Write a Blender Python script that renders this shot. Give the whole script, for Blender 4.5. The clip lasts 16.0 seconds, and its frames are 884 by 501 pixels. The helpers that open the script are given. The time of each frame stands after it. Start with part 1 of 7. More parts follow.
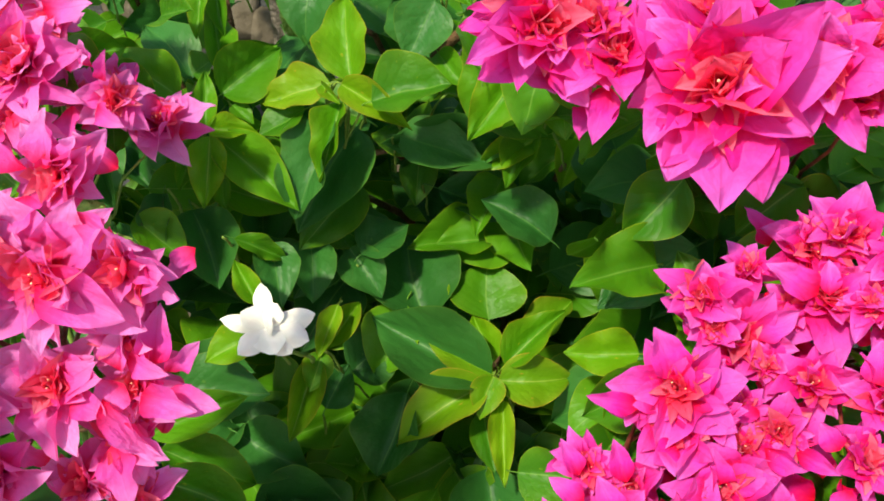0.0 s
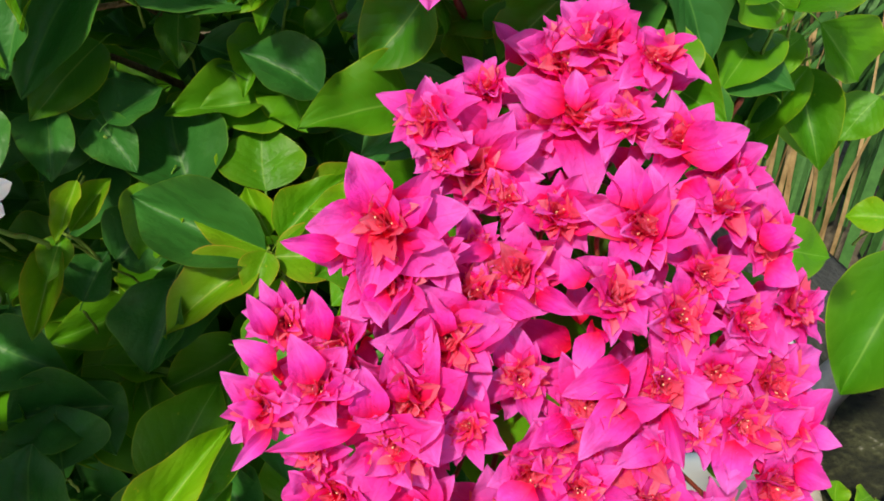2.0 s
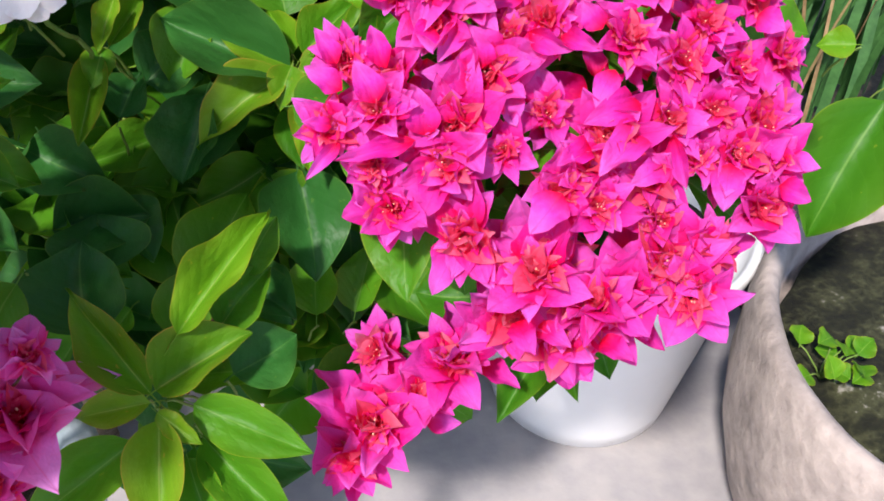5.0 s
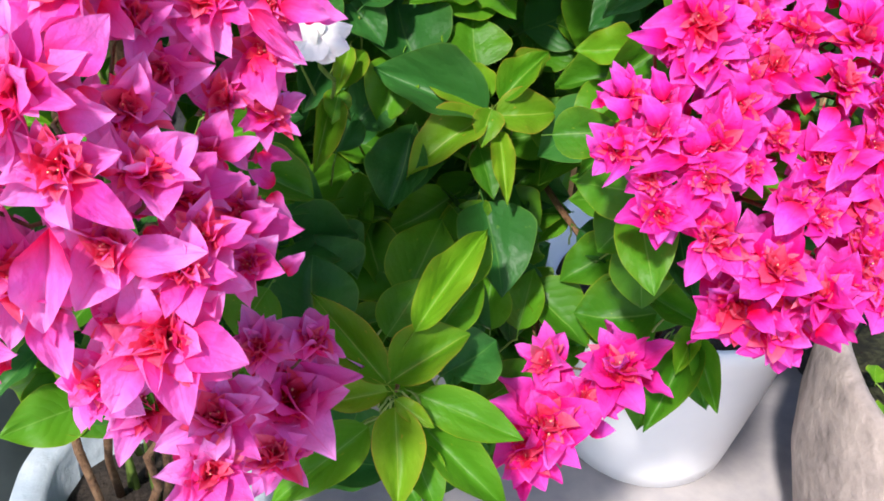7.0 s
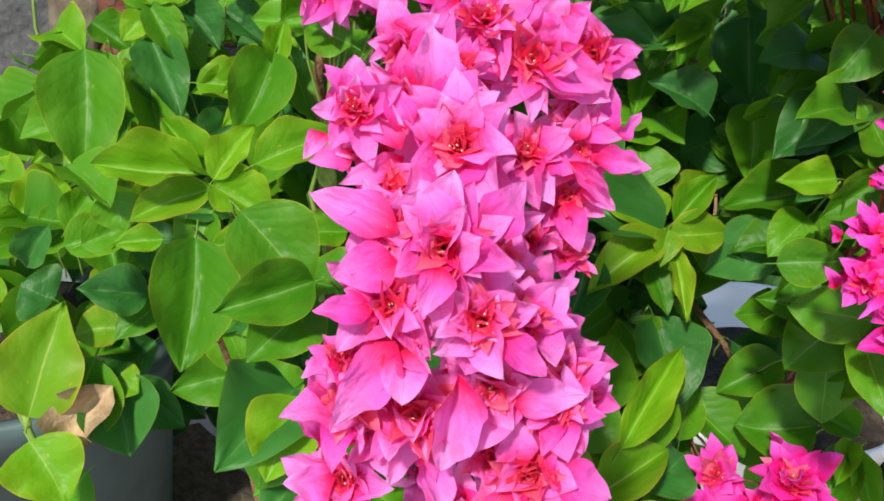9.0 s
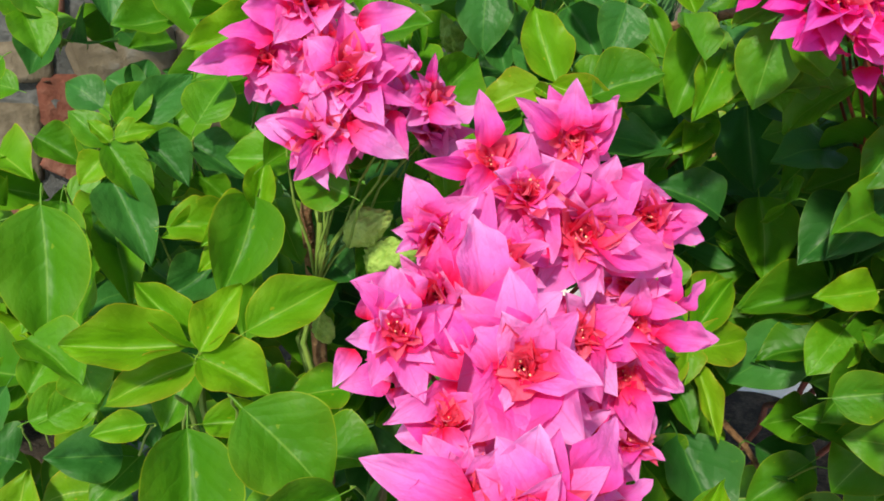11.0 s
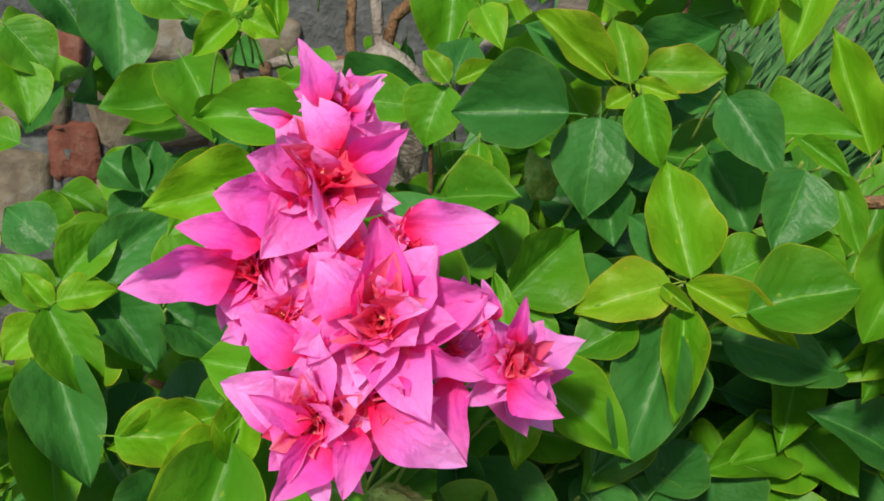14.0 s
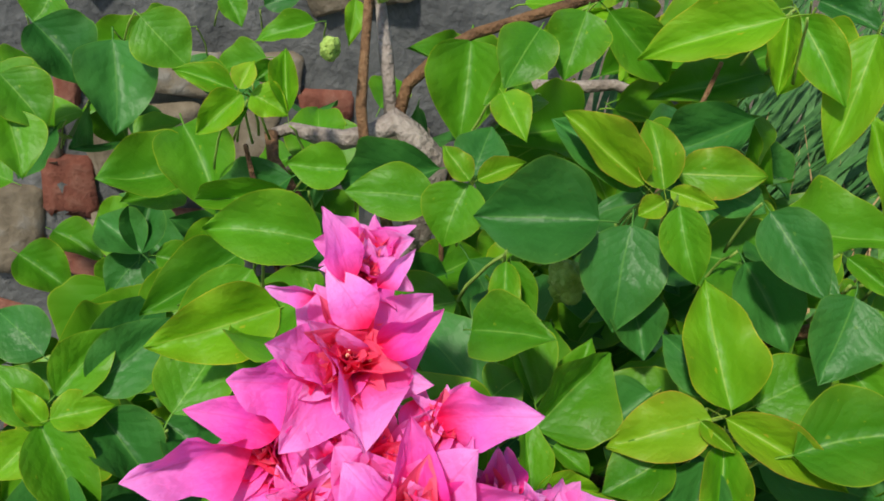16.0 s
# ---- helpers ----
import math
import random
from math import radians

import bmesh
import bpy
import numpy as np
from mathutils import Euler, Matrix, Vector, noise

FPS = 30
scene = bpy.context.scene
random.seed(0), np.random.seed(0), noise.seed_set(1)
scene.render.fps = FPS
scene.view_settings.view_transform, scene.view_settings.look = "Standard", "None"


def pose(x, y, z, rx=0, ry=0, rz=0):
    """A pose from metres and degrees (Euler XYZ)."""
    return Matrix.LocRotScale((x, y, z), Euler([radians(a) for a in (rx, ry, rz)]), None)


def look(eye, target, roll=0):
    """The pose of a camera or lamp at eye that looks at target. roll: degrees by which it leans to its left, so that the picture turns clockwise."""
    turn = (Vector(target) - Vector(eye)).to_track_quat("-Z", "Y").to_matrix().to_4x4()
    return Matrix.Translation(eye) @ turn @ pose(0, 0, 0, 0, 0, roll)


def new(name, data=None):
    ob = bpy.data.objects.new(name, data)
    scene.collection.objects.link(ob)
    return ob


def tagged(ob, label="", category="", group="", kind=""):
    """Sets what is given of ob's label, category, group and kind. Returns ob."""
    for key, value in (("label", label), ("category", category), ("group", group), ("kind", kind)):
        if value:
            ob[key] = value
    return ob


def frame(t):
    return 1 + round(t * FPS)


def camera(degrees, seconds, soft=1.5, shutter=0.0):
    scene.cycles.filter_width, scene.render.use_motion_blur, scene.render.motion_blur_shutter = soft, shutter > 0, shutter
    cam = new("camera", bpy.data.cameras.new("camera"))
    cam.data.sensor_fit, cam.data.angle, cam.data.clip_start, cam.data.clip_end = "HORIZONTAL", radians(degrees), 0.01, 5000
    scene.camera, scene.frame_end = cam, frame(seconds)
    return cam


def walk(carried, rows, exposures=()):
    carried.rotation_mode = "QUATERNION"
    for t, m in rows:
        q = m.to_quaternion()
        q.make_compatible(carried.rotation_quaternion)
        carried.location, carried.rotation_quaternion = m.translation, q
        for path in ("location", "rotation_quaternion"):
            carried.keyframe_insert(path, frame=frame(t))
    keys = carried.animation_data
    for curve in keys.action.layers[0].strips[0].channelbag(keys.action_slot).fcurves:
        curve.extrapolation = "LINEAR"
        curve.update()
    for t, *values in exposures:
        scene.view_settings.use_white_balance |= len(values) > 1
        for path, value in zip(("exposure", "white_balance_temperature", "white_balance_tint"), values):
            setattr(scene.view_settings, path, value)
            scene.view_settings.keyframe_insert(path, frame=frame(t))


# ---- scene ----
cam = camera(49.3, 16.0, soft=1.75)
PATH = [
    (0.0, -0.0144, -0.0494, 0.9656, 57.50, -1.27, -0.47),
    (0.5, 0.0014, -0.0459, 0.9557, 56.82, -1.49, -2.86),
    (1.0, 0.0243, -0.0349, 0.9419, 55.91, -1.23, -3.93),
    (1.5, 0.0479, -0.0252, 0.9258, 54.06, -1.24, -5.45),
    (2.0, 0.0554, -0.0217, 0.9152, 52.58, -1.22, -6.57),
    (2.5, 0.0541, -0.0183, 0.9049, 51.69, -1.11, -6.99),
    (3.0, 0.0614, -0.0072, 0.8835, 49.21, -1.24, -7.57),
    (3.5, 0.0647, -0.0084, 0.8788, 47.84, -1.04, -8.04),
    (3.7, 0.0645, -0.0145, 0.8792, 47.50, -1.04, -8.06),
    (5.8, -0.0280, -0.1271, 0.9085, 51.00, -2.49, -9.23),
    (6.0, -0.0416, -0.1327, 0.9112, 51.67, -2.55, -9.15),
    (6.5, -0.0649, -0.1410, 0.9094, 52.44, -2.79, -8.81),
    (7.0, -0.0919, -0.1438, 0.9129, 52.95, -3.14, -8.54),
    (7.5, -0.1240, -0.1490, 0.9252, 54.76, -3.41, -8.13),
    (8.0, -0.1514, -0.1508, 0.9318, 56.30, -3.29, -7.89),
    (8.5, -0.1779, -0.1463, 0.9342, 57.54, -3.29, -7.81),
    (8.7, -0.1901, -0.1431, 0.9333, 57.78, -3.32, -7.89),
    (10.8, -0.2141, -0.0749, 0.9475, 60.64, -1.07, -13.07),
    (11.0, -0.2154, -0.0674, 0.9503, 60.93, -1.07, -13.06),
    (11.5, -0.2035, -0.0456, 0.9619, 61.62, -1.02, -13.07),
    (12.0, -0.1907, -0.0210, 0.9631, 62.10, -1.07, -12.99),
    (12.5, -0.1799, -0.0019, 0.9730, 62.30, -1.21, -12.93),
    (13.0, -0.1809, 0.0338, 0.9631, 62.40, -2.17, -12.32),
    (13.5, -0.1850, 0.0675, 0.9553, 62.38, -3.20, -10.60),
    (14.0, -0.1873, 0.1036, 0.9489, 61.68, -3.78, -8.18),
    (14.5, -0.1858, 0.1136, 0.9477, 60.95, -4.01, -6.73),
    (15.0, -0.1755, 0.1250, 0.9534, 60.83, -4.09, -6.59),
    (15.5, -0.1878, 0.1414, 0.9606, 60.96, -4.50, -7.53),
    (16.0, -0.1933, 0.1454, 0.9753, 61.29, -4.57, -8.22),
]
walk(cam, [(t, pose(x, y, z, rx, ry, rz)) for t, x, y, z, rx, ry, rz in PATH], exposures=[(0.0, 0.76, 7400, 0), (1.5, 0.63, 7500, 0), (2.5, 0.48, 7250, 3), (3.7, 0.46, 6600, 14), (6.0, 0.82, 6250, 16), (7.5, 0.86, 6250, 16), (8.7, 0.72, 6600, 10), (11.0, 0.57, 7150, 3), (16.0, 0.48, 6750, 6)])
# ---- light ----
world = bpy.data.worlds.new("sky")
scene.world = world
world.use_nodes = True
wn, wl = world.node_tree.nodes, world.node_tree.links
sky = wn.new("ShaderNodeTexSky")
sky.sky_type, sky.sun_disc = "NISHITA", False
SUN = Vector((-0.37, -0.57, 0.82)).normalized()
sky.sun_elevation, sky.sun_rotation = math.asin(SUN.z), math.atan2(SUN.x, SUN.y)
wl.new(sky.outputs[0], wn["Background"].inputs[0])
wn["Background"].inputs[1].default_value = 0.13
sun = new("sun", bpy.data.lights.new("sun", "SUN"))
sun.data.energy, sun.data.angle, sun.data.color = 3.5, radians(4.0), (1.0, 0.94, 0.86)
sun.matrix_world = look(tuple(SUN * 6), (0, 0, 0))


# ---- materials ----
def material(name, rough=0.5, spec=0.4):
    m = bpy.data.materials.new(name)
    m.use_nodes = True
    p = m.node_tree.nodes["Principled BSDF"]
    p.inputs["Roughness"].default_value = rough
    p.inputs["Specular IOR Level"].default_value = spec
    return m, m.node_tree.nodes, m.node_tree.links, p


def ramp(nodes, stops):
    r = nodes.new("ShaderNodeValToRGB")
    while len(r.color_ramp.elements) < len(stops):
        r.color_ramp.elements.new(0.5)
    for e, (at, col) in zip(r.color_ramp.elements, stops):
        e.position, e.color = at, (*col, 1)
    return r


def mathnode(nodes, links, op, a, b=None):
    n = nodes.new("ShaderNodeMath")
    n.operation = op
    for i, v in enumerate((a, b)):
        if v is None:
            continue
        if hasattr(v, "is_linked"):
            links.new(v, n.inputs[i])
        else:
            n.inputs[i].default_value = v
    return n.outputs[0]


def mixcol(nodes, links, fac, a, b, mode="MIX"):
    n = nodes.new("ShaderNodeMix")
    n.data_type, n.blend_type = "RGBA", mode
    for i, v in ((0, fac), (6, a), (7, b)):
        if hasattr(v, "is_linked"):
            links.new(v, n.inputs[i])
        else:
            n.inputs[i].default_value = v if i == 0 else (*v, 1)
    return n.outputs[2]


def blade(name, dark, light, rib, edge, rough, glow):
    """A thin living blade with ribs: uv.x runs across it (0.5 on the midrib), uv.y from base to tip."""
    m, n, l, p = material(name, rough, 0.26)
    uv = n.new("ShaderNodeUVMap")
    sep = n.new("ShaderNodeSeparateXYZ")
    l.new(uv.outputs[0], sep.inputs[0])
    info = n.new("ShaderNodeObjectInfo")
    across = mathnode(n, l, "ABSOLUTE", mathnode(n, l, "SUBTRACT", sep.outputs[0], 0.5))
    # side veins sweep forward from the midrib
    wobble = n.new("ShaderNodeTexNoise")
    wobble.inputs["Scale"].default_value = 5.0
    l.new(uv.outputs[0], wobble.inputs["Vector"])
    sweep = mathnode(n, l, "SUBTRACT", sep.outputs[1], mathnode(n, l, "MULTIPLY", across, 0.75))
    sweep = mathnode(n, l, "ADD", sweep, mathnode(n, l, "MULTIPLY", wobble.outputs[0], 0.12))
    wave = mathnode(n, l, "ABSOLUTE", mathnode(n, l, "SINE", mathnode(n, l, "MULTIPLY", sweep, 22.0)))
    soft = ramp(n, ((0.0, (1, 1, 1)), (0.17, (0, 0, 0))))
    l.new(wave, soft.inputs[0])
    line = ramp(n, ((0.004, (1, 1, 1)), (0.018, (0, 0, 0))))
    l.new(across, line.inputs[0])
    veins = mathnode(n, l, "MAXIMUM", mathnode(n, l, "MULTIPLY", soft.outputs[0], 0.11), line.outputs[0])
    # broad mottling and fine grain
    geo = n.new("ShaderNodeTexCoord")
    big = n.new("ShaderNodeTexNoise")
    big.inputs["Scale"].default_value, big.inputs["Detail"].default_value = 2.2, 4.0
    l.new(geo.outputs["Object"], big.inputs["Vector"])
    fine = n.new("ShaderNodeTexNoise")
    fine.inputs["Scale"].default_value, fine.inputs["Detail"].default_value = 22.0, 5.0
    l.new(geo.outputs["Object"], fine.inputs["Vector"])
    isl = n.new("ShaderNodeNewGeometry")
    chance = mathnode(n, l, "FRACT", mathnode(n, l, "ADD", info.outputs["Random"], isl.outputs["Random Per Island"]))
    tone = mathnode(n, l, "ADD", mathnode(n, l, "MULTIPLY", chance, 0.62), mathnode(n, l, "MULTIPLY", big.outputs[0], 0.55))
    tone = mathnode(n, l, "SUBTRACT", mathnode(n, l, "ADD", tone, mathnode(n, l, "MULTIPLY", fine.outputs[0], 0.18)), 0.2)
    r = ramp(n, ((0.0, dark), (1.0, light)))
    l.new(tone, r.inputs[0])
    col = mixcol(n, l, mathnode(n, l, "MULTIPLY", veins, 0.5), r.outputs[0], rib)
    flush = mathnode(n, l, "MULTIPLY", mathnode(n, l, "POWER", mathnode(n, l, "MULTIPLY", across, 2.0), 3.0), big.outputs[0])
    col = mixcol(n, l, mathnode(n, l, "MULTIPLY", flush, 0.32), col, edge)
    rim = mathnode(n, l, "GREATER_THAN", across, 0.488)
    col = mixcol(n, l, mathnode(n, l, "MULTIPLY", rim, 0.6), col, edge)
    spots = n.new("ShaderNodeTexNoise")
    spots.inputs["Scale"].default_value = 9.0
    l.new(geo.outputs["Object"], spots.inputs["Vector"])
    speck = mathnode(n, l, "GREATER_THAN", spots.outputs[0], 0.735)
    col = mixcol(n, l, mathnode(n, l, "MULTIPLY", speck, 0.4), col, edge)
    l.new(col, p.inputs["Base Color"])
    bump = n.new("ShaderNodeBump")
    bump.inputs["Strength"].default_value, bump.inputs["Distance"].default_value = 0.14, 0.04
    height = mathnode(n, l, "ADD", mathnode(n, l, "MULTIPLY", big.outputs[0], 0.8), mathnode(n, l, "MULTIPLY", fine.outputs[0], 0.05))
    height = mathnode(n, l, "ADD", height, mathnode(n, l, "MULTIPLY", wave, 0.035))
    l.new(height, bump.inputs["Height"])
    l.new(bump.outputs[0], p.inputs["Normal"])
    t = n.new("ShaderNodeBsdfTranslucent")
    l.new(col, t.inputs[0])
    mx = n.new("ShaderNodeMixShader")
    mx.inputs[0].default_value = glow
    l.new(p.outputs[0], mx.inputs[1])
    l.new(t.outputs[0], mx.inputs[2])
    l.new(mx.outputs[0], n["Material Output"].inputs[0])
    return m


LEAF = {
    "g": blade("leaf green", (0.030, 0.150, 0.006), (0.100, 0.31, 0.010), (0.22, 0.42, 0.07), (0.27, 0.36, 0.02), 0.46, 0.30),
    # "d": darker, bluer green that carries the shade of leaves lying deep
    "d": blade("leaf deep green in shade", (0.014, 0.090, 0.014), (0.048, 0.200, 0.034), (0.11, 0.28, 0.05), (0.11, 0.23, 0.03), 0.45, 0.24),
    "l": blade("leaf lime", (0.052, 0.23, 0.006), (0.17, 0.39, 0.010), (0.36, 0.53, 0.08), (0.50, 0.43, 0.03), 0.46, 0.34),
    "y": blade("leaf young yellow", (0.068, 0.235, 0.006), (0.20, 0.385, 0.012), (0.44, 0.55, 0.10), (0.58, 0.33, 0.05), 0.47, 0.34),
}


def bract_material(name, heart, body, pale, tipcol, glow=0.48, rough=0.55, reach=0.5, deep=0.72):
    m, n, l, p = material(name, rough, 0.14)
    uv = n.new("ShaderNodeUVMap")
    sep = n.new("ShaderNodeSeparateXYZ")
    l.new(uv.outputs[0], sep.inputs[0])
    info = n.new("ShaderNodeObjectInfo")
    isl = n.new("ShaderNodeNewGeometry")
    tc = n.new("ShaderNodeTexCoord")
    big = n.new("ShaderNodeTexNoise")
    big.inputs["Scale"].default_value, big.inputs["Detail"].default_value = 3.0, 3.0
    l.new(tc.outputs["Object"], big.inputs["Vector"])
    chance = mathnode(n, l, "FRACT", mathnode(n, l, "ADD", info.outputs["Random"], isl.outputs["Random Per Island"]))
    tone = mathnode(n, l, "ADD", mathnode(n, l, "MULTIPLY", chance, 0.7), mathnode(n, l, "MULTIPLY", big.outputs[0], 0.45))
    r = ramp(n, ((0.1, body), (0.95, pale)))
    l.new(tone, r.inputs[0])
    # coral-red base, spread wide to paint in the red shade between bracts
    base = ramp(n, ((0.04, (1, 1, 1)), (reach, (0, 0, 0))))
    l.new(mathnode(n, l, "ADD", sep.outputs[1], mathnode(n, l, "MULTIPLY", mathnode(n, l, "SUBTRACT", big.outputs[0], 0.5), 0.3)), base.inputs[0])
    col = mixcol(n, l, base.outputs[0], r.outputs[0], heart)
    far = ramp(n, ((0.42, (0, 0, 0)), (1.0, (1, 1, 1))))
    l.new(sep.outputs[1], far.inputs[0])
    col = mixcol(n, l, mathnode(n, l, "MULTIPLY", far.outputs[0], mathnode(n, l, "ADD", mathnode(n, l, "MULTIPLY", chance, 0.6), 0.3)), col, tipcol)
    across = mathnode(n, l, "ABSOLUTE", mathnode(n, l, "SUBTRACT", sep.outputs[0], 0.5))
    web = n.new("ShaderNodeTexVoronoi")
    web.feature = "DISTANCE_TO_EDGE"
    web.inputs["Scale"].default_value = 7.0
    l.new(uv.outputs[0], web.inputs["Vector"])
    net = mathnode(n, l, "LESS_THAN", web.outputs["Distance"], 0.03)
    line = mathnode(n, l, "MAXIMUM", mathnode(n, l, "LESS_THAN", across, 0.016), mathnode(n, l, "MULTIPLY", net, 0.4))
    col = mixcol(n, l, mathnode(n, l, "MULTIPLY", line, 0.22), col, heart)
    l.new(col, p.inputs["Base Color"])
    bump = n.new("ShaderNodeBump")
    bump.inputs["Strength"].default_value, bump.inputs["Distance"].default_value = 0.20, 0.05
    l.new(mathnode(n, l, "SUBTRACT", big.outputs[0], mathnode(n, l, "MULTIPLY", line, 0.5)), bump.inputs["Height"])
    l.new(bump.outputs[0], p.inputs["Normal"])
    t = n.new("ShaderNodeBsdfTranslucent")
    # transmitted colour pulled to red, imitating light filtered through many bracts
    l.new(mixcol(n, l, deep, col, heart), t.inputs[0])
    mx = n.new("ShaderNodeMixShader")
    mx.inputs[0].default_value = glow
    l.new(p.outputs[0], mx.inputs[1])
    l.new(t.outputs[0], mx.inputs[2])
    l.new(mx.outputs[0], n["Material Output"].inputs[0])
    return m


BRACT = bract_material("bract magenta pink", (0.84, 0.002, 0.045), (0.80, 0.004, 0.37), (0.88, 0.055, 0.63), (0.91, 0.23, 0.84), reach=0.62)
# paler copies for plants b and c: their brighter light put into the pink
SUNLIT = bract_material("bract faded pink", (0.86, 0.010, 0.085), (0.83, 0.028, 0.44), (0.90, 0.21, 0.75), (0.93, 0.46, 0.92), reach=0.50, deep=0.5)
OUTER = bract_material("bract pale outer pink", (0.84, 0.003, 0.08), (0.82, 0.008, 0.42), (0.89, 0.08, 0.67), (0.92, 0.25, 0.85), reach=0.46)
OUTER_SUNLIT = bract_material("bract pale outer faded pink", (0.86, 0.012, 0.12), (0.84, 0.045, 0.48), (0.91, 0.22, 0.76), (0.93, 0.47, 0.92), reach=0.42, deep=0.5)
HEART = bract_material("bract coral heart", (0.89, 0.014, 0.10), (0.91, 0.05, 0.19), (0.94, 0.15, 0.34), (0.96, 0.34, 0.50), 0.55)
STAMEN = material("stamen cream", 0.6)
STAMEN[3].inputs["Base Color"].default_value = (0.93, 0.58, 0.40, 1)


def rough_surface(name, stops, scale, rough, bump, detail=8.0, second=6.0):
    """Mottled mineral or bark: two scales of noise drive colour and relief."""
    m, n, l, p = material(name, rough, 0.3)
    tc = n.new("ShaderNodeTexCoord")
    a = n.new("ShaderNodeTexNoise")
    a.inputs["Scale"].default_value, a.inputs["Detail"].default_value, a.inputs["Roughness"].default_value = scale, detail, 0.62
    l.new(tc.outputs["Object"], a.inputs["Vector"])
    b = n.new("ShaderNodeTexNoise")
    b.inputs["Scale"].default_value, b.inputs["Detail"].default_value = scale * second, 6.0
    l.new(tc.outputs["Object"], b.inputs["Vector"])
    info = n.new("ShaderNodeObjectInfo")
    v = mathnode(n, l, "ADD", mathnode(n, l, "MULTIPLY", a.outputs[0], 0.75), mathnode(n, l, "MULTIPLY", b.outputs[0], 0.35))
    v = mathnode(n, l, "ADD", v, mathnode(n, l, "MULTIPLY", mathnode(n, l, "SUBTRACT", info.outputs["Random"], 0.5), 0.16))
    r = ramp(n, stops)
    l.new(v, r.inputs[0])
    l.new(r.outputs[0], p.inputs["Base Color"])
    bm_ = n.new("ShaderNodeBump")
    bm_.inputs["Strength"].default_value, bm_.inputs["Distance"].default_value = bump, 0.01
    l.new(v, bm_.inputs["Height"])
    l.new(bm_.outputs[0], p.inputs["Normal"])
    return m


CONCRETE = rough_surface("concrete paving", ((0.3, (0.22, 0.22, 0.23)), (0.55, (0.36, 0.34, 0.34)), (0.8, (0.50, 0.46, 0.43))), 5.0, 0.85, 0.3)
STONE = rough_surface("cast stone", ((0.28, (0.12, 0.105, 0.095)), (0.48, (0.36, 0.30, 0.265)), (0.7, (0.56, 0.47, 0.41))), 9.0, 0.9, 0.9)
PAINTED = rough_surface("pale grey painted clay", ((0.3, (0.16, 0.20, 0.22)), (0.55, (0.32, 0.38, 0.41)), (0.8, (0.48, 0.53, 0.55))), 12.0, 0.7, 0.5)
SOIL = rough_surface("dark soil", ((0.3, (0.012, 0.010, 0.008)), (0.55, (0.04, 0.030, 0.022)), (0.75, (0.12, 0.09, 0.065))), 40.0, 0.95, 1.0)
MOSS = rough_surface("mossy soil", ((0.40, (0.006, 0.006, 0.005)), (0.56, (0.020, 0.021, 0.010)), (0.68, (0.06, 0.062, 0.028)), (0.76, (0.38, 0.35, 0.30))), 22.0, 0.95, 1.0)
EARTH = rough_surface("earth", ((0.3, (0.03, 0.026, 0.02)), (0.55, (0.09, 0.07, 0.05)), (0.78, (0.2, 0.16, 0.11))), 14.0, 0.95, 1.0)
BRICK = rough_surface("weathered brick", ((0.3, (0.05, 0.02, 0.014)), (0.52, (0.14, 0.046, 0.030)), (0.75, (0.22, 0.11, 0.08))), 16.0, 0.9, 0.8)
RUBBLE = rough_surface("grey brown stone", ((0.3, (0.035, 0.030, 0.022)), (0.50, (0.10, 0.080, 0.055)), (0.64, (0.17, 0.14, 0.10)), (0.80, (0.22, 0.22, 0.21))), 9.0, 0.9, 1.0)
MORTAR = rough_surface("grey mortar", ((0.3, (0.03, 0.032, 0.034)), (0.55, (0.085, 0.088, 0.088)), (0.8, (0.17, 0.17, 0.168))), 16.0, 0.92, 1.0)
BARK = rough_surface("brown bark", ((0.3, (0.05, 0.025, 0.012)), (0.55, (0.16, 0.085, 0.04)), (0.8, (0.30, 0.19, 0.10))), 60.0, 0.85, 0.8)
GREYBARK = rough_surface("grey bark", ((0.3, (0.09, 0.075, 0.06)), (0.55, (0.24, 0.20, 0.17)), (0.8, (0.40, 0.36, 0.32))), 50.0, 0.9, 0.9)
STEMRED = rough_surface("young red stem", ((0.3, (0.09, 0.012, 0.012)), (0.7, (0.22, 0.05, 0.03))), 40.0, 0.6, 0.3)
STEMGREEN = rough_surface("young green stem", ((0.3, (0.10, 0.20, 0.03)), (0.7, (0.22, 0.32, 0.06))), 40.0, 0.55, 0.3)
STRAW = rough_surface("dry straw", ((0.3, (0.20, 0.12, 0.05)), (0.7, (0.46, 0.31, 0.15))), 30.0, 0.8, 0.4)
GRASS = rough_surface("grass", ((0.3, (0.012, 0.06, 0.012)), (0.7, (0.06, 0.17, 0.04))), 25.0, 0.6, 0.2)
PLASTIC = rough_surface("white plastic", ((0.3, (0.86, 0.86, 0.85)), (0.75, (0.92, 0.92, 0.91))), 6.0, 0.35, 0.04)
PALE = rough_surface("pale grey plastic", ((0.3, (0.30, 0.31, 0.30)), (0.75, (0.45, 0.46, 0.45))), 7.0, 0.45, 0.06)
TEAL = rough_surface("dull teal plastic", ((0.3, (0.03, 0.055, 0.055)), (0.7, (0.08, 0.125, 0.12))), 8.0, 0.5, 0.1)
PETAL = rough_surface("white petal", ((0.3, (0.82, 0.80, 0.70)), (0.7, (0.92, 0.90, 0.81))), 30.0, 0.5, 0.2)
GALL = rough_surface("pale crumpled leaf", ((0.3, (0.15, 0.28, 0.03)), (0.5, (0.28, 0.42, 0.08)), (0.75, (0.42, 0.54, 0.15))), 90.0, 0.5, 0.5)
BROWNLEAF = rough_surface("withered brown", ((0.3, (0.16, 0.09, 0.04)), (0.7, (0.46, 0.33, 0.19))), 30.0, 0.7, 0.6)


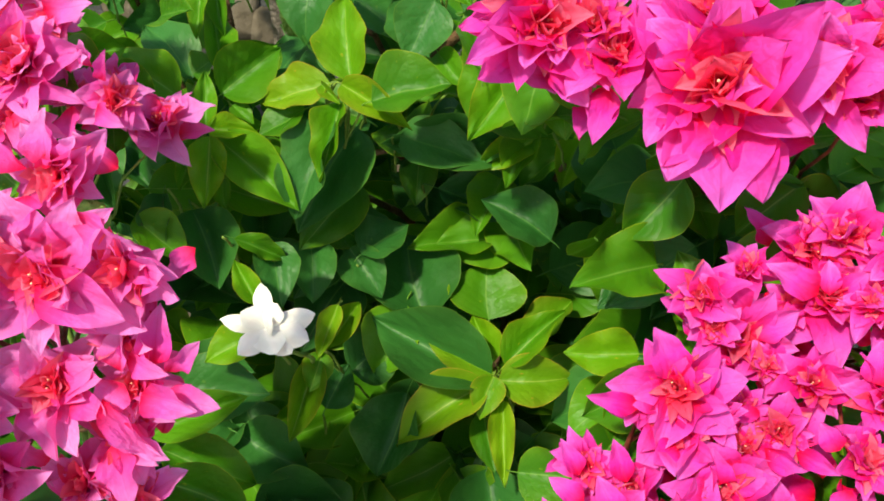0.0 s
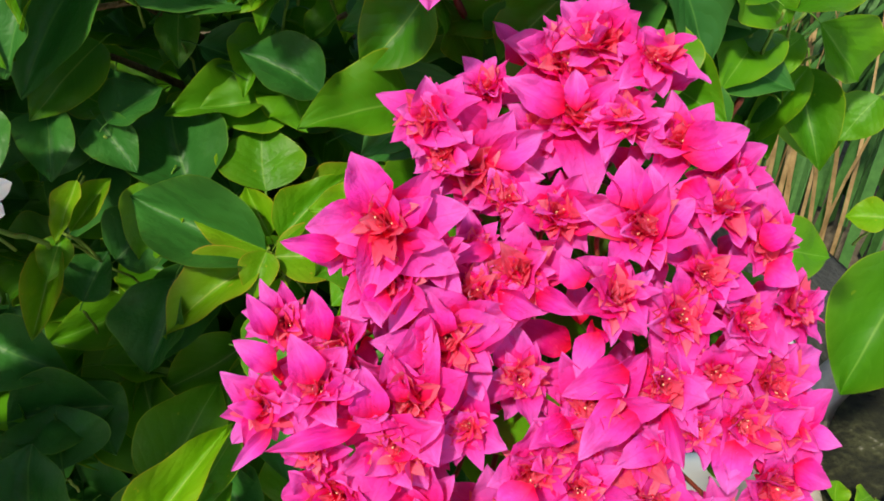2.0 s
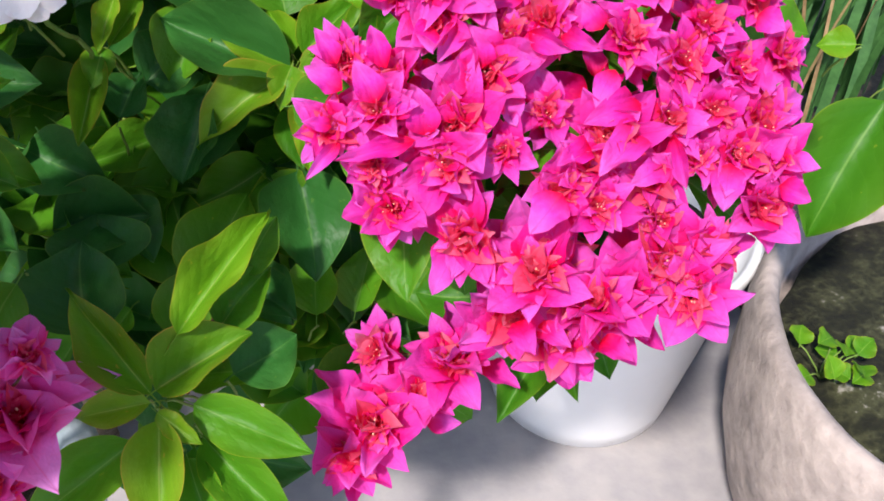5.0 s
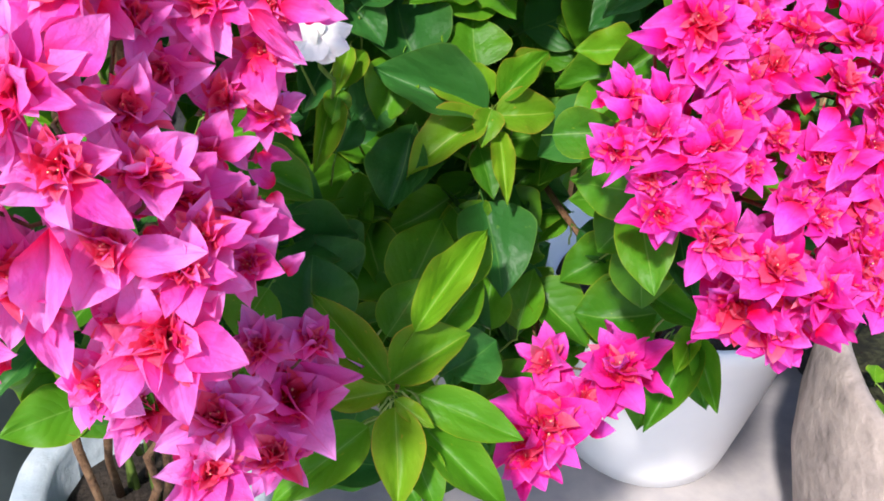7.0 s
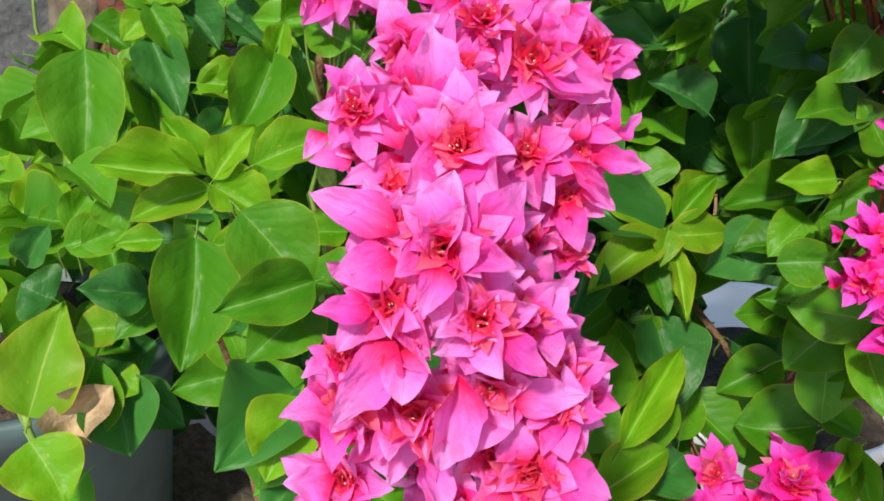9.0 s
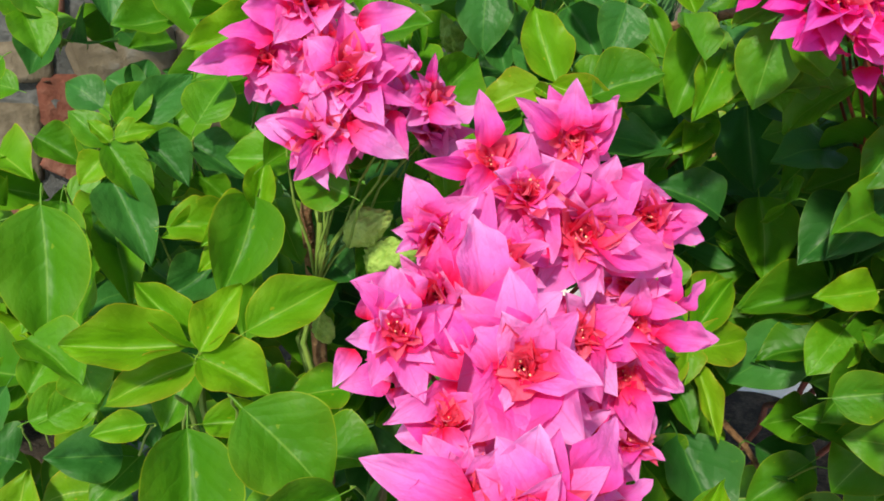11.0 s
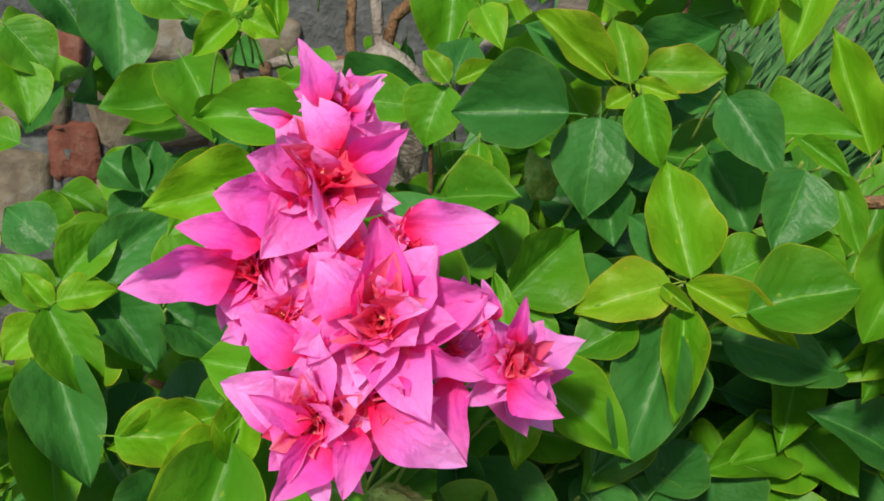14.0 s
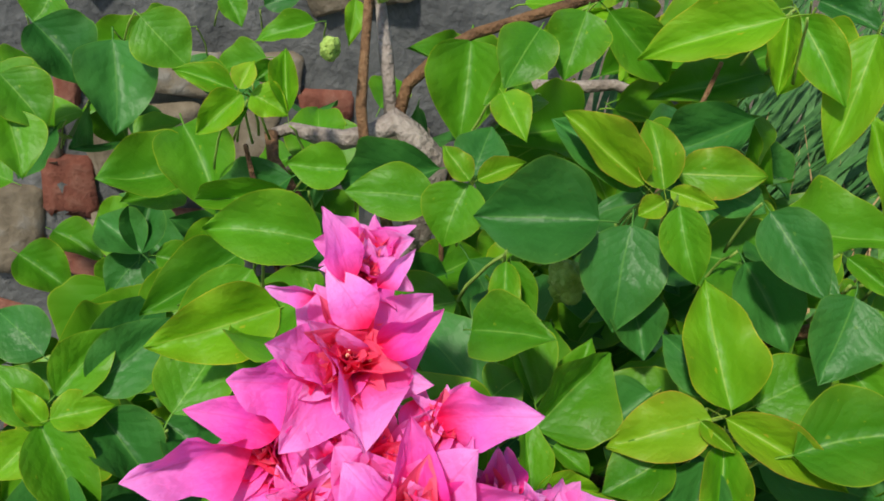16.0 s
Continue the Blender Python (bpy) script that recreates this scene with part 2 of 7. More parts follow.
# ---- shapes ----
def mesh_of(name, bm, *mats, smooth=True):
    me = bpy.data.meshes.new(name)
    bm.normal_update()
    bm.to_mesh(me)
    bm.free()
    for m in mats:
        me.materials.append(m)
    if smooth:
        me.polygons.foreach_set("use_smooth", [True] * len(me.polygons))
    return me


def part(name, data, parent, label="", kind=""):
    ob = new(name, data)
    ob.parent = parent
    return tagged(ob, label, kind=kind)


def thing(name, x, y, z, label, category, group=""):
    ob = new(name)
    ob.location = (x, y, z)
    ob.empty_display_size = 0.02
    return tagged(ob, label, category, group)


def put(ob, m):
    """Sets a part's place in the world, whatever its parents are."""
    up = Matrix()
    p = ob.parent
    while p:
        up = p.matrix_basis @ up
        p = p.parent
    ob.matrix_basis = up.inverted() @ m
    return ob


def blade_mesh(bm, seed, fold, curl, wave, tip, full, rows=10, cols=6, m=None, mat=0, stalk=0.0, twist=0.0, crumple=0.0, foot=0.62, lance=False):
    """Adds a blade of length and width 1 along +y with its face to +z. full: where it is widest; tip: how drawn out its point is."""
    rnd = random.Random(seed)
    uvl = bm.loops.layers.uv.verify()
    ph, side = rnd.uniform(0, 6.28), rnd.uniform(-0.06, 0.06)
    grid, m = [], m or Matrix()
    for i in range(rows + 1):
        s = i / rows
        w = (s / full) ** foot if s < full else 1.0
        if s >= full:
            q = (s - full) / (1 - full)
            w = max(0.0, 1 - q ** 1.7) ** tip * (1 - 0.38 * q ** 4) + 0.02 * (1 - q) if not lance else (1 - q) ** tip * (1 + 0.5 * q)
        if s < full:
            w = math.sin(min(1.0, w) * math.pi / 2)
        w = max(w, 0.012) * 0.5
        line = []
        for j in range(cols + 1):
            u = j / cols * 2 - 1
            x = u * w + side * math.sin(s * 3.1)
            z = fold * abs(u) * w * 1.6 - curl * (s - 0.25) ** 2 * (1 if s > 0.25 else 0.3)
            z += wave * math.sin(s * 13 + ph + (1.4 if u > 0 else 0)) * abs(u) ** 2 * w * 2
            z += crumple * s * noise.noise(Vector((u * 1.6, s * 3.4, seed * 1.37)))
            a = twist * (s - 0.4)
            x, z = x * math.cos(a) - z * math.sin(a), x * math.sin(a) + z * math.cos(a)
            line.append((bm.verts.new(m @ Vector((x, s, z))), (u * 0.5 + 0.5, s)))
        grid.append(line)
    for i in range(rows):
        for j in range(cols):
            four = [grid[i][j], grid[i][j + 1], grid[i + 1][j + 1], grid[i + 1][j]]
            f = bm.faces.new([v for v, _ in four])
            f.material_index = mat
            for loop, (_, t) in zip(f.loops, four):
                loop[uvl].uv = t
    if stalk:
        ring = []
        for k, (y, z, r) in enumerate(((0.03, -0.006, 0.014), (-stalk * 0.5, -0.02, 0.013), (-stalk, -0.07, 0.016))):
            ring.append([bm.verts.new(m @ Vector((r * math.cos(a), y, z + r * math.sin(a)))) for a in (0.5, 2.6, 4.7)])
        for k in range(2):
            for j in range(3):
                f = bm.faces.new([ring[k][j], ring[k][(j + 1) % 3], ring[k + 1][(j + 1) % 3], ring[k + 1][j]])
                f.material_index = mat
                for loop in f.loops:
                    loop[uvl].uv = (0.5, 0.3)


LEAF_MESH = {}
for kind in LEAF:
    for v in range(7):
        bm = bmesh.new()
        rnd = random.Random(hash_seed := 40 + v + 10 * "gdly".index(kind))
        blade_mesh(bm, hash_seed, rnd.uniform(0.14, 0.56), rnd.uniform(-0.12, 0.36), rnd.uniform(0.03, 0.10), rnd.uniform(0.66, 0.95), rnd.uniform(0.34, 0.44), rows=18, cols=8, stalk=0.16, crumple=0.08, twist=rnd.uniform(-0.4, 0.4))
        LEAF_MESH[kind, v] = mesh_of("leaf", bm, LEAF[kind])
BRACT_MESH, SUNLIT_MESH, OUTER_MESH, OUTER_SUNLIT_MESH, CORAL_MESH = [], [], [], [], []
for v in range(9):
    bm = bmesh.new()
    rnd = random.Random(300 + v)
    blade_mesh(bm, 300 + v, rnd.uniform(0.1, 0.5), rnd.uniform(-0.35, 0.3), rnd.uniform(0.05, 0.16), rnd.uniform(0.76, 0.95), rnd.uniform(0.28, 0.38), rows=11, cols=6, crumple=0.07, twist=rnd.uniform(-0.5, 0.5), foot=0.9, lance=True)
    sunlit = bm.copy()
    BRACT_MESH.append(mesh_of("bract", bm, BRACT))
    for store, mat in ((OUTER_MESH, OUTER), (OUTER_SUNLIT_MESH, OUTER_SUNLIT), (CORAL_MESH, HEART)):
        store.append(mesh_of("bract", sunlit.copy(), mat))
    SUNLIT_MESH.append(mesh_of("bract", sunlit, SUNLIT))


def frame_on(origin, along, normal):
    y = Vector(along).normalized()
    z = Vector(normal)
    z = (z - y * z.dot(y)).normalized()
    x = y.cross(z)
    return Matrix(((x.x, y.x, z.x, origin[0]), (x.y, y.y, z.y, origin[1]), (x.z, y.z, z.z, origin[2]), (0, 0, 0, 1)))


# the rosette of small coral bracts and cream stamens in the middle of each floret
HEART_MESH = []
for v in range(6):
    bm = bmesh.new()
    rnd = random.Random(500 + v)
    for ring, (count, size, lean) in enumerate(((7, 0.80, 60), (6, 0.64, 44), (5, 0.46, 28), (3, 0.30, 12))):
        for k in range(count):
            a = k / count * 6.283 + ring * 0.5 + rnd.uniform(-0.25, 0.25)
            t = radians(lean + rnd.uniform(-22, 24))
            along = Vector((math.cos(a) * math.sin(t), math.sin(a) * math.sin(t), math.cos(t)))
            up = Vector((-math.cos(a) * math.cos(t), -math.sin(a) * math.cos(t), math.sin(t)))
            s = size * rnd.uniform(0.75, 1.2)
            m = frame_on((0, 0, 0.02), along, up) @ Matrix.Diagonal((s * rnd.uniform(0.34, 0.58), s, s, 1))
            blade_mesh(bm, v * 50 + ring * 9 + k, rnd.uniform(0.2, 0.6), rnd.uniform(-0.5, 0.3), 0.08, 0.8, 0.36, rows=5, cols=4, m=m, foot=0.9, lance=True)
    for k in range(5):
        a, r = rnd.uniform(0, 6.28), rnd.uniform(0.02, 0.12)
        h = rnd.uniform(0.20, 0.40)
        base = Vector((math.cos(a) * r, math.sin(a) * r, 0.02))
        top = base * 1.9 + Vector((0, 0, h))
        bmesh.ops.create_icosphere(bm, subdivisions=1, radius=0.022, matrix=Matrix.Translation(top) @ Matrix.Diagonal((1, 1, 2.6, 1)))
        for f in bm.faces[-20:]:
            f.material_index = 1
    bm.faces.ensure_lookup_table()
    HEART_MESH.append(mesh_of("floret", bm, HEART, STAMEN[0]))

pick = random.Random(11)
LEAVES, TIPS = [], []


def leaf(plant, kind, bx, by, bz, tx, ty, tz, width, nx, ny, nz):
    """A leaf from its base to its tip, its face towards the normal."""
    b, t = Vector((bx, by, bz)), Vector((tx, ty, tz))
    size = (t - b).length
    ob = part("leaf", LEAF_MESH[kind, pick.randrange(7)], plant)
    put(ob, frame_on(b, t - b, (nx, ny, nz)) @ Matrix.Diagonal((width * 1.04, size, size, 1)))
    LEAVES.append((plant, b, t, Vector((nx, ny, nz))))
    return ob


def bract_data(plant):
    return (BRACT_MESH if plant in (a, d) else SUNLIT_MESH)[pick.randrange(9)]


def bract(plant, bx, by, bz, tx, ty, tz, width, nx, ny, nz):
    b_, t = Vector((bx, by, bz)), Vector((tx, ty, tz))
    size = (t - b_).length
    ob = part("bract", (OUTER_MESH if plant in (a, d) else OUTER_SUNLIT_MESH)[pick.randrange(9)], plant)
    return put(ob, frame_on(b_, t - b_, (nx, ny, nz)) @ Matrix.Diagonal((width, size, size, 1)))


def floret(plant, x, y, z, nx, ny, nz, r):
    """A double floret: coral heart, with two uneven rings of pink bracts as parts of their own."""
    n = Vector((nx, ny, nz)).normalized()
    side = n.cross(Vector((0.3, 0.9, 0.1))).normalized()
    m = frame_on((x, y, z), side, n) @ Matrix.Rotation(pick.uniform(0, 6.28), 4, "Z")
    r *= 1.22
    heart = put(part("floret_heart", HEART_MESH[pick.randrange(6)], plant, kind="stuff"), m @ Matrix.Scale(r * pick.uniform(0.82, 1.08), 4))
    for count, lo, hi, lean in ((pick.randrange(7, 10), 0.85, 1.34, 76), (7, 0.60, 1.08, 54), (5, 0.42, 0.8, 34)):
        turn = pick.uniform(0, 6.28)
        for k in range(count):
            q = turn + k / count * 6.283 + pick.uniform(-0.34, 0.34)
            t = radians(lean + pick.uniform(-26, 22))
            along = Vector((math.cos(q) * math.sin(t), math.sin(q) * math.sin(t), math.cos(t)))
            up = Vector((-math.cos(q) * math.cos(t), -math.sin(q) * math.cos(t), math.sin(t)))
            up += along.cross(up) * pick.uniform(-0.5, 0.5)
            s = r * pick.uniform(lo, hi)
            ob = part("bract", CORAL_MESH[pick.randrange(9)] if lean < 40 else bract_data(plant), heart)
            put(ob, m @ frame_on((0, 0, 0), along, up) @ Matrix.Diagonal((s * pick.uniform(0.52, 0.84), s, s, 1)))
    TIPS.append((plant, Vector((x, y, z)), n, r))
    return heart


def tube(bm, points, r0, r1, sides=6, wob=0.0, mat=0):
    rings = []
    pts = [Vector(p) for p in points]
    for i, p in enumerate(pts):
        d = (pts[min(i + 1, len(pts) - 1)] - pts[max(i - 1, 0)]).normalized()
        u = d.cross(Vector((0.2, 0.31, 0.93))).normalized()
        w = d.cross(u)
        r = r0 + (r1 - r0) * i / (len(pts) - 1)
        r *= 1 + wob * math.sin(i * 2.3 + r0 * 900)
        rings.append([bm.verts.new(p + (u * math.cos(a) + w * math.sin(a)) * r) for a in [k / sides * 6.283 for k in range(sides)]])
    for i in range(len(rings) - 1):
        for k in range(sides):
            f = bm.faces.new([rings[i][k], rings[i][(k + 1) % sides], rings[i + 1][(k + 1) % sides], rings[i + 1][k]])
            f.material_index = mat
    bm.faces.new(rings[0][::-1]).material_index = mat
    bm.faces.new(rings[-1]).material_index = mat


def bend(a, b, sag, steps=8, seed=0, jit=0.004):
    rnd = random.Random(seed)
    a, b, out = Vector(a), Vector(b), []
    for i in range(steps + 1):
        s = i / steps
        p = a.lerp(b, s) + Vector((0, 0, sag * math.sin(s * math.pi)))
        if 0 < i < steps:
            p += Vector([rnd.uniform(-jit, jit) for _ in range(3)])
        out.append(p)
    return out


def branch(plant, points, r0, r1, mat=None, label="", name="branch"):
    bm = bmesh.new()
    tube(bm, points, r0, r1, 7, 0.12)
    ob = part(name, mesh_of(name, bm, mat or BARK), plant, label)
    put(ob, Matrix())
    return ob


def lathe(name, profile, mats, steps=64, wob=0.0, seed=0):
    """A turned body from (radius, height, material) rings."""
    bm = bmesh.new()
    rnd = random.Random(seed)
    ph = [rnd.uniform(0, 6.28) for _ in range(4)]
    rings = []
    for r, z, mi in profile:
        rings.append(([bm.verts.new((math.cos(a) * r * (1 + wob * (math.sin(3 * a + ph[0]) + 0.6 * math.sin(7 * a + ph[1] + z * 9) + 0.35 * math.sin(17 * a + ph[2] + z * 30))), math.sin(a) * r * (1 + wob * (math.sin(3 * a + ph[0]) + 0.6 * math.sin(7 * a + ph[1] + z * 9) + 0.35 * math.sin(17 * a + ph[2] + z * 30))), z + wob * r * 0.6 * math.sin(5 * a + ph[3]))) for a in [k / steps * 6.28319 for k in range(steps)]], mi))
    for (a, _), (b, mi) in zip(rings, rings[1:]):
        for k in range(steps):
            bm.faces.new([a[k], a[(k + 1) % steps], b[(k + 1) % steps], b[k]]).material_index = mi
    bm.faces.new(rings[0][0][::-1]).material_index = rings[0][1]
    bm.faces.new(rings[-1][0]).material_index = rings[-1][1]
    return mesh_of(name, bm, *mats)


# ---- ground and wall ----
def sheet(name, x0, x1, y0, y1, z, nx, ny, rough, mat, label, kind="structure"):
    bm = bmesh.new()
    v = [[bm.verts.new((x0 + (x1 - x0) * i / nx, y0 + (y1 - y0) * j / ny, z + rough * noise.noise(Vector((x0 + (x1 - x0) * i / nx, y0 + (y1 - y0) * j / ny, 3.1)) * 7))) for j in range(ny + 1)] for i in range(nx + 1)]
    for i in range(nx):
        for j in range(ny):
            bm.faces.new([v[i][j], v[i + 1][j], v[i + 1][j + 1], v[i][j + 1]])
    return tagged(new(name, mesh_of(name, bm, mat)), label, "ground", kind=kind)


sheet("ground", -60, 60, -60, 60, -0.03, 24, 24, 0.0, EARTH, "bare brown earth reaching to the horizon")
sheet("pavement", -3.0, 3.0, -3.0, 1.04, 0.0, 90, 60, 0.002, CONCRETE, "worn blue-grey concrete paving under the pots")

WALL_Y = 0.96


def stone_mesh(seed, w, h, d, mat):
    """A roughly squared stone or brick with worn edges."""
    bm = bmesh.new()
    rnd = random.Random(seed)
    bmesh.ops.create_cube(bm, size=1.0, matrix=Matrix.Diagonal((w, d, h, 1)))
    bmesh.ops.bevel(bm, geom=list(bm.edges), offset=min(w, h) * 0.2, segments=2, profile=0.6, affect="EDGES")
    for v in bm.verts:
        v.co += Vector([rnd.uniform(-1, 1) * min(w, h) * 0.075 for _ in range(3)])
    return mesh_of("stone", bm, mat)


bm = bmesh.new()
bmesh.ops.create_cube(bm, size=1.0, matrix=Matrix.Translation((-0.71, WALL_Y + 0.13, 0.52)) @ Matrix.Diagonal((1.54, 0.22, 1.04, 1)))
bmesh.ops.subdivide_edges(bm, edges=list(bm.edges), cuts=40, use_grid_fill=True)
for v in bm.verts:
    v.co += Vector((0, 1, 0)) * 0.010 * noise.noise(v.co * 26) + Vector((0, 0, 1)) * 0.006 * noise.noise(v.co * 18)
wall = tagged(new("wall_north", mesh_of("wall_north", bm, MORTAR)), "old garden wall of rubble and broken brick in grey mortar", "wall", kind="structure")
WALLSTONES = [(stone_mesh(900 + k, w, h, 0.05, m), w, h) for k, (w, h, m) in enumerate(((0.17, 0.105, RUBBLE), (0.13, 0.115, RUBBLE), (0.065, 0.10, BRICK), (0.19, 0.11, RUBBLE), (0.10, 0.06, BRICK), (0.12, 0.10, RUBBLE), (0.15, 0.085, RUBBLE)))]

# ---- pots ----
white_pot = thing("plant_pot", 0.338, 0.659, 0.002, "white plastic pot with a rolled lip standing on the paving", "plant pot")
part("pot_body", lathe("pot_body", ((0.100, 0.0, 0), (0.108, 0.004, 0), (0.113, 0.03, 0), (0.144, 0.215, 0), (0.148, 0.228, 0), (0.154, 0.240, 0), (0.159, 0.252, 0), (0.161, 0.265, 0), (0.159, 0.270, 0), (0.155, 0.272, 0), (0.149, 0.264, 0), (0.134, 0.20, 0)), (PLASTIC,)), white_pot)
part("potting_soil", lathe("potting_soil", ((0.128, 0.19, 0), (0.1365, 0.215, 0), (0.09, 0.222, 0), (0.03, 0.224, 0)), (SOIL,), wob=0.008), white_pot, "dark potting soil")

stone_pot = thing("stone_planter", 0.632, 0.39, 0.002, "weathered cast stone planter, pinkish grey, filled with mossy soil", "plant pot")
part("planter_body", lathe("planter_body", ((0.14, 0.0, 0), (0.17, 0.012, 0), (0.207, 0.07, 0), (0.227, 0.14, 0), (0.235, 0.20, 0), (0.236, 0.26, 0), (0.234, 0.292, 0), (0.230, 0.303, 0), (0.223, 0.307, 0), (0.216, 0.304, 0), (0.212, 0.296, 0), (0.208, 0.25, 0)), (STONE,), steps=96, wob=0.006, seed=4), stone_pot)
part("planter_soil", lathe("planter_soil", ((0.20, 0.24, 0), (0.2085, 0.272, 0), (0.16, 0.279, 0), (0.08, 0.282, 0), (0.02, 0.28, 0)), (MOSS,), steps=72, wob=0.02, seed=5), stone_pot, "damp black soil with moss")

grey_pot = thing("clay_pot", -0.195, 0.290, 0.002, "pale grey painted clay pot with a chipped thick rim", "plant pot")
part("pot_body", lathe("pot_body", ((0.058, 0.0, 0), (0.062, 0.006, 0), (0.072, 0.345, 0), (0.079, 0.356, 0), (0.084, 0.375, 0), (0.084, 0.398, 0), (0.080, 0.405, 0), (0.064, 0.405, 0), (0.060, 0.400, 0), (0.058, 0.35, 0)), (PAINTED,), steps=72, wob=0.012, seed=6), grey_pot)
part("potting_soil", lathe("potting_soil", ((0.055, 0.345, 0), (0.0585, 0.372, 0), (0.04, 0.377, 0), (0.015, 0.378, 0)), (SOIL,), wob=0.02, seed=7), grey_pot, "dry brown soil")

teal_pot = thing("plant_pot", -0.455, 0.625, 0.002, "dull teal plastic pot standing in shade", "plant pot")
part("pot_body", lathe("pot_body", ((0.10, 0.0, 0), (0.108, 0.006, 0), (0.140, 0.36, 0), (0.152, 0.365, 0), (0.155, 0.39, 0), (0.149, 0.394, 0), (0.140, 0.39, 0), (0.134, 0.34, 0)), (TEAL,)), teal_pot)
part("potting_soil", lathe("potting_soil", ((0.127, 0.32, 0), (0.133, 0.345, 0), (0.06, 0.352, 0), (0.02, 0.352, 0)), (SOIL,), wob=0.012, seed=8), teal_pot, "dark potting soil")

pale_pot = thing("plant_pot", 0.088, 0.665, 0.002, "tall pale grey plastic pot half hidden by dense leaves", "plant pot")
part("pot_body", lathe("pot_body", ((0.070, 0.0, 0), (0.075, 0.006, 0), (0.092, 0.425, 0), (0.101, 0.430, 0), (0.105, 0.450, 0), (0.102, 0.456, 0), (0.095, 0.455, 0), (0.090, 0.42, 0)), (PALE,)), pale_pot)
part("potting_soil", lathe("potting_soil", ((0.084, 0.395, 0), (0.089, 0.418, 0), (0.05, 0.423, 0), (0.02, 0.424, 0)), (SOIL,), wob=0.012, seed=9), pale_pot, "dark potting soil")

# ---- the plants ----
G = "bougainvillea plants"
a = thing("bougainvillea", 0.338, 0.659, 0.224, "bougainvillea with a dome of double magenta bracts in a white pot", "plant", G)
b = thing("bougainvillea", -0.195, 0.290, 0.378, "bougainvillea with a tall column of pink bracts, grey pot", "plant", G)
c = thing("bougainvillea", -0.18, 0.300, 0.378, "bougainvillea with one pink flower spray and lime young leaves", "plant", G)
d = thing("bougainvillea", 0.088, 0.665, 0.424, "dense leafy bougainvillea with rosettes of yellow-edged young leaves", "plant", G)
e = thing("bougainvillea", -0.10, 0.72, 0.0, "woody bougainvillea with a gnarled grey stem before the wall", "plant", G)
w = thing("wall_shrub", -0.42, 0.78, 0.0, "leafy green shrub growing against the old wall", "plant")

leaf(d, 'y', 0.022, 0.334, 0.646, -0.014, 0.355, 0.657, 0.018, -0.158, -0.666, 0.729)
leaf(d, 'y', 0.025, 0.332, 0.644, 0.064, 0.332, 0.647, 0.026, -0.042, -0.711, 0.701)
leaf(d, 'l', 0.028, 0.336, 0.651, 0.058, 0.354, 0.675, 0.020, -0.250, -0.618, 0.745)
leaf(d, 'y', 0.019, 0.329, 0.644, -0.029, 0.310, 0.622, 0.027, -0.167, -0.553, 0.817)
leaf(d, 'y', 0.022, 0.328, 0.650, 0.015, 0.311, 0.637, 0.017, 0.038, -0.643, 0.765)
leaf(d, 'y', 0.027, 0.325, 0.637, 0.027, 0.289, 0.612, 0.013, -0.170, -0.561, 0.810)
leaf(d, 'g', 0.018, 0.333, 0.622, 0.024, 0.307, 0.604, 0.018, -0.059, -0.577, 0.814)
leaf(d, 'l', 0.023, 0.341, 0.649, 0.011, 0.363, 0.663, 0.018, -0.210, -0.593, 0.777)
leaf(d, 'd', 0.021, 0.335, 0.639, -0.042, 0.363, 0.661, 0.037, -0.062, -0.691, 0.721)
leaf(d, 'd', -0.013, 0.371, 0.653, -0.024, 0.410, 0.682, 0.050, -0.020, -0.610, 0.792)
leaf(d, 'g', 0.021, 0.368, 0.656, 0.021, 0.393, 0.678, 0.041, 0.014, -0.658, 0.753)
leaf(d, 'd', -0.010, 0.355, 0.623, -0.034, 0.317, 0.596, 0.033, 0.064, -0.586, 0.808)
leaf(d, 'g', 0.016, 0.344, 0.632, -0.021, 0.333, 0.622, 0.018, 0.067, -0.780, 0.623)
leaf(d, 'g', 0.004, 0.328, 0.583, 0.022, 0.301, 0.569, 0.032, -0.169, -0.533, 0.829)
leaf(a, 'l', 0.075, 0.262, 0.718, 0.044, 0.265, 0.716, 0.019, -0.116, -0.711, 0.694)
leaf(a, 'g', 0.074, 0.275, 0.688, 0.050, 0.263, 0.672, 0.026, -0.169, -0.677, 0.717)
leaf(d, 'g', 0.082, 0.457, 0.649, 0.035, 0.488, 0.667, 0.036, -0.122, -0.634, 0.763)
leaf(d, 'g', 0.093, 0.472, 0.662, 0.088, 0.499, 0.681, 0.023, -0.018, -0.599, 0.801)
leaf(d, 'g', 0.105, 0.469, 0.660, 0.148, 0.492, 0.692, 0.033, -0.104, -0.729, 0.676)
leaf(d, 'g', 0.107, 0.463, 0.647, 0.148, 0.447, 0.634, 0.032, -0.026, -0.645, 0.764)
leaf(d, 'g', 0.094, 0.464, 0.639, 0.082, 0.440, 0.614, 0.031, -0.071, -0.714, 0.696)
leaf(d, 'y', 0.097, 0.462, 0.655, 0.078, 0.469, 0.660, 0.013, -0.140, -0.823, 0.550)
leaf(d, 'y', 0.097, 0.463, 0.657, 0.093, 0.474, 0.668, 0.009, -0.057, -0.724, 0.687)
leaf(d, 'y', 0.099, 0.462, 0.655, 0.115, 0.460, 0.654, 0.008, -0.067, -0.801, 0.595)
leaf(d, 'l', 0.102, 0.464, 0.658, 0.111, 0.481, 0.674, 0.012, -0.219, -0.615, 0.757)
leaf(d, 'g', 0.142, 0.444, 0.652, 0.162, 0.456, 0.684, 0.031, -0.381, -0.744, 0.549)
leaf(d, 'l', 0.029, 0.353, 0.808, 0.004, 0.330, 0.781, 0.023, -0.001, -0.760, 0.650)
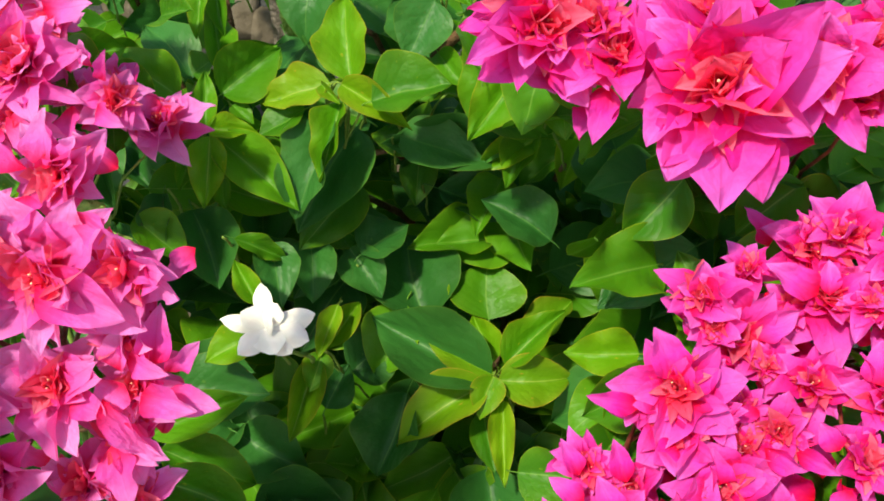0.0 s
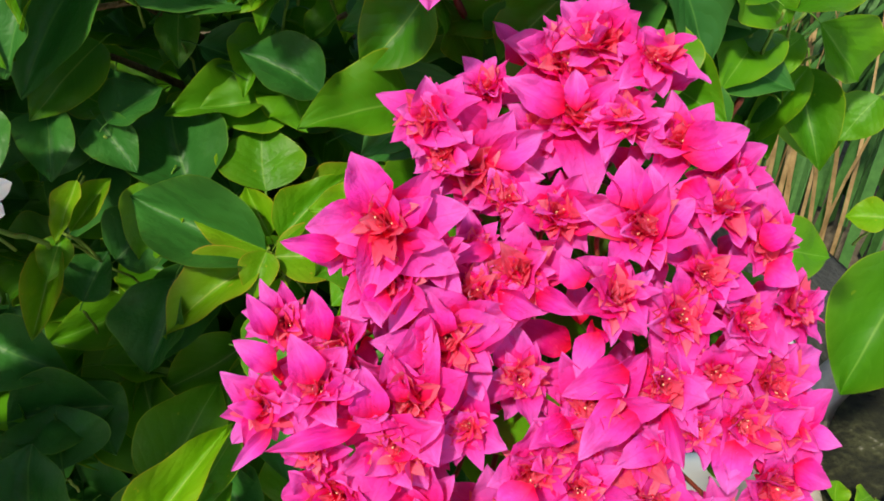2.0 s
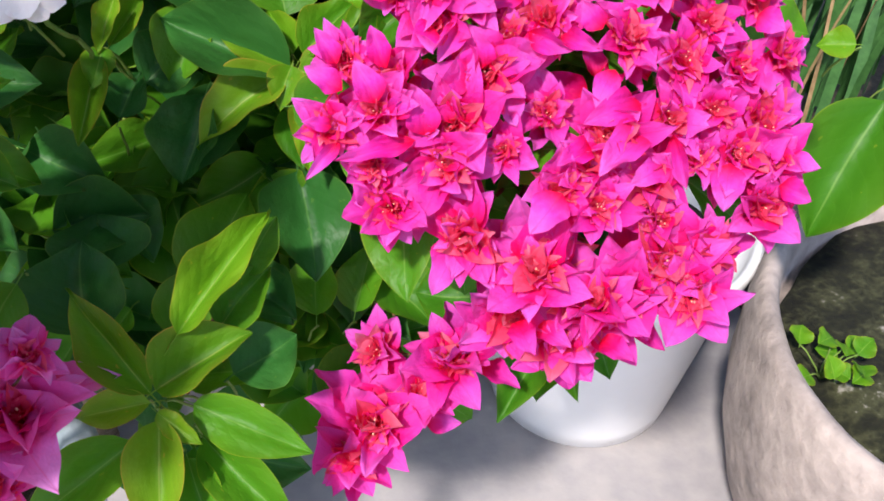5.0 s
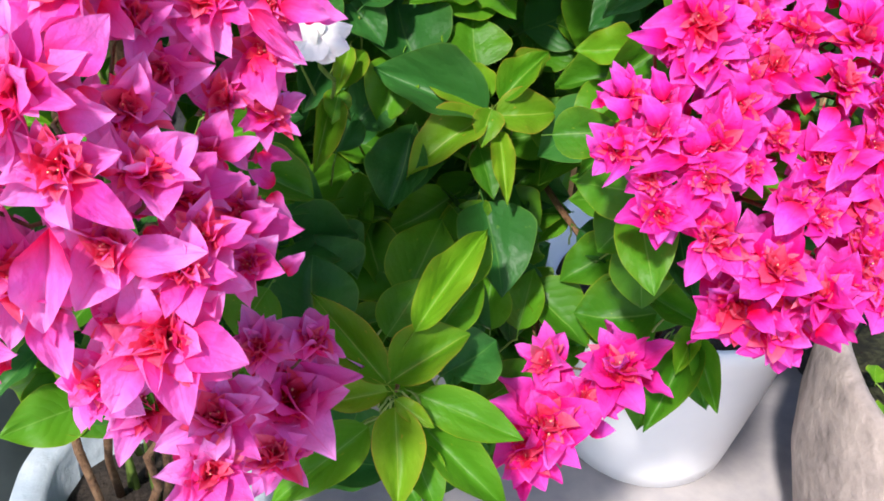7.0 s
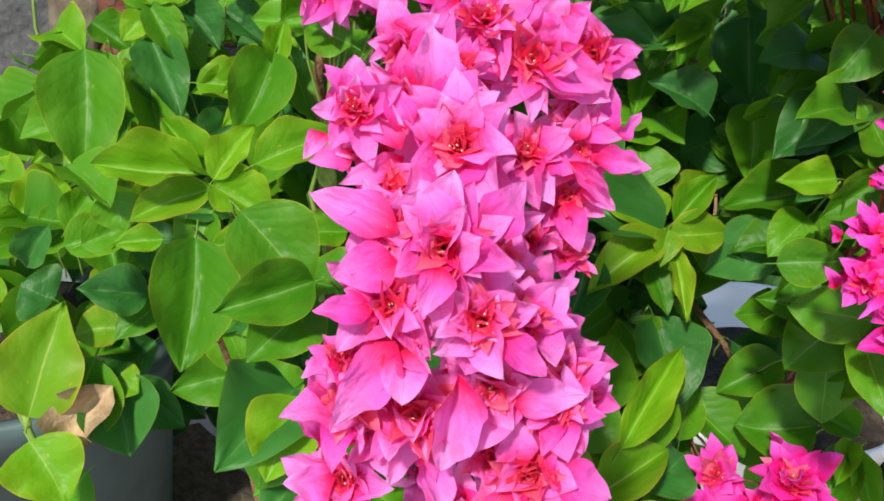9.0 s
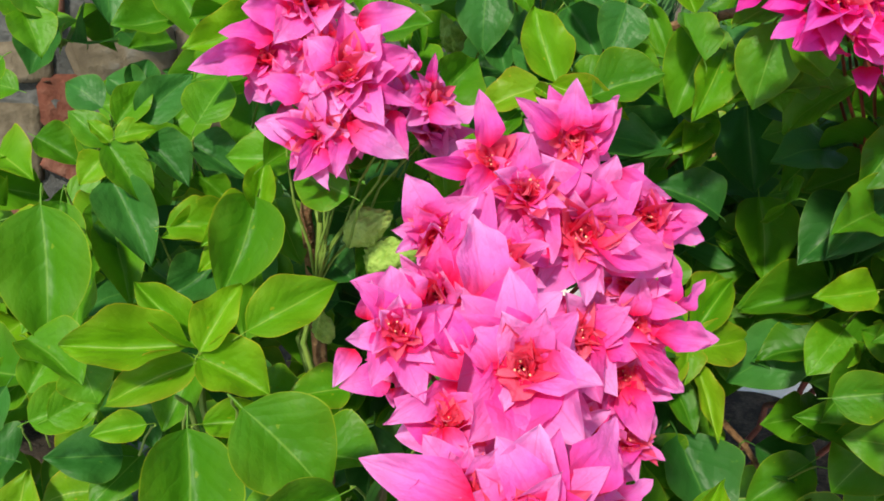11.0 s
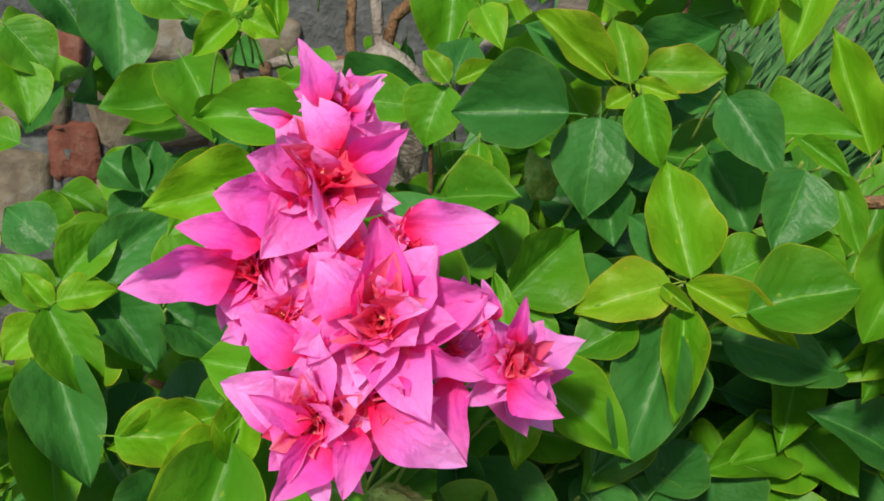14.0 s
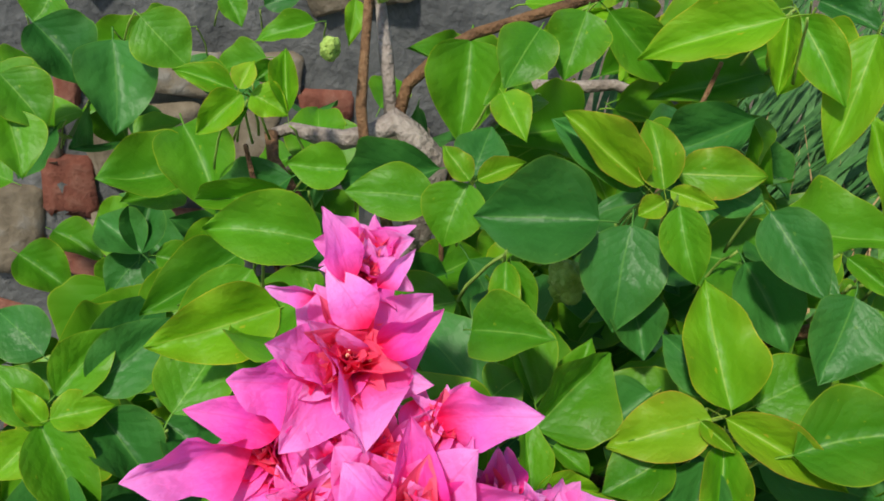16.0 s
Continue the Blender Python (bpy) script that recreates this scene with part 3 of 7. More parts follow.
leaf(d, 'g', 0.042, 0.338, 0.808, 0.045, 0.318, 0.788, 0.024, 0.039, -0.716, 0.697)
leaf(d, 'l', 0.076, 0.446, 0.731, 0.062, 0.429, 0.703, 0.020, -0.168, -0.793, 0.585)
leaf(d, 'l', 0.043, 0.378, 0.760, 0.009, 0.374, 0.743, 0.016, -0.193, -0.803, 0.565)
leaf(d, 'd', 0.030, 0.390, 0.747, -0.037, 0.390, 0.750, 0.027, 0.010, -0.874, 0.487)
leaf(d, 'd', -0.049, 0.396, 0.755, -0.076, 0.356, 0.719, 0.038, 0.146, -0.719, 0.680)
leaf(d, 'g', 0.002, 0.381, 0.779, 0.045, 0.373, 0.763, 0.022, 0.089, -0.801, 0.591)
leaf(c, 'g', -0.117, 0.362, 0.769, -0.119, 0.381, 0.791, 0.011, 0.161, -0.733, 0.661)
leaf(c, 'l', -0.117, 0.362, 0.769, -0.093, 0.365, 0.767, 0.012, 0.160, -0.681, 0.715)
leaf(c, 'l', -0.115, 0.359, 0.767, -0.116, 0.336, 0.741, 0.017, 0.146, -0.742, 0.655)
leaf(c, 'g', -0.114, 0.366, 0.763, -0.073, 0.343, 0.736, 0.024, 0.045, -0.724, 0.689)
leaf(c, 'g', -0.124, 0.366, 0.761, -0.131, 0.352, 0.741, 0.010, 0.179, -0.834, 0.521)
leaf(c, 'g', -0.116, 0.369, 0.735, -0.078, 0.367, 0.725, 0.019, 0.118, -0.820, 0.560)
leaf(c, 'g', -0.113, 0.382, 0.778, -0.085, 0.398, 0.796, 0.028, 0.188, -0.853, 0.487)
leaf(d, 'd', -0.127, 0.357, 0.728, -0.112, 0.331, 0.699, 0.030, 0.188, -0.687, 0.702)
leaf(d, 'd', -0.074, 0.380, 0.698, -0.071, 0.353, 0.676, 0.025, 0.017, -0.642, 0.766)
leaf(d, 'd', -0.054, 0.383, 0.691, -0.036, 0.364, 0.672, 0.023, -0.117, -0.751, 0.650)
leaf(d, 'g', -0.132, 0.271, 0.653, -0.089, 0.268, 0.635, 0.026, 0.264, -0.631, 0.730)
leaf(d, 'g', -0.132, 0.260, 0.672, -0.091, 0.278, 0.679, 0.019, 0.172, -0.664, 0.728)
leaf(d, 'd', -0.127, 0.288, 0.674, -0.084, 0.289, 0.671, 0.032, 0.069, -0.640, 0.766)
leaf(d, 'l', -0.086, 0.290, 0.720, -0.098, 0.305, 0.734, 0.011, 0.043, -0.663, 0.747)
leaf(d, 'l', -0.090, 0.289, 0.703, -0.110, 0.281, 0.696, 0.017, -0.038, -0.620, 0.784)
leaf(d, 'd', -0.065, 0.335, 0.621, -0.054, 0.353, 0.637, 0.024, -0.024, -0.654, 0.756)
leaf(d, 'd', -0.110, 0.324, 0.613, -0.073, 0.311, 0.601, 0.033, 0.006, -0.683, 0.731)
leaf(d, 'd', -0.102, 0.303, 0.578, -0.055, 0.311, 0.576, 0.037, 0.129, -0.681, 0.721)
leaf(d, 'y', -0.057, 0.344, 0.682, -0.066, 0.322, 0.665, 0.011, 0.005, -0.609, 0.793)
leaf(d, 'y', -0.068, 0.331, 0.658, -0.079, 0.301, 0.629, 0.016, 0.170, -0.715, 0.678)
leaf(d, 'l', -0.064, 0.327, 0.665, -0.069, 0.310, 0.654, 0.015, 0.125, -0.572, 0.810)
leaf(d, 'y', -0.049, 0.199, 0.567, -0.086, 0.240, 0.596, 0.023, -0.139, -0.654, 0.744)
leaf(d, 'y', -0.047, 0.201, 0.567, -0.005, 0.217, 0.583, 0.028, -0.155, -0.475, 0.866)
leaf(d, 'y', -0.049, 0.195, 0.566, -0.083, 0.195, 0.560, 0.016, -0.146, -0.588, 0.796)
leaf(d, 'y', -0.046, 0.190, 0.560, -0.048, 0.148, 0.532, 0.025, -0.023, -0.548, 0.836)
leaf(d, 'y', -0.046, 0.190, 0.565, -0.028, 0.176, 0.558, 0.010, -0.161, -0.584, 0.795)
leaf(d, 'g', -0.032, 0.199, 0.558, 0.018, 0.173, 0.548, 0.023, -0.158, -0.629, 0.761)
leaf(d, 'g', -0.030, 0.195, 0.539, 0.009, 0.156, 0.518, 0.024, -0.094, -0.545, 0.833)
leaf(d, 'g', -0.059, 0.191, 0.546, -0.111, 0.168, 0.519, 0.027, -0.127, -0.613, 0.780)
leaf(d, 'g', -0.037, 0.187, 0.535, -0.026, 0.157, 0.518, 0.020, 0.049, -0.482, 0.875)
leaf(d, 'd', -0.015, 0.217, 0.555, 0.015, 0.232, 0.564, 0.033, 0.013, -0.564, 0.825)
leaf(d, 'l', -0.035, 0.210, 0.591, 0.008, 0.252, 0.622, 0.021, -0.050, -0.560, 0.827)
leaf(d, 'g', -0.019, 0.228, 0.575, 0.006, 0.244, 0.595, 0.025, -0.125, -0.698, 0.705)
leaf(d, 'g', -0.045, 0.240, 0.562, -0.023, 0.260, 0.586, 0.028, -0.144, -0.695, 0.704)
leaf(d, 'd', -0.081, 0.244, 0.560, -0.082, 0.277, 0.591, 0.050, -0.112, -0.682, 0.722)
leaf(d, 'd', -0.076, 0.283, 0.566, -0.081, 0.307, 0.584, 0.047, 0.084, -0.588, 0.805)
leaf(d, 'd', 0.021, 0.322, 0.591, 0.026, 0.274, 0.556, 0.044, -0.039, -0.582, 0.812)
leaf(d, 'g', 0.047, 0.301, 0.505, 0.060, 0.327, 0.534, 0.026, -0.364, -0.602, 0.711)
leaf(d, 'g', 0.025, 0.288, 0.518, 0.030, 0.315, 0.540, 0.028, -0.227, -0.591, 0.774)
leaf(a, 'g', 0.131, 0.287, 0.525, 0.082, 0.301, 0.516, 0.050, -0.283, -0.489, 0.825)
leaf(a, 'g', 0.157, 0.279, 0.521, 0.122, 0.308, 0.531, 0.023, -0.282, -0.579, 0.765)
leaf(a, 'g', 0.164, 0.293, 0.500, 0.123, 0.251, 0.456, 0.030, -0.309, -0.516, 0.799)
leaf(a, 'g', 0.161, 0.286, 0.504, 0.165, 0.243, 0.478, 0.018, -0.354, -0.499, 0.791)
leaf(a, 'l', 0.159, 0.286, 0.510, 0.142, 0.265, 0.492, 0.016, -0.357, -0.434, 0.827)
leaf(d, 'd', -0.069, 0.382, 0.546, -0.043, 0.397, 0.561, 0.023, 0.059, -0.737, 0.673)
leaf(d, 'd', -0.053, 0.359, 0.626, -0.024, 0.372, 0.645, 0.033, -0.054, -0.770, 0.635)
leaf(d, 'g', 0.117, 0.324, 0.551, 0.075, 0.320, 0.529, 0.032, -0.285, -0.676, 0.679)
leaf(d, 'd', 0.095, 0.351, 0.546, 0.127, 0.323, 0.533, 0.030, -0.246, -0.623, 0.742)
leaf(d, 'g', -0.106, 0.247, 0.594, -0.122, 0.232, 0.571, 0.031, -0.143, -0.781, 0.607)
leaf(e, 'd', -0.066, 0.444, 0.834, -0.096, 0.470, 0.853, 0.020, -0.301, -0.763, 0.572)
leaf(e, 'y', -0.066, 0.443, 0.837, -0.095, 0.459, 0.858, 0.017, -0.124, -0.860, 0.495)
leaf(e, 'y', -0.059, 0.441, 0.836, -0.064, 0.456, 0.858, 0.016, -0.345, -0.816, 0.464)
leaf(e, 'y', -0.050, 0.453, 0.837, -0.019, 0.443, 0.841, 0.019, -0.311, -0.802, 0.510)
leaf(e, 'y', -0.058, 0.438, 0.837, -0.043, 0.429, 0.835, 0.008, -0.411, -0.817, 0.404)
leaf(e, 'y', -0.060, 0.436, 0.834, -0.069, 0.436, 0.828, 0.009, -0.303, -0.773, 0.558)
leaf(e, 'g', -0.060, 0.424, 0.838, -0.055, 0.408, 0.816, 0.016, -0.417, -0.778, 0.469)
leaf(e, 'd', -0.082, 0.438, 0.825, -0.126, 0.447, 0.822, 0.035, -0.197, -0.789, 0.582)
leaf(e, 'd', -0.070, 0.437, 0.824, -0.077, 0.415, 0.793, 0.030, -0.197, -0.768, 0.610)
leaf(e, 'd', -0.033, 0.459, 0.828, -0.014, 0.447, 0.824, 0.018, -0.343, -0.736, 0.583)
leaf(e, 'd', -0.031, 0.416, 0.840, -0.017, 0.391, 0.820, 0.022, -0.433, -0.697, 0.571)
leaf(e, 'g', -0.006, 0.404, 0.829, 0.007, 0.387, 0.821, 0.009, -0.479, -0.656, 0.583)
leaf(e, 'g', -0.124, 0.470, 0.824, -0.134, 0.459, 0.803, 0.024, -0.290, -0.801, 0.523)
leaf(d, 'y', -0.059, 0.371, 0.789, -0.092, 0.371, 0.779, 0.021, -0.212, -0.657, 0.724)
leaf(d, 'l', -0.050, 0.376, 0.788, -0.054, 0.406, 0.820, 0.025, -0.246, -0.722, 0.647)
leaf(d, 'y', -0.054, 0.371, 0.789, -0.021, 0.347, 0.778, 0.015, -0.281, -0.705, 0.651)
leaf(d, 'g', -0.034, 0.389, 0.779, -0.006, 0.393, 0.793, 0.024, -0.284, -0.581, 0.763)
leaf(d, 'l', -0.054, 0.368, 0.781, -0.063, 0.340, 0.754, 0.015, -0.271, -0.633, 0.725)
leaf(d, 'd', -0.057, 0.368, 0.774, -0.076, 0.345, 0.731, 0.026, -0.449, -0.691, 0.567)
leaf(d, 'y', -0.063, 0.370, 0.789, -0.054, 0.360, 0.784, 0.006, -0.482, -0.673, 0.560)
leaf(d, 'd', -0.052, 0.383, 0.789, -0.067, 0.402, 0.801, 0.017, -0.356, -0.698, 0.622)
leaf(d, 'g', -0.100, 0.392, 0.767, -0.088, 0.410, 0.794, 0.018, -0.276, -0.723, 0.633)
leaf(d, 'd', -0.067, 0.399, 0.778, -0.088, 0.393, 0.763, 0.022, -0.369, -0.589, 0.719)
leaf(d, 'd', -0.027, 0.388, 0.755, 0.014, 0.369, 0.754, 0.027, -0.262, -0.565, 0.782)
leaf(d, 'g', -0.099, 0.377, 0.751, -0.072, 0.355, 0.733, 0.022, -0.124, -0.708, 0.696)
leaf(d, 'g', -0.111, 0.376, 0.756, -0.092, 0.378, 0.764, 0.014, -0.231, -0.712, 0.663)
leaf(d, 'g', -0.112, 0.363, 0.742, -0.110, 0.351, 0.733, 0.010, -0.157, -0.649, 0.744)
leaf(d, 'd', -0.066, 0.439, 0.794, -0.063, 0.419, 0.777, 0.020, -0.285, -0.665, 0.690)
leaf(e, 'd', -0.025, 0.434, 0.810, -0.012, 0.412, 0.785, 0.023, -0.391, -0.780, 0.488)
leaf(d, 'g', -0.009, 0.385, 0.800, 0.003, 0.368, 0.791, 0.015, -0.419, -0.636, 0.647)
leaf(d, 'g', 0.007, 0.399, 0.819, 0.013, 0.376, 0.795, 0.013, -0.474, -0.702, 0.531)
leaf(d, 'l', -0.122, 0.409, 0.825, -0.125, 0.393, 0.802, 0.010, -0.187, -0.803, 0.566)
leaf(d, 'g', -0.118, 0.418, 0.820, -0.113, 0.401, 0.801, 0.010, -0.036, -0.737, 0.674)
leaf(d, 'g', -0.127, 0.389, 0.785, -0.116, 0.392, 0.792, 0.017, -0.286, -0.624, 0.727)
leaf(c, 'g', -0.271, 0.428, 0.761, -0.251, 0.446, 0.777, 0.019, 0.172, -0.738, 0.653)
leaf(c, 'l', -0.274, 0.422, 0.753, -0.285, 0.429, 0.764, 0.009, 0.207, -0.704, 0.679)
leaf(c, 'l', -0.272, 0.421, 0.756, -0.251, 0.425, 0.759, 0.014, -0.004, -0.616, 0.788)
leaf(c, 'g', -0.276, 0.423, 0.753, -0.256, 0.400, 0.727, 0.022, 0.124, -0.688, 0.715)
leaf(c, 'l', -0.278, 0.425, 0.746, -0.293, 0.416, 0.734, 0.017, 0.042, -0.792, 0.609)
leaf(c, 'g', -0.277, 0.429, 0.749, -0.295, 0.438, 0.767, 0.018, 0.173, -0.789, 0.590)
leaf(c, 'd', -0.257, 0.431, 0.750, -0.237, 0.413, 0.730, 0.024, 0.153, -0.660, 0.736)
leaf(c, 'd', -0.235, 0.428, 0.748, -0.206, 0.415, 0.733, 0.023, 0.089, -0.663, 0.743)
leaf(c, 'd', -0.260, 0.431, 0.761, -0.230, 0.448, 0.780, 0.023, 0.102, -0.826, 0.554)
leaf(c, 'd', -0.279, 0.449, 0.763, -0.298, 0.460, 0.776, 0.021, -0.018, -0.776, 0.631)
leaf(c, 'd', -0.280, 0.438, 0.718, -0.264, 0.405, 0.684, 0.031, -0.007, -0.727, 0.687)
leaf(c, 'g', -0.287, 0.431, 0.717, -0.271, 0.393, 0.682, 0.028, 0.178, -0.619, 0.765)
leaf(c, 'l', -0.250, 0.387, 0.720, -0.213, 0.385, 0.716, 0.023, 0.047, -0.647, 0.761)
leaf(c, 'l', -0.203, 0.345, 0.746, -0.231, 0.327, 0.740, 0.023, 0.143, -0.556, 0.819)
leaf(c, 'g', -0.193, 0.388, 0.740, -0.211, 0.372, 0.728, 0.019, -0.013, -0.584, 0.812)
leaf(c, 'd', -0.247, 0.434, 0.709, -0.256, 0.407, 0.691, 0.024, 0.037, -0.551, 0.833)
leaf(e, 'g', -0.101, 0.606, 0.839, -0.107, 0.582, 0.793, 0.039, -0.194, -0.867, 0.459)
leaf(e, 'd', -0.120, 0.482, 0.822, -0.111, 0.498, 0.837, 0.021, -0.110, -0.666, 0.738)
leaf(e, 'y', -0.124, 0.468, 0.826, -0.134, 0.476, 0.837, 0.010, -0.062, -0.850, 0.523)
leaf(e, 'y', -0.121, 0.469, 0.826, -0.103, 0.469, 0.834, 0.009, -0.235, -0.760, 0.606)
leaf(e, 'g', -0.133, 0.489, 0.808, -0.169, 0.491, 0.811, 0.023, -0.002, -0.763, 0.646)
leaf(e, 'g', -0.180, 0.429, 0.821, -0.219, 0.429, 0.827, 0.024, 0.088, -0.791, 0.606)
leaf(e, 'l', -0.194, 0.387, 0.822, -0.232, 0.378, 0.815, 0.021, 0.075, -0.831, 0.552)
leaf(e, 'g', -0.203, 0.423, 0.814, -0.228, 0.402, 0.793, 0.020, 0.108, -0.758, 0.643)
leaf(e, 'g', -0.165, 0.531, 0.802, -0.192, 0.534, 0.803, 0.020, -0.065, -0.845, 0.531)
leaf(e, 'l', -0.031, 0.438, 0.900, -0.074, 0.453, 0.881, 0.021, -0.475, -0.725, 0.499)
leaf(e, 'l', -0.012, 0.470, 0.892, -0.019, 0.452, 0.868, 0.011, -0.505, -0.619, 0.601)
leaf(e, 'l', 0.000, 0.483, 0.889, 0.013, 0.458, 0.863, 0.019, -0.546, -0.727, 0.417)
leaf(e, 'l', 0.028, 0.474, 0.886, 0.012, 0.458, 0.840, 0.022, -0.566, -0.700, 0.436)
leaf(e, 'g', -0.057, 0.566, 0.866, -0.068, 0.551, 0.839, 0.028, -0.177, -0.835, 0.521)
leaf(w, 'd', -0.354, 0.799, 0.783, -0.323, 0.782, 0.745, 0.045, 0.254, -0.775, 0.578)
leaf(w, 'd', -0.303, 0.787, 0.777, -0.300, 0.749, 0.725, 0.049, 0.151, -0.797, 0.585)
leaf(w, 'g', -0.367, 0.754, 0.763, -0.339, 0.739, 0.731, 0.038, 0.243, -0.784, 0.572)
leaf(w, 'g', -0.363, 0.742, 0.742, -0.351, 0.713, 0.710, 0.036, 0.252, -0.658, 0.709)
leaf(w, 'g', -0.282, 0.770, 0.798, -0.252, 0.757, 0.771, 0.040, 0.065, -0.868, 0.492)
leaf(w, 'd', -0.274, 0.652, 0.692, -0.300, 0.668, 0.708, 0.029, 0.033, -0.689, 0.724)
leaf(w, 'd', -0.275, 0.653, 0.691, -0.269, 0.675, 0.717, 0.025, 0.081, -0.771, 0.632)
leaf(w, 'd', -0.274, 0.658, 0.687, -0.293, 0.640, 0.670, 0.026, 0.100, -0.729, 0.678)
leaf(w, 'd', -0.272, 0.656, 0.686, -0.249, 0.644, 0.670, 0.026, 0.094, -0.731, 0.676)
leaf(w, 'g', -0.266, 0.651, 0.691, -0.235, 0.646, 0.688, 0.020, -0.056, -0.732, 0.679)
leaf(e, 'l', -0.214, 0.558, 0.827, -0.241, 0.563, 0.835, 0.012, 0.028, -0.794, 0.607)
leaf(e, 'l', -0.211, 0.556, 0.826, -0.231, 0.547, 0.810, 0.015, -0.023, -0.883, 0.468)
leaf(e, 'y', -0.212, 0.551, 0.830, -0.206, 0.559, 0.841, 0.011, -0.156, -0.749, 0.643)
leaf(e, 'l', -0.207, 0.554, 0.827, -0.191, 0.549, 0.819, 0.016, -0.008, -0.816, 0.578)
leaf(e, 'l', -0.191, 0.550, 0.820, -0.192, 0.569, 0.843, 0.012, -0.113, -0.777, 0.619)
leaf(e, 'g', -0.220, 0.557, 0.812, -0.209, 0.559, 0.819, 0.010, -0.163, -0.841, 0.516)
leaf(e, 'g', -0.205, 0.566, 0.829, -0.195, 0.571, 0.836, 0.010, 0.059, -0.868, 0.492)
leaf(c, 'l', -0.236, 0.280, 0.716, -0.261, 0.307, 0.737, 0.018, -0.012, -0.625, 0.781)
leaf(c, 'l', -0.239, 0.281, 0.717, -0.291, 0.287, 0.720, 0.025, -0.027, -0.675, 0.737)
leaf(c, 'y', -0.236, 0.277, 0.711, -0.277, 0.271, 0.699, 0.019, -0.052, -0.785, 0.617)
leaf(c, 'l', -0.236, 0.279, 0.712, -0.208, 0.266, 0.697, 0.025, 0.109, -0.672, 0.732)
leaf(c, 'l', -0.235, 0.277, 0.716, -0.215, 0.297, 0.735, 0.018, -0.079, -0.654, 0.752)
leaf(c, 'l', -0.215, 0.275, 0.725, -0.174, 0.291, 0.736, 0.024, 0.053, -0.643, 0.764)
leaf(c, 'g', -0.324, 0.342, 0.642, -0.289, 0.350, 0.650, 0.025, -0.017, -0.718, 0.696)
leaf(c, 'l', -0.259, 0.265, 0.691, -0.282, 0.263, 0.691, 0.013, 0.045, -0.674, 0.737)
leaf(c, 'l', -0.237, 0.267, 0.686, -0.199, 0.262, 0.686, 0.016, -0.088, -0.655, 0.751)
leaf(c, 'g', -0.216, 0.297, 0.678, -0.188, 0.291, 0.672, 0.023, 0.072, -0.511, 0.857)
leaf(c, 'g', -0.298, 0.389, 0.738, -0.309, 0.343, 0.694, 0.029, 0.069, -0.707, 0.704)
leaf(c, 'g', -0.281, 0.418, 0.713, -0.272, 0.376, 0.680, 0.025, 0.118, -0.605, 0.787)
leaf(c, 'd', -0.277, 0.421, 0.735, -0.260, 0.384, 0.699, 0.028, -0.024, -0.697, 0.717)
leaf(c, 'l', -0.216, 0.393, 0.722, -0.253, 0.385, 0.715, 0.020, 0.045, -0.801, 0.597)
leaf(c, 'g', -0.205, 0.336, 0.757, -0.225, 0.303, 0.725, 0.031, 0.071, -0.705, 0.706)
leaf(c, 'l', -0.205, 0.333, 0.750, -0.199, 0.348, 0.770, 0.014, -0.032, -0.804, 0.594)
leaf(c, 'd', -0.226, 0.390, 0.696, -0.254, 0.379, 0.682, 0.026, 0.013, -0.782, 0.624)
leaf(c, 'g', -0.196, 0.355, 0.746, -0.186, 0.333, 0.722, 0.023, -0.007, -0.736, 0.677)
leaf(c, 'd', -0.180, 0.350, 0.721, -0.160, 0.338, 0.706, 0.025, 0.067, -0.725, 0.686)
leaf(d, 'g', 0.029, 0.369, 0.817, 0.006, 0.353, 0.775, 0.032, -0.343, -0.803, 0.488)
leaf(d, 'g', 0.037, 0.322, 0.830, 0.024, 0.311, 0.793, 0.029, -0.477, -0.778, 0.409)
leaf(d, 'g', 0.118, 0.338, 0.670, 0.065, 0.354, 0.650, 0.031, -0.436, -0.552, 0.711)
leaf(d, 'd', 0.138, 0.359, 0.637, 0.098, 0.349, 0.609, 0.044, -0.324, -0.659, 0.679)
leaf(d, 'd', 0.034, 0.399, 0.765, -0.008, 0.385, 0.739, 0.037, -0.221, -0.670, 0.708)
leaf(d, 'g', 0.041, 0.382, 0.762, 0.025, 0.368, 0.737, 0.018, -0.338, -0.721, 0.605)
leaf(d, 'g', 0.118, 0.354, 0.777, 0.093, 0.358, 0.768, 0.022, -0.355, -0.587, 0.728)
leaf(d, 'd', 0.122, 0.366, 0.756, 0.097, 0.361, 0.732, 0.021, -0.464, -0.646, 0.606)
leaf(d, 'g', 0.103, 0.370, 0.759, 0.076, 0.381, 0.747, 0.021, -0.480, -0.782, 0.398)
leaf(c, 'g', -0.303, 0.367, 0.747, -0.306, 0.331, 0.690, 0.042, 0.029, -0.842, 0.539)
leaf(c, 'g', -0.241, 0.239, 0.707, -0.248, 0.197, 0.665, 0.036, 0.121, -0.714, 0.690)
leaf(c, 'g', -0.219, 0.206, 0.739, -0.192, 0.186, 0.710, 0.036, 0.087, -0.766, 0.636)
leaf(c, 'g', -0.191, 0.164, 0.732, -0.228, 0.155, 0.726, 0.023, 0.122, -0.780, 0.614)
leaf(c, 'g', -0.190, 0.169, 0.721, -0.217, 0.149, 0.708, 0.026, 0.172, -0.676, 0.716)
leaf(c, 'l', -0.198, 0.146, 0.692, -0.211, 0.122, 0.673, 0.028, -0.036, -0.607, 0.794)
leaf(c, 'g', -0.293, 0.333, 0.680, -0.287, 0.322, 0.662, 0.026, 0.031, -0.839, 0.543)
leaf(c, 'g', -0.314, 0.338, 0.645, -0.285, 0.349, 0.650, 0.022, 0.190, -0.769, 0.610)
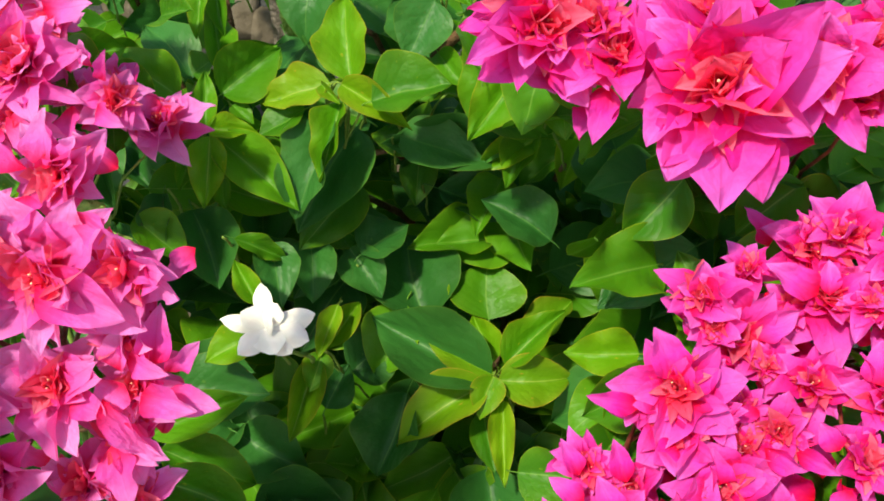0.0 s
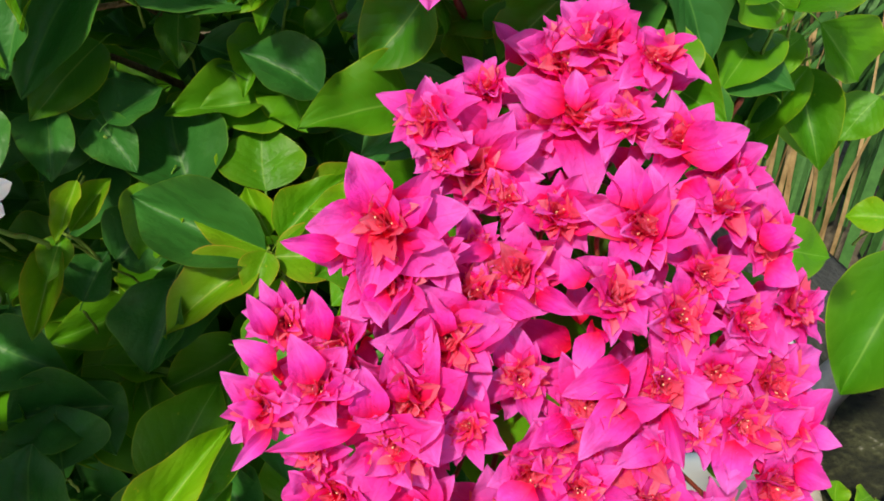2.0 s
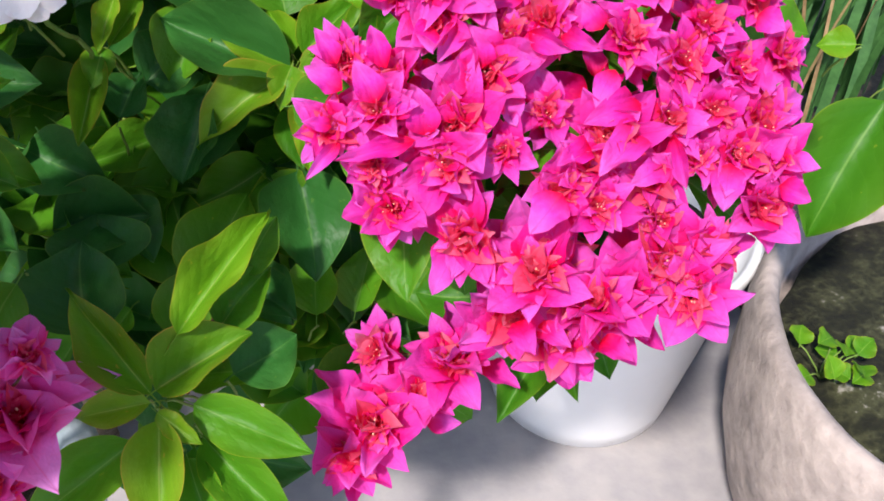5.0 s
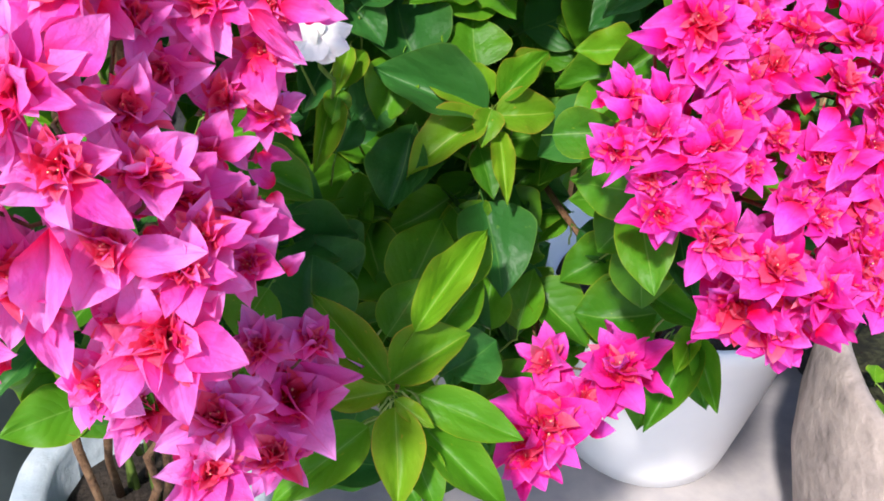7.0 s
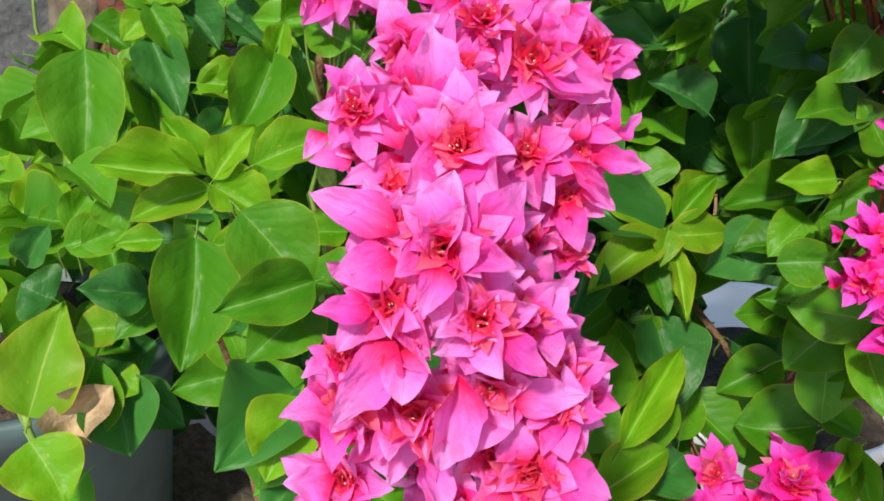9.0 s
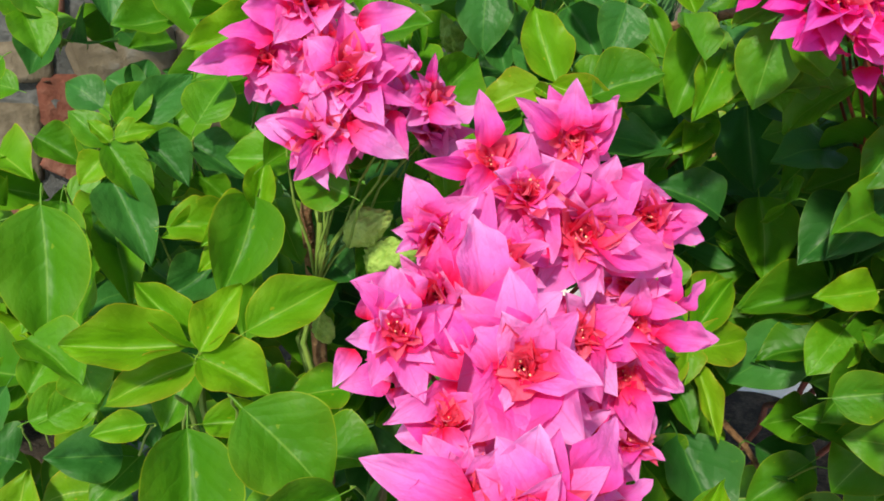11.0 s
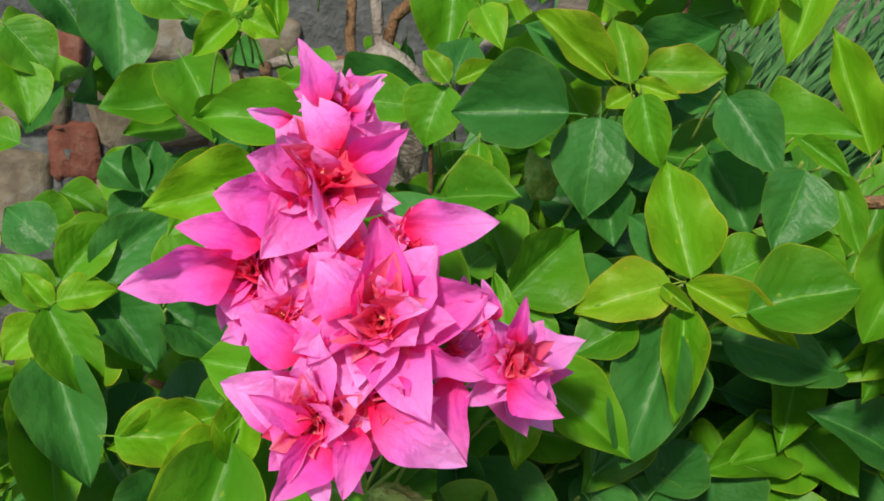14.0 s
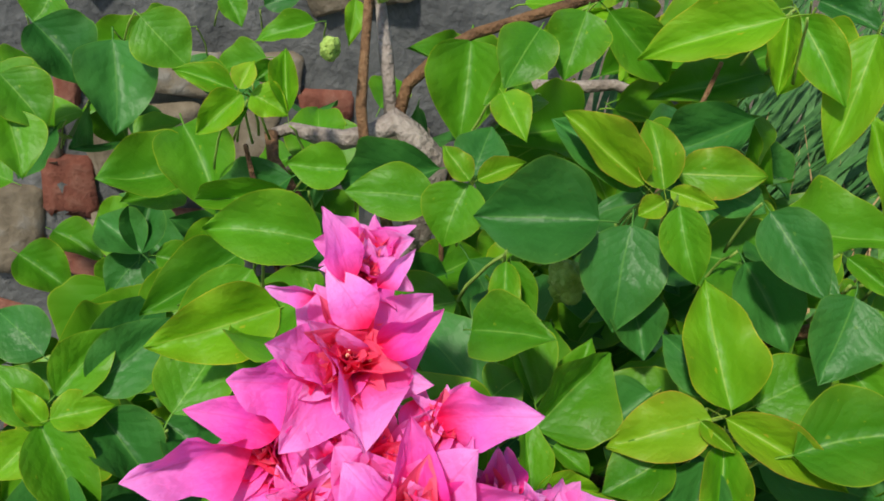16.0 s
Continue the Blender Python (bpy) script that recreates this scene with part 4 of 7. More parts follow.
leaf(d, 'g', 0.065, 0.435, 0.658, 0.023, 0.459, 0.666, 0.031, -0.367, -0.800, 0.475)
leaf(d, 'g', 0.117, 0.343, 0.670, 0.065, 0.356, 0.651, 0.034, -0.370, -0.809, 0.456)
leaf(d, 'd', 0.097, 0.325, 0.647, 0.051, 0.328, 0.618, 0.038, -0.404, -0.721, 0.563)
leaf(d, 'd', -0.022, 0.338, 0.630, -0.037, 0.314, 0.593, 0.034, -0.312, -0.740, 0.596)
leaf(d, 'g', -0.024, 0.375, 0.661, -0.039, 0.353, 0.626, 0.032, -0.267, -0.769, 0.581)
leaf(d, 'g', -0.007, 0.243, 0.594, 0.010, 0.256, 0.615, 0.021, -0.286, -0.704, 0.650)
leaf(d, 'g', 0.113, 0.300, 0.567, 0.159, 0.282, 0.560, 0.029, -0.208, -0.759, 0.617)
leaf(a, 'g', 0.244, 0.318, 0.752, 0.223, 0.314, 0.734, 0.017, -0.347, -0.740, 0.576)
leaf(a, 'g', 0.259, 0.334, 0.730, 0.234, 0.326, 0.695, 0.017, -0.416, -0.786, 0.457)
leaf(a, 'g', 0.265, 0.351, 0.720, 0.270, 0.318, 0.688, 0.026, -0.287, -0.687, 0.667)
leaf(a, 'g', 0.307, 0.350, 0.705, 0.290, 0.344, 0.686, 0.023, -0.489, -0.598, 0.635)
leaf(a, 'l', 0.339, 0.356, 0.630, 0.320, 0.365, 0.626, 0.018, -0.431, -0.595, 0.678)
leaf(a, 'g', 0.453, 0.459, 0.520, 0.397, 0.412, 0.433, 0.075, -0.394, -0.678, 0.621)
leaf(d, 'd', -0.077, 0.324, 0.577, -0.056, 0.298, 0.556, 0.031, 0.255, -0.466, 0.847)
leaf(d, 'd', -0.007, 0.279, 0.564, 0.013, 0.256, 0.544, 0.024, -0.119, -0.724, 0.679)
leaf(d, 'g', 0.084, 0.467, 0.648, 0.032, 0.482, 0.660, 0.032, -0.146, -0.870, 0.471)
leaf(d, 'g', 0.094, 0.494, 0.658, 0.079, 0.505, 0.671, 0.026, -0.052, -0.780, 0.623)
leaf(d, 'd', -0.069, 0.406, 0.686, -0.041, 0.393, 0.663, 0.025, 0.258, -0.669, 0.697)
leaf(d, 'd', -0.065, 0.404, 0.682, -0.082, 0.376, 0.663, 0.029, 0.345, -0.670, 0.658)
leaf(a, 'd', 0.221, 0.302, 0.769, 0.190, 0.316, 0.756, 0.017, -0.537, -0.664, 0.521)
leaf(a, 'g', 0.212, 0.285, 0.782, 0.201, 0.301, 0.787, 0.016, -0.482, -0.563, 0.671)
leaf(a, 'g', 0.220, 0.297, 0.774, 0.258, 0.311, 0.775, 0.027, 0.189, -0.570, 0.800)
leaf(a, 'g', 0.293, 0.392, 0.699, 0.308, 0.380, 0.646, 0.036, -0.469, -0.881, 0.061)
leaf(a, 'g', 0.261, 0.338, 0.748, 0.284, 0.333, 0.722, 0.029, 0.171, -0.932, 0.319)
leaf(a, 'd', 0.245, 0.337, 0.729, 0.233, 0.335, 0.702, 0.020, -0.530, -0.795, 0.296)
leaf(a, 'g', 0.183, 0.350, 0.777, 0.171, 0.351, 0.759, 0.024, -0.472, -0.836, 0.279)
leaf(a, 'g', 0.204, 0.430, 0.392, 0.134, 0.438, 0.385, 0.078, -0.137, -0.384, 0.913)
leaf(a, 'g', 0.225, 0.436, 0.356, 0.192, 0.394, 0.294, 0.047, -0.492, -0.577, 0.653)
leaf(a, 'g', 0.239, 0.431, 0.353, 0.255, 0.395, 0.311, 0.033, -0.227, -0.781, 0.582)
leaf(a, 'l', 0.231, 0.428, 0.364, 0.215, 0.414, 0.342, 0.024, -0.369, -0.638, 0.676)
leaf(a, 'g', 0.184, 0.449, 0.412, 0.226, 0.422, 0.388, 0.038, -0.252, -0.834, 0.491)
leaf(a, 'g', 0.086, 0.476, 0.772, 0.060, 0.453, 0.718, 0.036, -0.436, -0.734, 0.521)
leaf(a, 'g', 0.118, 0.478, 0.768, 0.121, 0.450, 0.718, 0.045, -0.226, -0.858, 0.462)
leaf(a, 'l', 0.081, 0.486, 0.788, 0.065, 0.518, 0.840, 0.022, -0.305, -0.850, 0.429)
leaf(a, 'd', 0.086, 0.402, 0.824, 0.059, 0.404, 0.815, 0.020, -0.236, -0.791, 0.564)
leaf(a, 'd', 0.097, 0.378, 0.785, 0.126, 0.382, 0.806, 0.027, -0.433, -0.536, 0.724)
leaf(a, 'd', 0.095, 0.431, 0.746, 0.095, 0.405, 0.699, 0.041, -0.505, -0.754, 0.420)
leaf(b, 'g', -0.197, 0.167, 0.666, -0.218, 0.153, 0.638, 0.030, -0.221, -0.794, 0.567)
leaf(b, 'g', -0.170, 0.278, 0.782, -0.190, 0.296, 0.786, 0.023, -0.422, -0.601, 0.679)
leaf(c, 'd', -0.189, 0.563, 0.783, -0.224, 0.573, 0.753, 0.032, -0.585, -0.667, 0.461)
leaf(c, 'g', -0.191, 0.512, 0.800, -0.230, 0.531, 0.786, 0.012, -0.511, -0.731, 0.453)
leaf(c, 'g', -0.212, 0.529, 0.761, -0.253, 0.501, 0.747, 0.027, 0.156, -0.607, 0.779)
leaf(c, 'l', -0.195, 0.393, 0.732, -0.205, 0.404, 0.749, 0.012, 0.124, -0.808, 0.576)
leaf(c, 'd', -0.281, 0.523, 0.705, -0.248, 0.556, 0.726, 0.028, 0.272, -0.708, 0.652)
leaf(c, 'l', -0.204, 0.384, 0.716, -0.237, 0.374, 0.700, 0.020, -0.127, -0.706, 0.697)
leaf(c, 'l', -0.171, 0.291, 0.677, -0.201, 0.285, 0.681, 0.021, 0.227, -0.556, 0.800)
leaf(c, 'g', -0.313, 0.331, 0.697, -0.288, 0.301, 0.687, 0.027, 0.083, -0.275, 0.958)
leaf(c, 'd', -0.192, 0.410, 0.775, -0.172, 0.367, 0.723, 0.029, -0.005, -0.776, 0.631)
leaf(c, 'g', -0.230, 0.411, 0.765, -0.213, 0.434, 0.783, 0.027, -0.071, -0.601, 0.796)
leaf(d, 'g', -0.071, 0.369, 0.777, -0.093, 0.365, 0.765, 0.022, -0.326, -0.473, 0.818)
leaf(d, 'g', -0.107, 0.378, 0.774, -0.096, 0.369, 0.770, 0.009, -0.048, -0.495, 0.868)
leaf(d, 'd', -0.007, 0.414, 0.711, 0.039, 0.415, 0.688, 0.028, 0.346, -0.655, 0.671)
leaf(d, 'd', -0.047, 0.374, 0.693, -0.023, 0.390, 0.703, 0.029, -0.161, -0.350, 0.923)
leaf(d, 'd', -0.127, 0.517, 0.809, -0.166, 0.536, 0.791, 0.027, -0.554, -0.665, 0.500)
leaf(d, 'g', 0.068, 0.362, 0.815, 0.065, 0.361, 0.773, 0.035, -0.507, -0.860, 0.055)
leaf(d, 'g', 0.163, 0.409, 0.754, 0.126, 0.402, 0.748, 0.028, -0.009, -0.640, 0.768)
leaf(d, 'd', 0.166, 0.427, 0.723, 0.151, 0.433, 0.696, 0.027, -0.775, -0.540, 0.329)
leaf(d, 'd', 0.180, 0.438, 0.694, 0.156, 0.446, 0.656, 0.038, -0.827, -0.342, 0.447)
leaf(d, 'y', 0.048, 0.365, 0.638, 0.068, 0.387, 0.656, 0.022, -0.362, -0.379, 0.852)
leaf(d, 'g', -0.039, 0.354, 0.788, -0.003, 0.351, 0.797, 0.029, -0.255, -0.609, 0.751)
leaf(d, 'd', -0.011, 0.387, 0.824, -0.024, 0.372, 0.800, 0.027, -0.050, -0.842, 0.537)
leaf(d, 'g', 0.045, 0.416, 0.769, 0.065, 0.414, 0.741, 0.029, 0.079, -0.991, 0.104)
leaf(d, 'g', -0.118, 0.410, 0.759, -0.093, 0.444, 0.777, 0.028, 0.241, -0.603, 0.760)
leaf(d, 'g', -0.112, 0.387, 0.784, -0.123, 0.426, 0.811, 0.015, 0.288, -0.490, 0.823)
leaf(d, 'g', -0.130, 0.371, 0.781, -0.164, 0.383, 0.800, 0.023, 0.175, -0.666, 0.725)
leaf(d, 'd', -0.128, 0.390, 0.782, -0.157, 0.420, 0.804, 0.025, 0.121, -0.497, 0.859)
leaf(d, 'd', -0.136, 0.344, 0.744, -0.134, 0.320, 0.723, 0.015, -0.081, -0.666, 0.741)
leaf(d, 'g', -0.101, 0.325, 0.732, -0.078, 0.330, 0.718, 0.010, 0.474, -0.684, 0.555)
leaf(d, 'd', -0.087, 0.338, 0.722, -0.079, 0.311, 0.704, 0.021, 0.235, -0.482, 0.844)
leaf(d, 'y', -0.063, 0.337, 0.660, -0.047, 0.360, 0.673, 0.013, 0.230, -0.597, 0.768)
leaf(d, 'y', 0.096, 0.472, 0.648, 0.095, 0.461, 0.640, 0.011, -0.111, -0.542, 0.833)
leaf(d, 'd', 0.153, 0.378, 0.735, 0.126, 0.375, 0.722, 0.028, -0.337, -0.422, 0.842)
leaf(d, 'd', 0.193, 0.414, 0.751, 0.228, 0.405, 0.731, 0.032, -0.023, -0.927, 0.374)
leaf(d, 'd', 0.179, 0.381, 0.725, 0.219, 0.398, 0.725, 0.032, 0.153, -0.363, 0.919)
leaf(d, 'g', -0.032, 0.266, 0.565, -0.005, 0.310, 0.589, 0.038, -0.013, -0.473, 0.881)
leaf(d, 'g', -0.119, 0.219, 0.688, -0.083, 0.220, 0.666, 0.023, 0.386, -0.688, 0.615)
leaf(d, 'g', 0.087, 0.367, 0.633, 0.069, 0.352, 0.596, 0.042, -0.511, -0.664, 0.546)
leaf(d, 'g', 0.146, 0.331, 0.635, 0.120, 0.312, 0.588, 0.039, -0.622, -0.531, 0.576)
leaf(d, 'g', 0.083, 0.424, 0.669, 0.116, 0.407, 0.652, 0.029, -0.195, -0.849, 0.492)
leaf(e, 'g', -0.216, 0.587, 0.817, -0.246, 0.610, 0.819, 0.016, -0.346, -0.529, 0.775)
leaf(e, 'l', -0.106, 0.507, 0.847, -0.099, 0.488, 0.835, 0.016, -0.256, -0.589, 0.766)
leaf(e, 'g', -0.080, 0.557, 0.860, -0.098, 0.534, 0.841, 0.027, 0.069, -0.679, 0.731)
leaf(e, 'g', -0.035, 0.599, 0.858, -0.001, 0.586, 0.827, 0.026, -0.117, -0.954, 0.275)
leaf(e, 'l', 0.056, 0.602, 0.862, -0.017, 0.590, 0.840, 0.048, -0.138, -0.608, 0.782)
leaf(e, 'l', 0.082, 0.617, 0.853, 0.076, 0.618, 0.811, 0.024, -0.626, -0.776, 0.078)
leaf(e, 'l', 0.050, 0.558, 0.863, 0.051, 0.525, 0.838, 0.028, -0.418, -0.557, 0.717)
leaf(e, 'g', 0.067, 0.626, 0.820, -0.005, 0.603, 0.813, 0.034, 0.133, -0.660, 0.740)
leaf(e, 'd', 0.069, 0.590, 0.870, 0.091, 0.563, 0.862, 0.018, -0.515, -0.609, 0.604)
leaf(w, 'g', -0.392, 0.818, 0.741, -0.348, 0.796, 0.716, 0.045, 0.121, -0.629, 0.768)
leaf(w, 'd', -0.349, 0.805, 0.708, -0.380, 0.793, 0.674, 0.039, -0.205, -0.837, 0.508)
leaf(w, 'g', -0.259, 0.814, 0.779, -0.302, 0.816, 0.768, 0.030, -0.178, -0.817, 0.548)
leaf(w, 'g', -0.293, 0.753, 0.658, -0.321, 0.757, 0.655, 0.041, -0.161, -0.775, 0.611)
leaf(w, 'd', -0.295, 0.764, 0.652, -0.281, 0.773, 0.672, 0.043, -0.167, -0.861, 0.481)
leaf(w, 'g', -0.297, 0.743, 0.639, -0.310, 0.731, 0.613, 0.030, 0.018, -0.913, 0.408)
leaf(w, 'd', -0.283, 0.751, 0.632, -0.269, 0.736, 0.609, 0.037, 0.297, -0.704, 0.645)
leaf(w, 'g', -0.171, 0.803, 0.789, -0.213, 0.803, 0.775, 0.020, -0.199, -0.781, 0.593)
leaf(w, 'd', -0.206, 0.826, 0.793, -0.178, 0.827, 0.806, 0.018, -0.156, -0.872, 0.463)
leaf(w, 'g', -0.232, 0.821, 0.801, -0.221, 0.808, 0.782, 0.019, 0.047, -0.818, 0.573)
leaf(w, 'l', -0.144, 0.807, 0.805, -0.148, 0.792, 0.777, 0.014, 0.152, -0.882, 0.445)
leaf(w, 'g', -0.350, 0.840, 0.795, -0.362, 0.830, 0.774, 0.037, -0.049, -0.900, 0.434)
leaf(w, 'd', -0.264, 0.758, 0.651, -0.254, 0.745, 0.631, 0.033, 0.308, -0.723, 0.619)
bract(a, 0.056, 0.186, 0.757, 0.039, 0.188, 0.759, 0.008, -0.138, -0.851, 0.506)
bract(a, 0.067, 0.185, 0.769, 0.059, 0.196, 0.781, 0.013, -0.083, -0.735, 0.673)
bract(a, 0.069, 0.182, 0.768, 0.080, 0.186, 0.773, 0.008, -0.189, -0.789, 0.584)
bract(a, 0.099, 0.221, 0.767, 0.080, 0.227, 0.782, 0.013, 0.095, -0.777, 0.622)
bract(a, 0.099, 0.217, 0.763, 0.117, 0.222, 0.770, 0.011, 0.156, -0.855, 0.495)
bract(a, 0.124, 0.226, 0.774, 0.106, 0.234, 0.781, 0.012, -0.113, -0.757, 0.643)
bract(a, 0.127, 0.224, 0.775, 0.128, 0.233, 0.784, 0.008, -0.230, -0.913, 0.337)
bract(a, 0.130, 0.225, 0.775, 0.140, 0.226, 0.784, 0.009, -0.332, -0.858, 0.393)
bract(a, 0.138, 0.192, 0.761, 0.138, 0.203, 0.772, 0.014, -0.558, -0.760, 0.334)
bract(a, 0.142, 0.190, 0.759, 0.143, 0.200, 0.771, 0.009, -0.083, -0.633, 0.770)
bract(a, 0.143, 0.187, 0.756, 0.156, 0.194, 0.763, 0.009, -0.117, -0.655, 0.747)
bract(a, 0.154, 0.206, 0.770, 0.174, 0.207, 0.777, 0.015, -0.673, -0.677, 0.296)
bract(a, 0.154, 0.200, 0.764, 0.161, 0.192, 0.759, 0.011, -0.486, -0.697, 0.528)
bract(a, 0.176, 0.189, 0.749, 0.185, 0.188, 0.755, 0.009, -0.530, -0.510, 0.678)
bract(a, 0.177, 0.184, 0.745, 0.185, 0.178, 0.742, 0.010, -0.413, -0.674, 0.612)
bract(a, 0.036, 0.170, 0.742, 0.030, 0.177, 0.751, 0.007, 0.070, -0.719, 0.692)
bract(a, 0.037, 0.163, 0.737, 0.026, 0.168, 0.743, 0.008, -0.101, -0.631, 0.769)
bract(a, 0.047, 0.158, 0.735, 0.041, 0.167, 0.745, 0.010, -0.153, -0.492, 0.857)
bract(a, 0.033, 0.156, 0.729, 0.024, 0.156, 0.731, 0.005, 0.380, -0.719, 0.582)
bract(a, 0.051, 0.155, 0.731, 0.058, 0.160, 0.738, 0.008, 0.135, -0.738, 0.661)
bract(a, 0.051, 0.168, 0.741, 0.047, 0.178, 0.750, 0.008, -0.109, -0.791, 0.602)
bract(a, 0.083, 0.171, 0.739, 0.099, 0.173, 0.740, 0.011, -0.141, -0.675, 0.725)
bract(a, 0.081, 0.170, 0.738, 0.078, 0.174, 0.750, 0.012, -0.346, -0.862, 0.371)
bract(a, 0.078, 0.168, 0.734, 0.062, 0.167, 0.740, 0.011, -0.226, -0.701, 0.676)
bract(a, 0.070, 0.157, 0.727, 0.068, 0.164, 0.737, 0.011, 0.126, -0.794, 0.595)
bract(a, 0.062, 0.154, 0.725, 0.059, 0.160, 0.739, 0.011, -0.137, -0.778, 0.613)
bract(a, 0.058, 0.152, 0.725, 0.033, 0.148, 0.722, 0.007, 0.081, -0.702, 0.707)
bract(a, 0.035, 0.153, 0.725, 0.024, 0.146, 0.717, 0.005, -0.116, -0.841, 0.528)
bract(a, 0.075, 0.177, 0.750, 0.067, 0.169, 0.741, 0.008, -0.057, -0.765, 0.642)
bract(a, 0.067, 0.177, 0.749, 0.059, 0.171, 0.746, 0.010, -0.263, -0.841, 0.473)
bract(a, 0.126, 0.172, 0.734, 0.118, 0.163, 0.726, 0.009, -0.256, -0.669, 0.697)
bract(a, 0.134, 0.165, 0.725, 0.114, 0.160, 0.722, 0.012, -0.131, -0.691, 0.711)
bract(a, 0.134, 0.160, 0.718, 0.117, 0.147, 0.709, 0.013, -0.333, -0.595, 0.732)
bract(a, 0.116, 0.156, 0.715, 0.103, 0.149, 0.713, 0.009, -0.303, -0.587, 0.751)
bract(a, 0.103, 0.140, 0.710, 0.092, 0.133, 0.700, 0.013, -0.309, -0.535, 0.787)
bract(a, 0.144, 0.158, 0.717, 0.149, 0.149, 0.701, 0.007, -0.527, -0.621, 0.580)
bract(a, 0.163, 0.151, 0.709, 0.161, 0.143, 0.695, 0.012, -0.218, -0.468, 0.857)
bract(a, 0.143, 0.154, 0.708, 0.128, 0.148, 0.705, 0.010, -0.112, -0.614, 0.782)
bract(a, 0.180, 0.146, 0.702, 0.189, 0.139, 0.700, 0.009, -0.358, -0.623, 0.696)
bract(a, 0.183, 0.153, 0.709, 0.193, 0.146, 0.709, 0.008, -0.351, -0.362, 0.863)
bract(a, 0.098, 0.191, 0.751, 0.082, 0.186, 0.750, 0.006, -0.073, -0.722, 0.688)
bract(a, 0.098, 0.181, 0.744, 0.112, 0.175, 0.740, 0.008, -0.461, -0.809, 0.366)
bract(a, 0.122, 0.179, 0.745, 0.116, 0.185, 0.752, 0.009, -0.575, -0.710, 0.406)
bract(a, 0.109, 0.181, 0.742, 0.121, 0.172, 0.741, 0.007, -0.327, -0.720, 0.612)
bract(b, -0.152, 0.139, 0.815, -0.154, 0.156, 0.832, 0.017, 0.087, -0.856, 0.509)
bract(b, -0.167, 0.113, 0.811, -0.177, 0.129, 0.824, 0.012, -0.015, -0.903, 0.430)
bract(b, -0.168, 0.147, 0.813, -0.174, 0.150, 0.822, 0.007, 0.235, -0.848, 0.476)
bract(b, -0.129, 0.159, 0.818, -0.142, 0.156, 0.819, 0.011, -0.130, -0.810, 0.571)
bract(b, -0.112, 0.164, 0.815, -0.089, 0.160, 0.805, 0.015, -0.216, -0.761, 0.611)
bract(b, -0.147, 0.115, 0.812, -0.133, 0.121, 0.820, 0.011, -0.082, -0.969, 0.235)
bract(b, -0.155, 0.113, 0.813, -0.166, 0.125, 0.822, 0.013, 0.082, -0.754, 0.652)
bract(b, -0.165, 0.120, 0.805, -0.184, 0.112, 0.800, 0.009, 0.184, -0.957, 0.222)
bract(b, -0.152, 0.111, 0.810, -0.142, 0.106, 0.802, 0.008, -0.160, -0.881, 0.446)
bract(b, -0.171, 0.080, 0.803, -0.194, 0.094, 0.808, 0.013, 0.304, -0.834, 0.461)
bract(b, -0.171, 0.076, 0.796, -0.189, 0.076, 0.792, 0.015, 0.213, -0.876, 0.434)
bract(b, -0.158, 0.075, 0.804, -0.165, 0.087, 0.815, 0.011, 0.090, -0.971, 0.223)
bract(b, -0.149, 0.081, 0.802, -0.134, 0.090, 0.812, 0.015, 0.122, -0.918, 0.379)
bract(b, -0.149, 0.082, 0.791, -0.135, 0.081, 0.789, 0.012, -0.026, -0.955, 0.295)
bract(b, -0.160, 0.072, 0.797, -0.166, 0.065, 0.786, 0.010, -0.122, -0.858, 0.499)
bract(b, -0.178, 0.072, 0.784, -0.194, 0.073, 0.783, 0.009, -0.116, -0.676, 0.728)
bract(b, -0.172, 0.067, 0.777, -0.189, 0.063, 0.752, 0.015, -0.056, -0.908, 0.416)
bract(b, -0.170, 0.066, 0.775, -0.171, 0.060, 0.761, 0.013, -0.157, -0.879, 0.449)
bract(b, -0.145, 0.065, 0.779, -0.131, 0.060, 0.768, 0.010, 0.220, -0.834, 0.505)
bract(b, -0.138, 0.069, 0.752, -0.115, 0.071, 0.751, 0.012, 0.137, -0.717, 0.684)
bract(b, -0.154, 0.069, 0.763, -0.159, 0.060, 0.735, 0.015, 0.091, -0.780, 0.619)
bract(b, -0.164, 0.078, 0.741, -0.172, 0.068, 0.722, 0.011, 0.104, -0.749, 0.654)
bract(b, -0.164, 0.074, 0.732, -0.156, 0.062, 0.716, 0.013, 0.154, -0.507, 0.848)
bract(b, -0.188, 0.076, 0.719, -0.204, 0.073, 0.721, 0.012, 0.075, -0.810, 0.581)
bract(b, -0.185, 0.075, 0.716, -0.183, 0.062, 0.704, 0.013, -0.032, -0.587, 0.809)
bract(b, -0.135, 0.066, 0.728, -0.137, 0.070, 0.745, 0.013, -0.056, -0.759, 0.649)
bract(b, -0.124, 0.063, 0.728, -0.106, 0.059, 0.720, 0.015, -0.053, -0.697, 0.715)
bract(b, -0.137, 0.063, 0.723, -0.146, 0.058, 0.705, 0.013, -0.006, -0.697, 0.717)
bract(b, -0.115, 0.084, 0.734, -0.105, 0.077, 0.733, 0.009, -0.316, -0.701, 0.640)
bract(b, -0.108, 0.106, 0.732, -0.096, 0.110, 0.738, 0.008, -0.119, -0.721, 0.683)
bract(b, -0.115, 0.127, 0.748, -0.101, 0.130, 0.752, 0.008, -0.177, -0.919, 0.352)
bract(b, -0.093, 0.157, 0.785, -0.076, 0.153, 0.783, 0.010, -0.447, -0.709, 0.546)
bract(b, -0.102, 0.154, 0.769, -0.097, 0.144, 0.754, 0.012, -0.191, -0.866, 0.463)
bract(b, -0.098, 0.152, 0.779, -0.085, 0.147, 0.769, 0.008, -0.284, -0.781, 0.556)
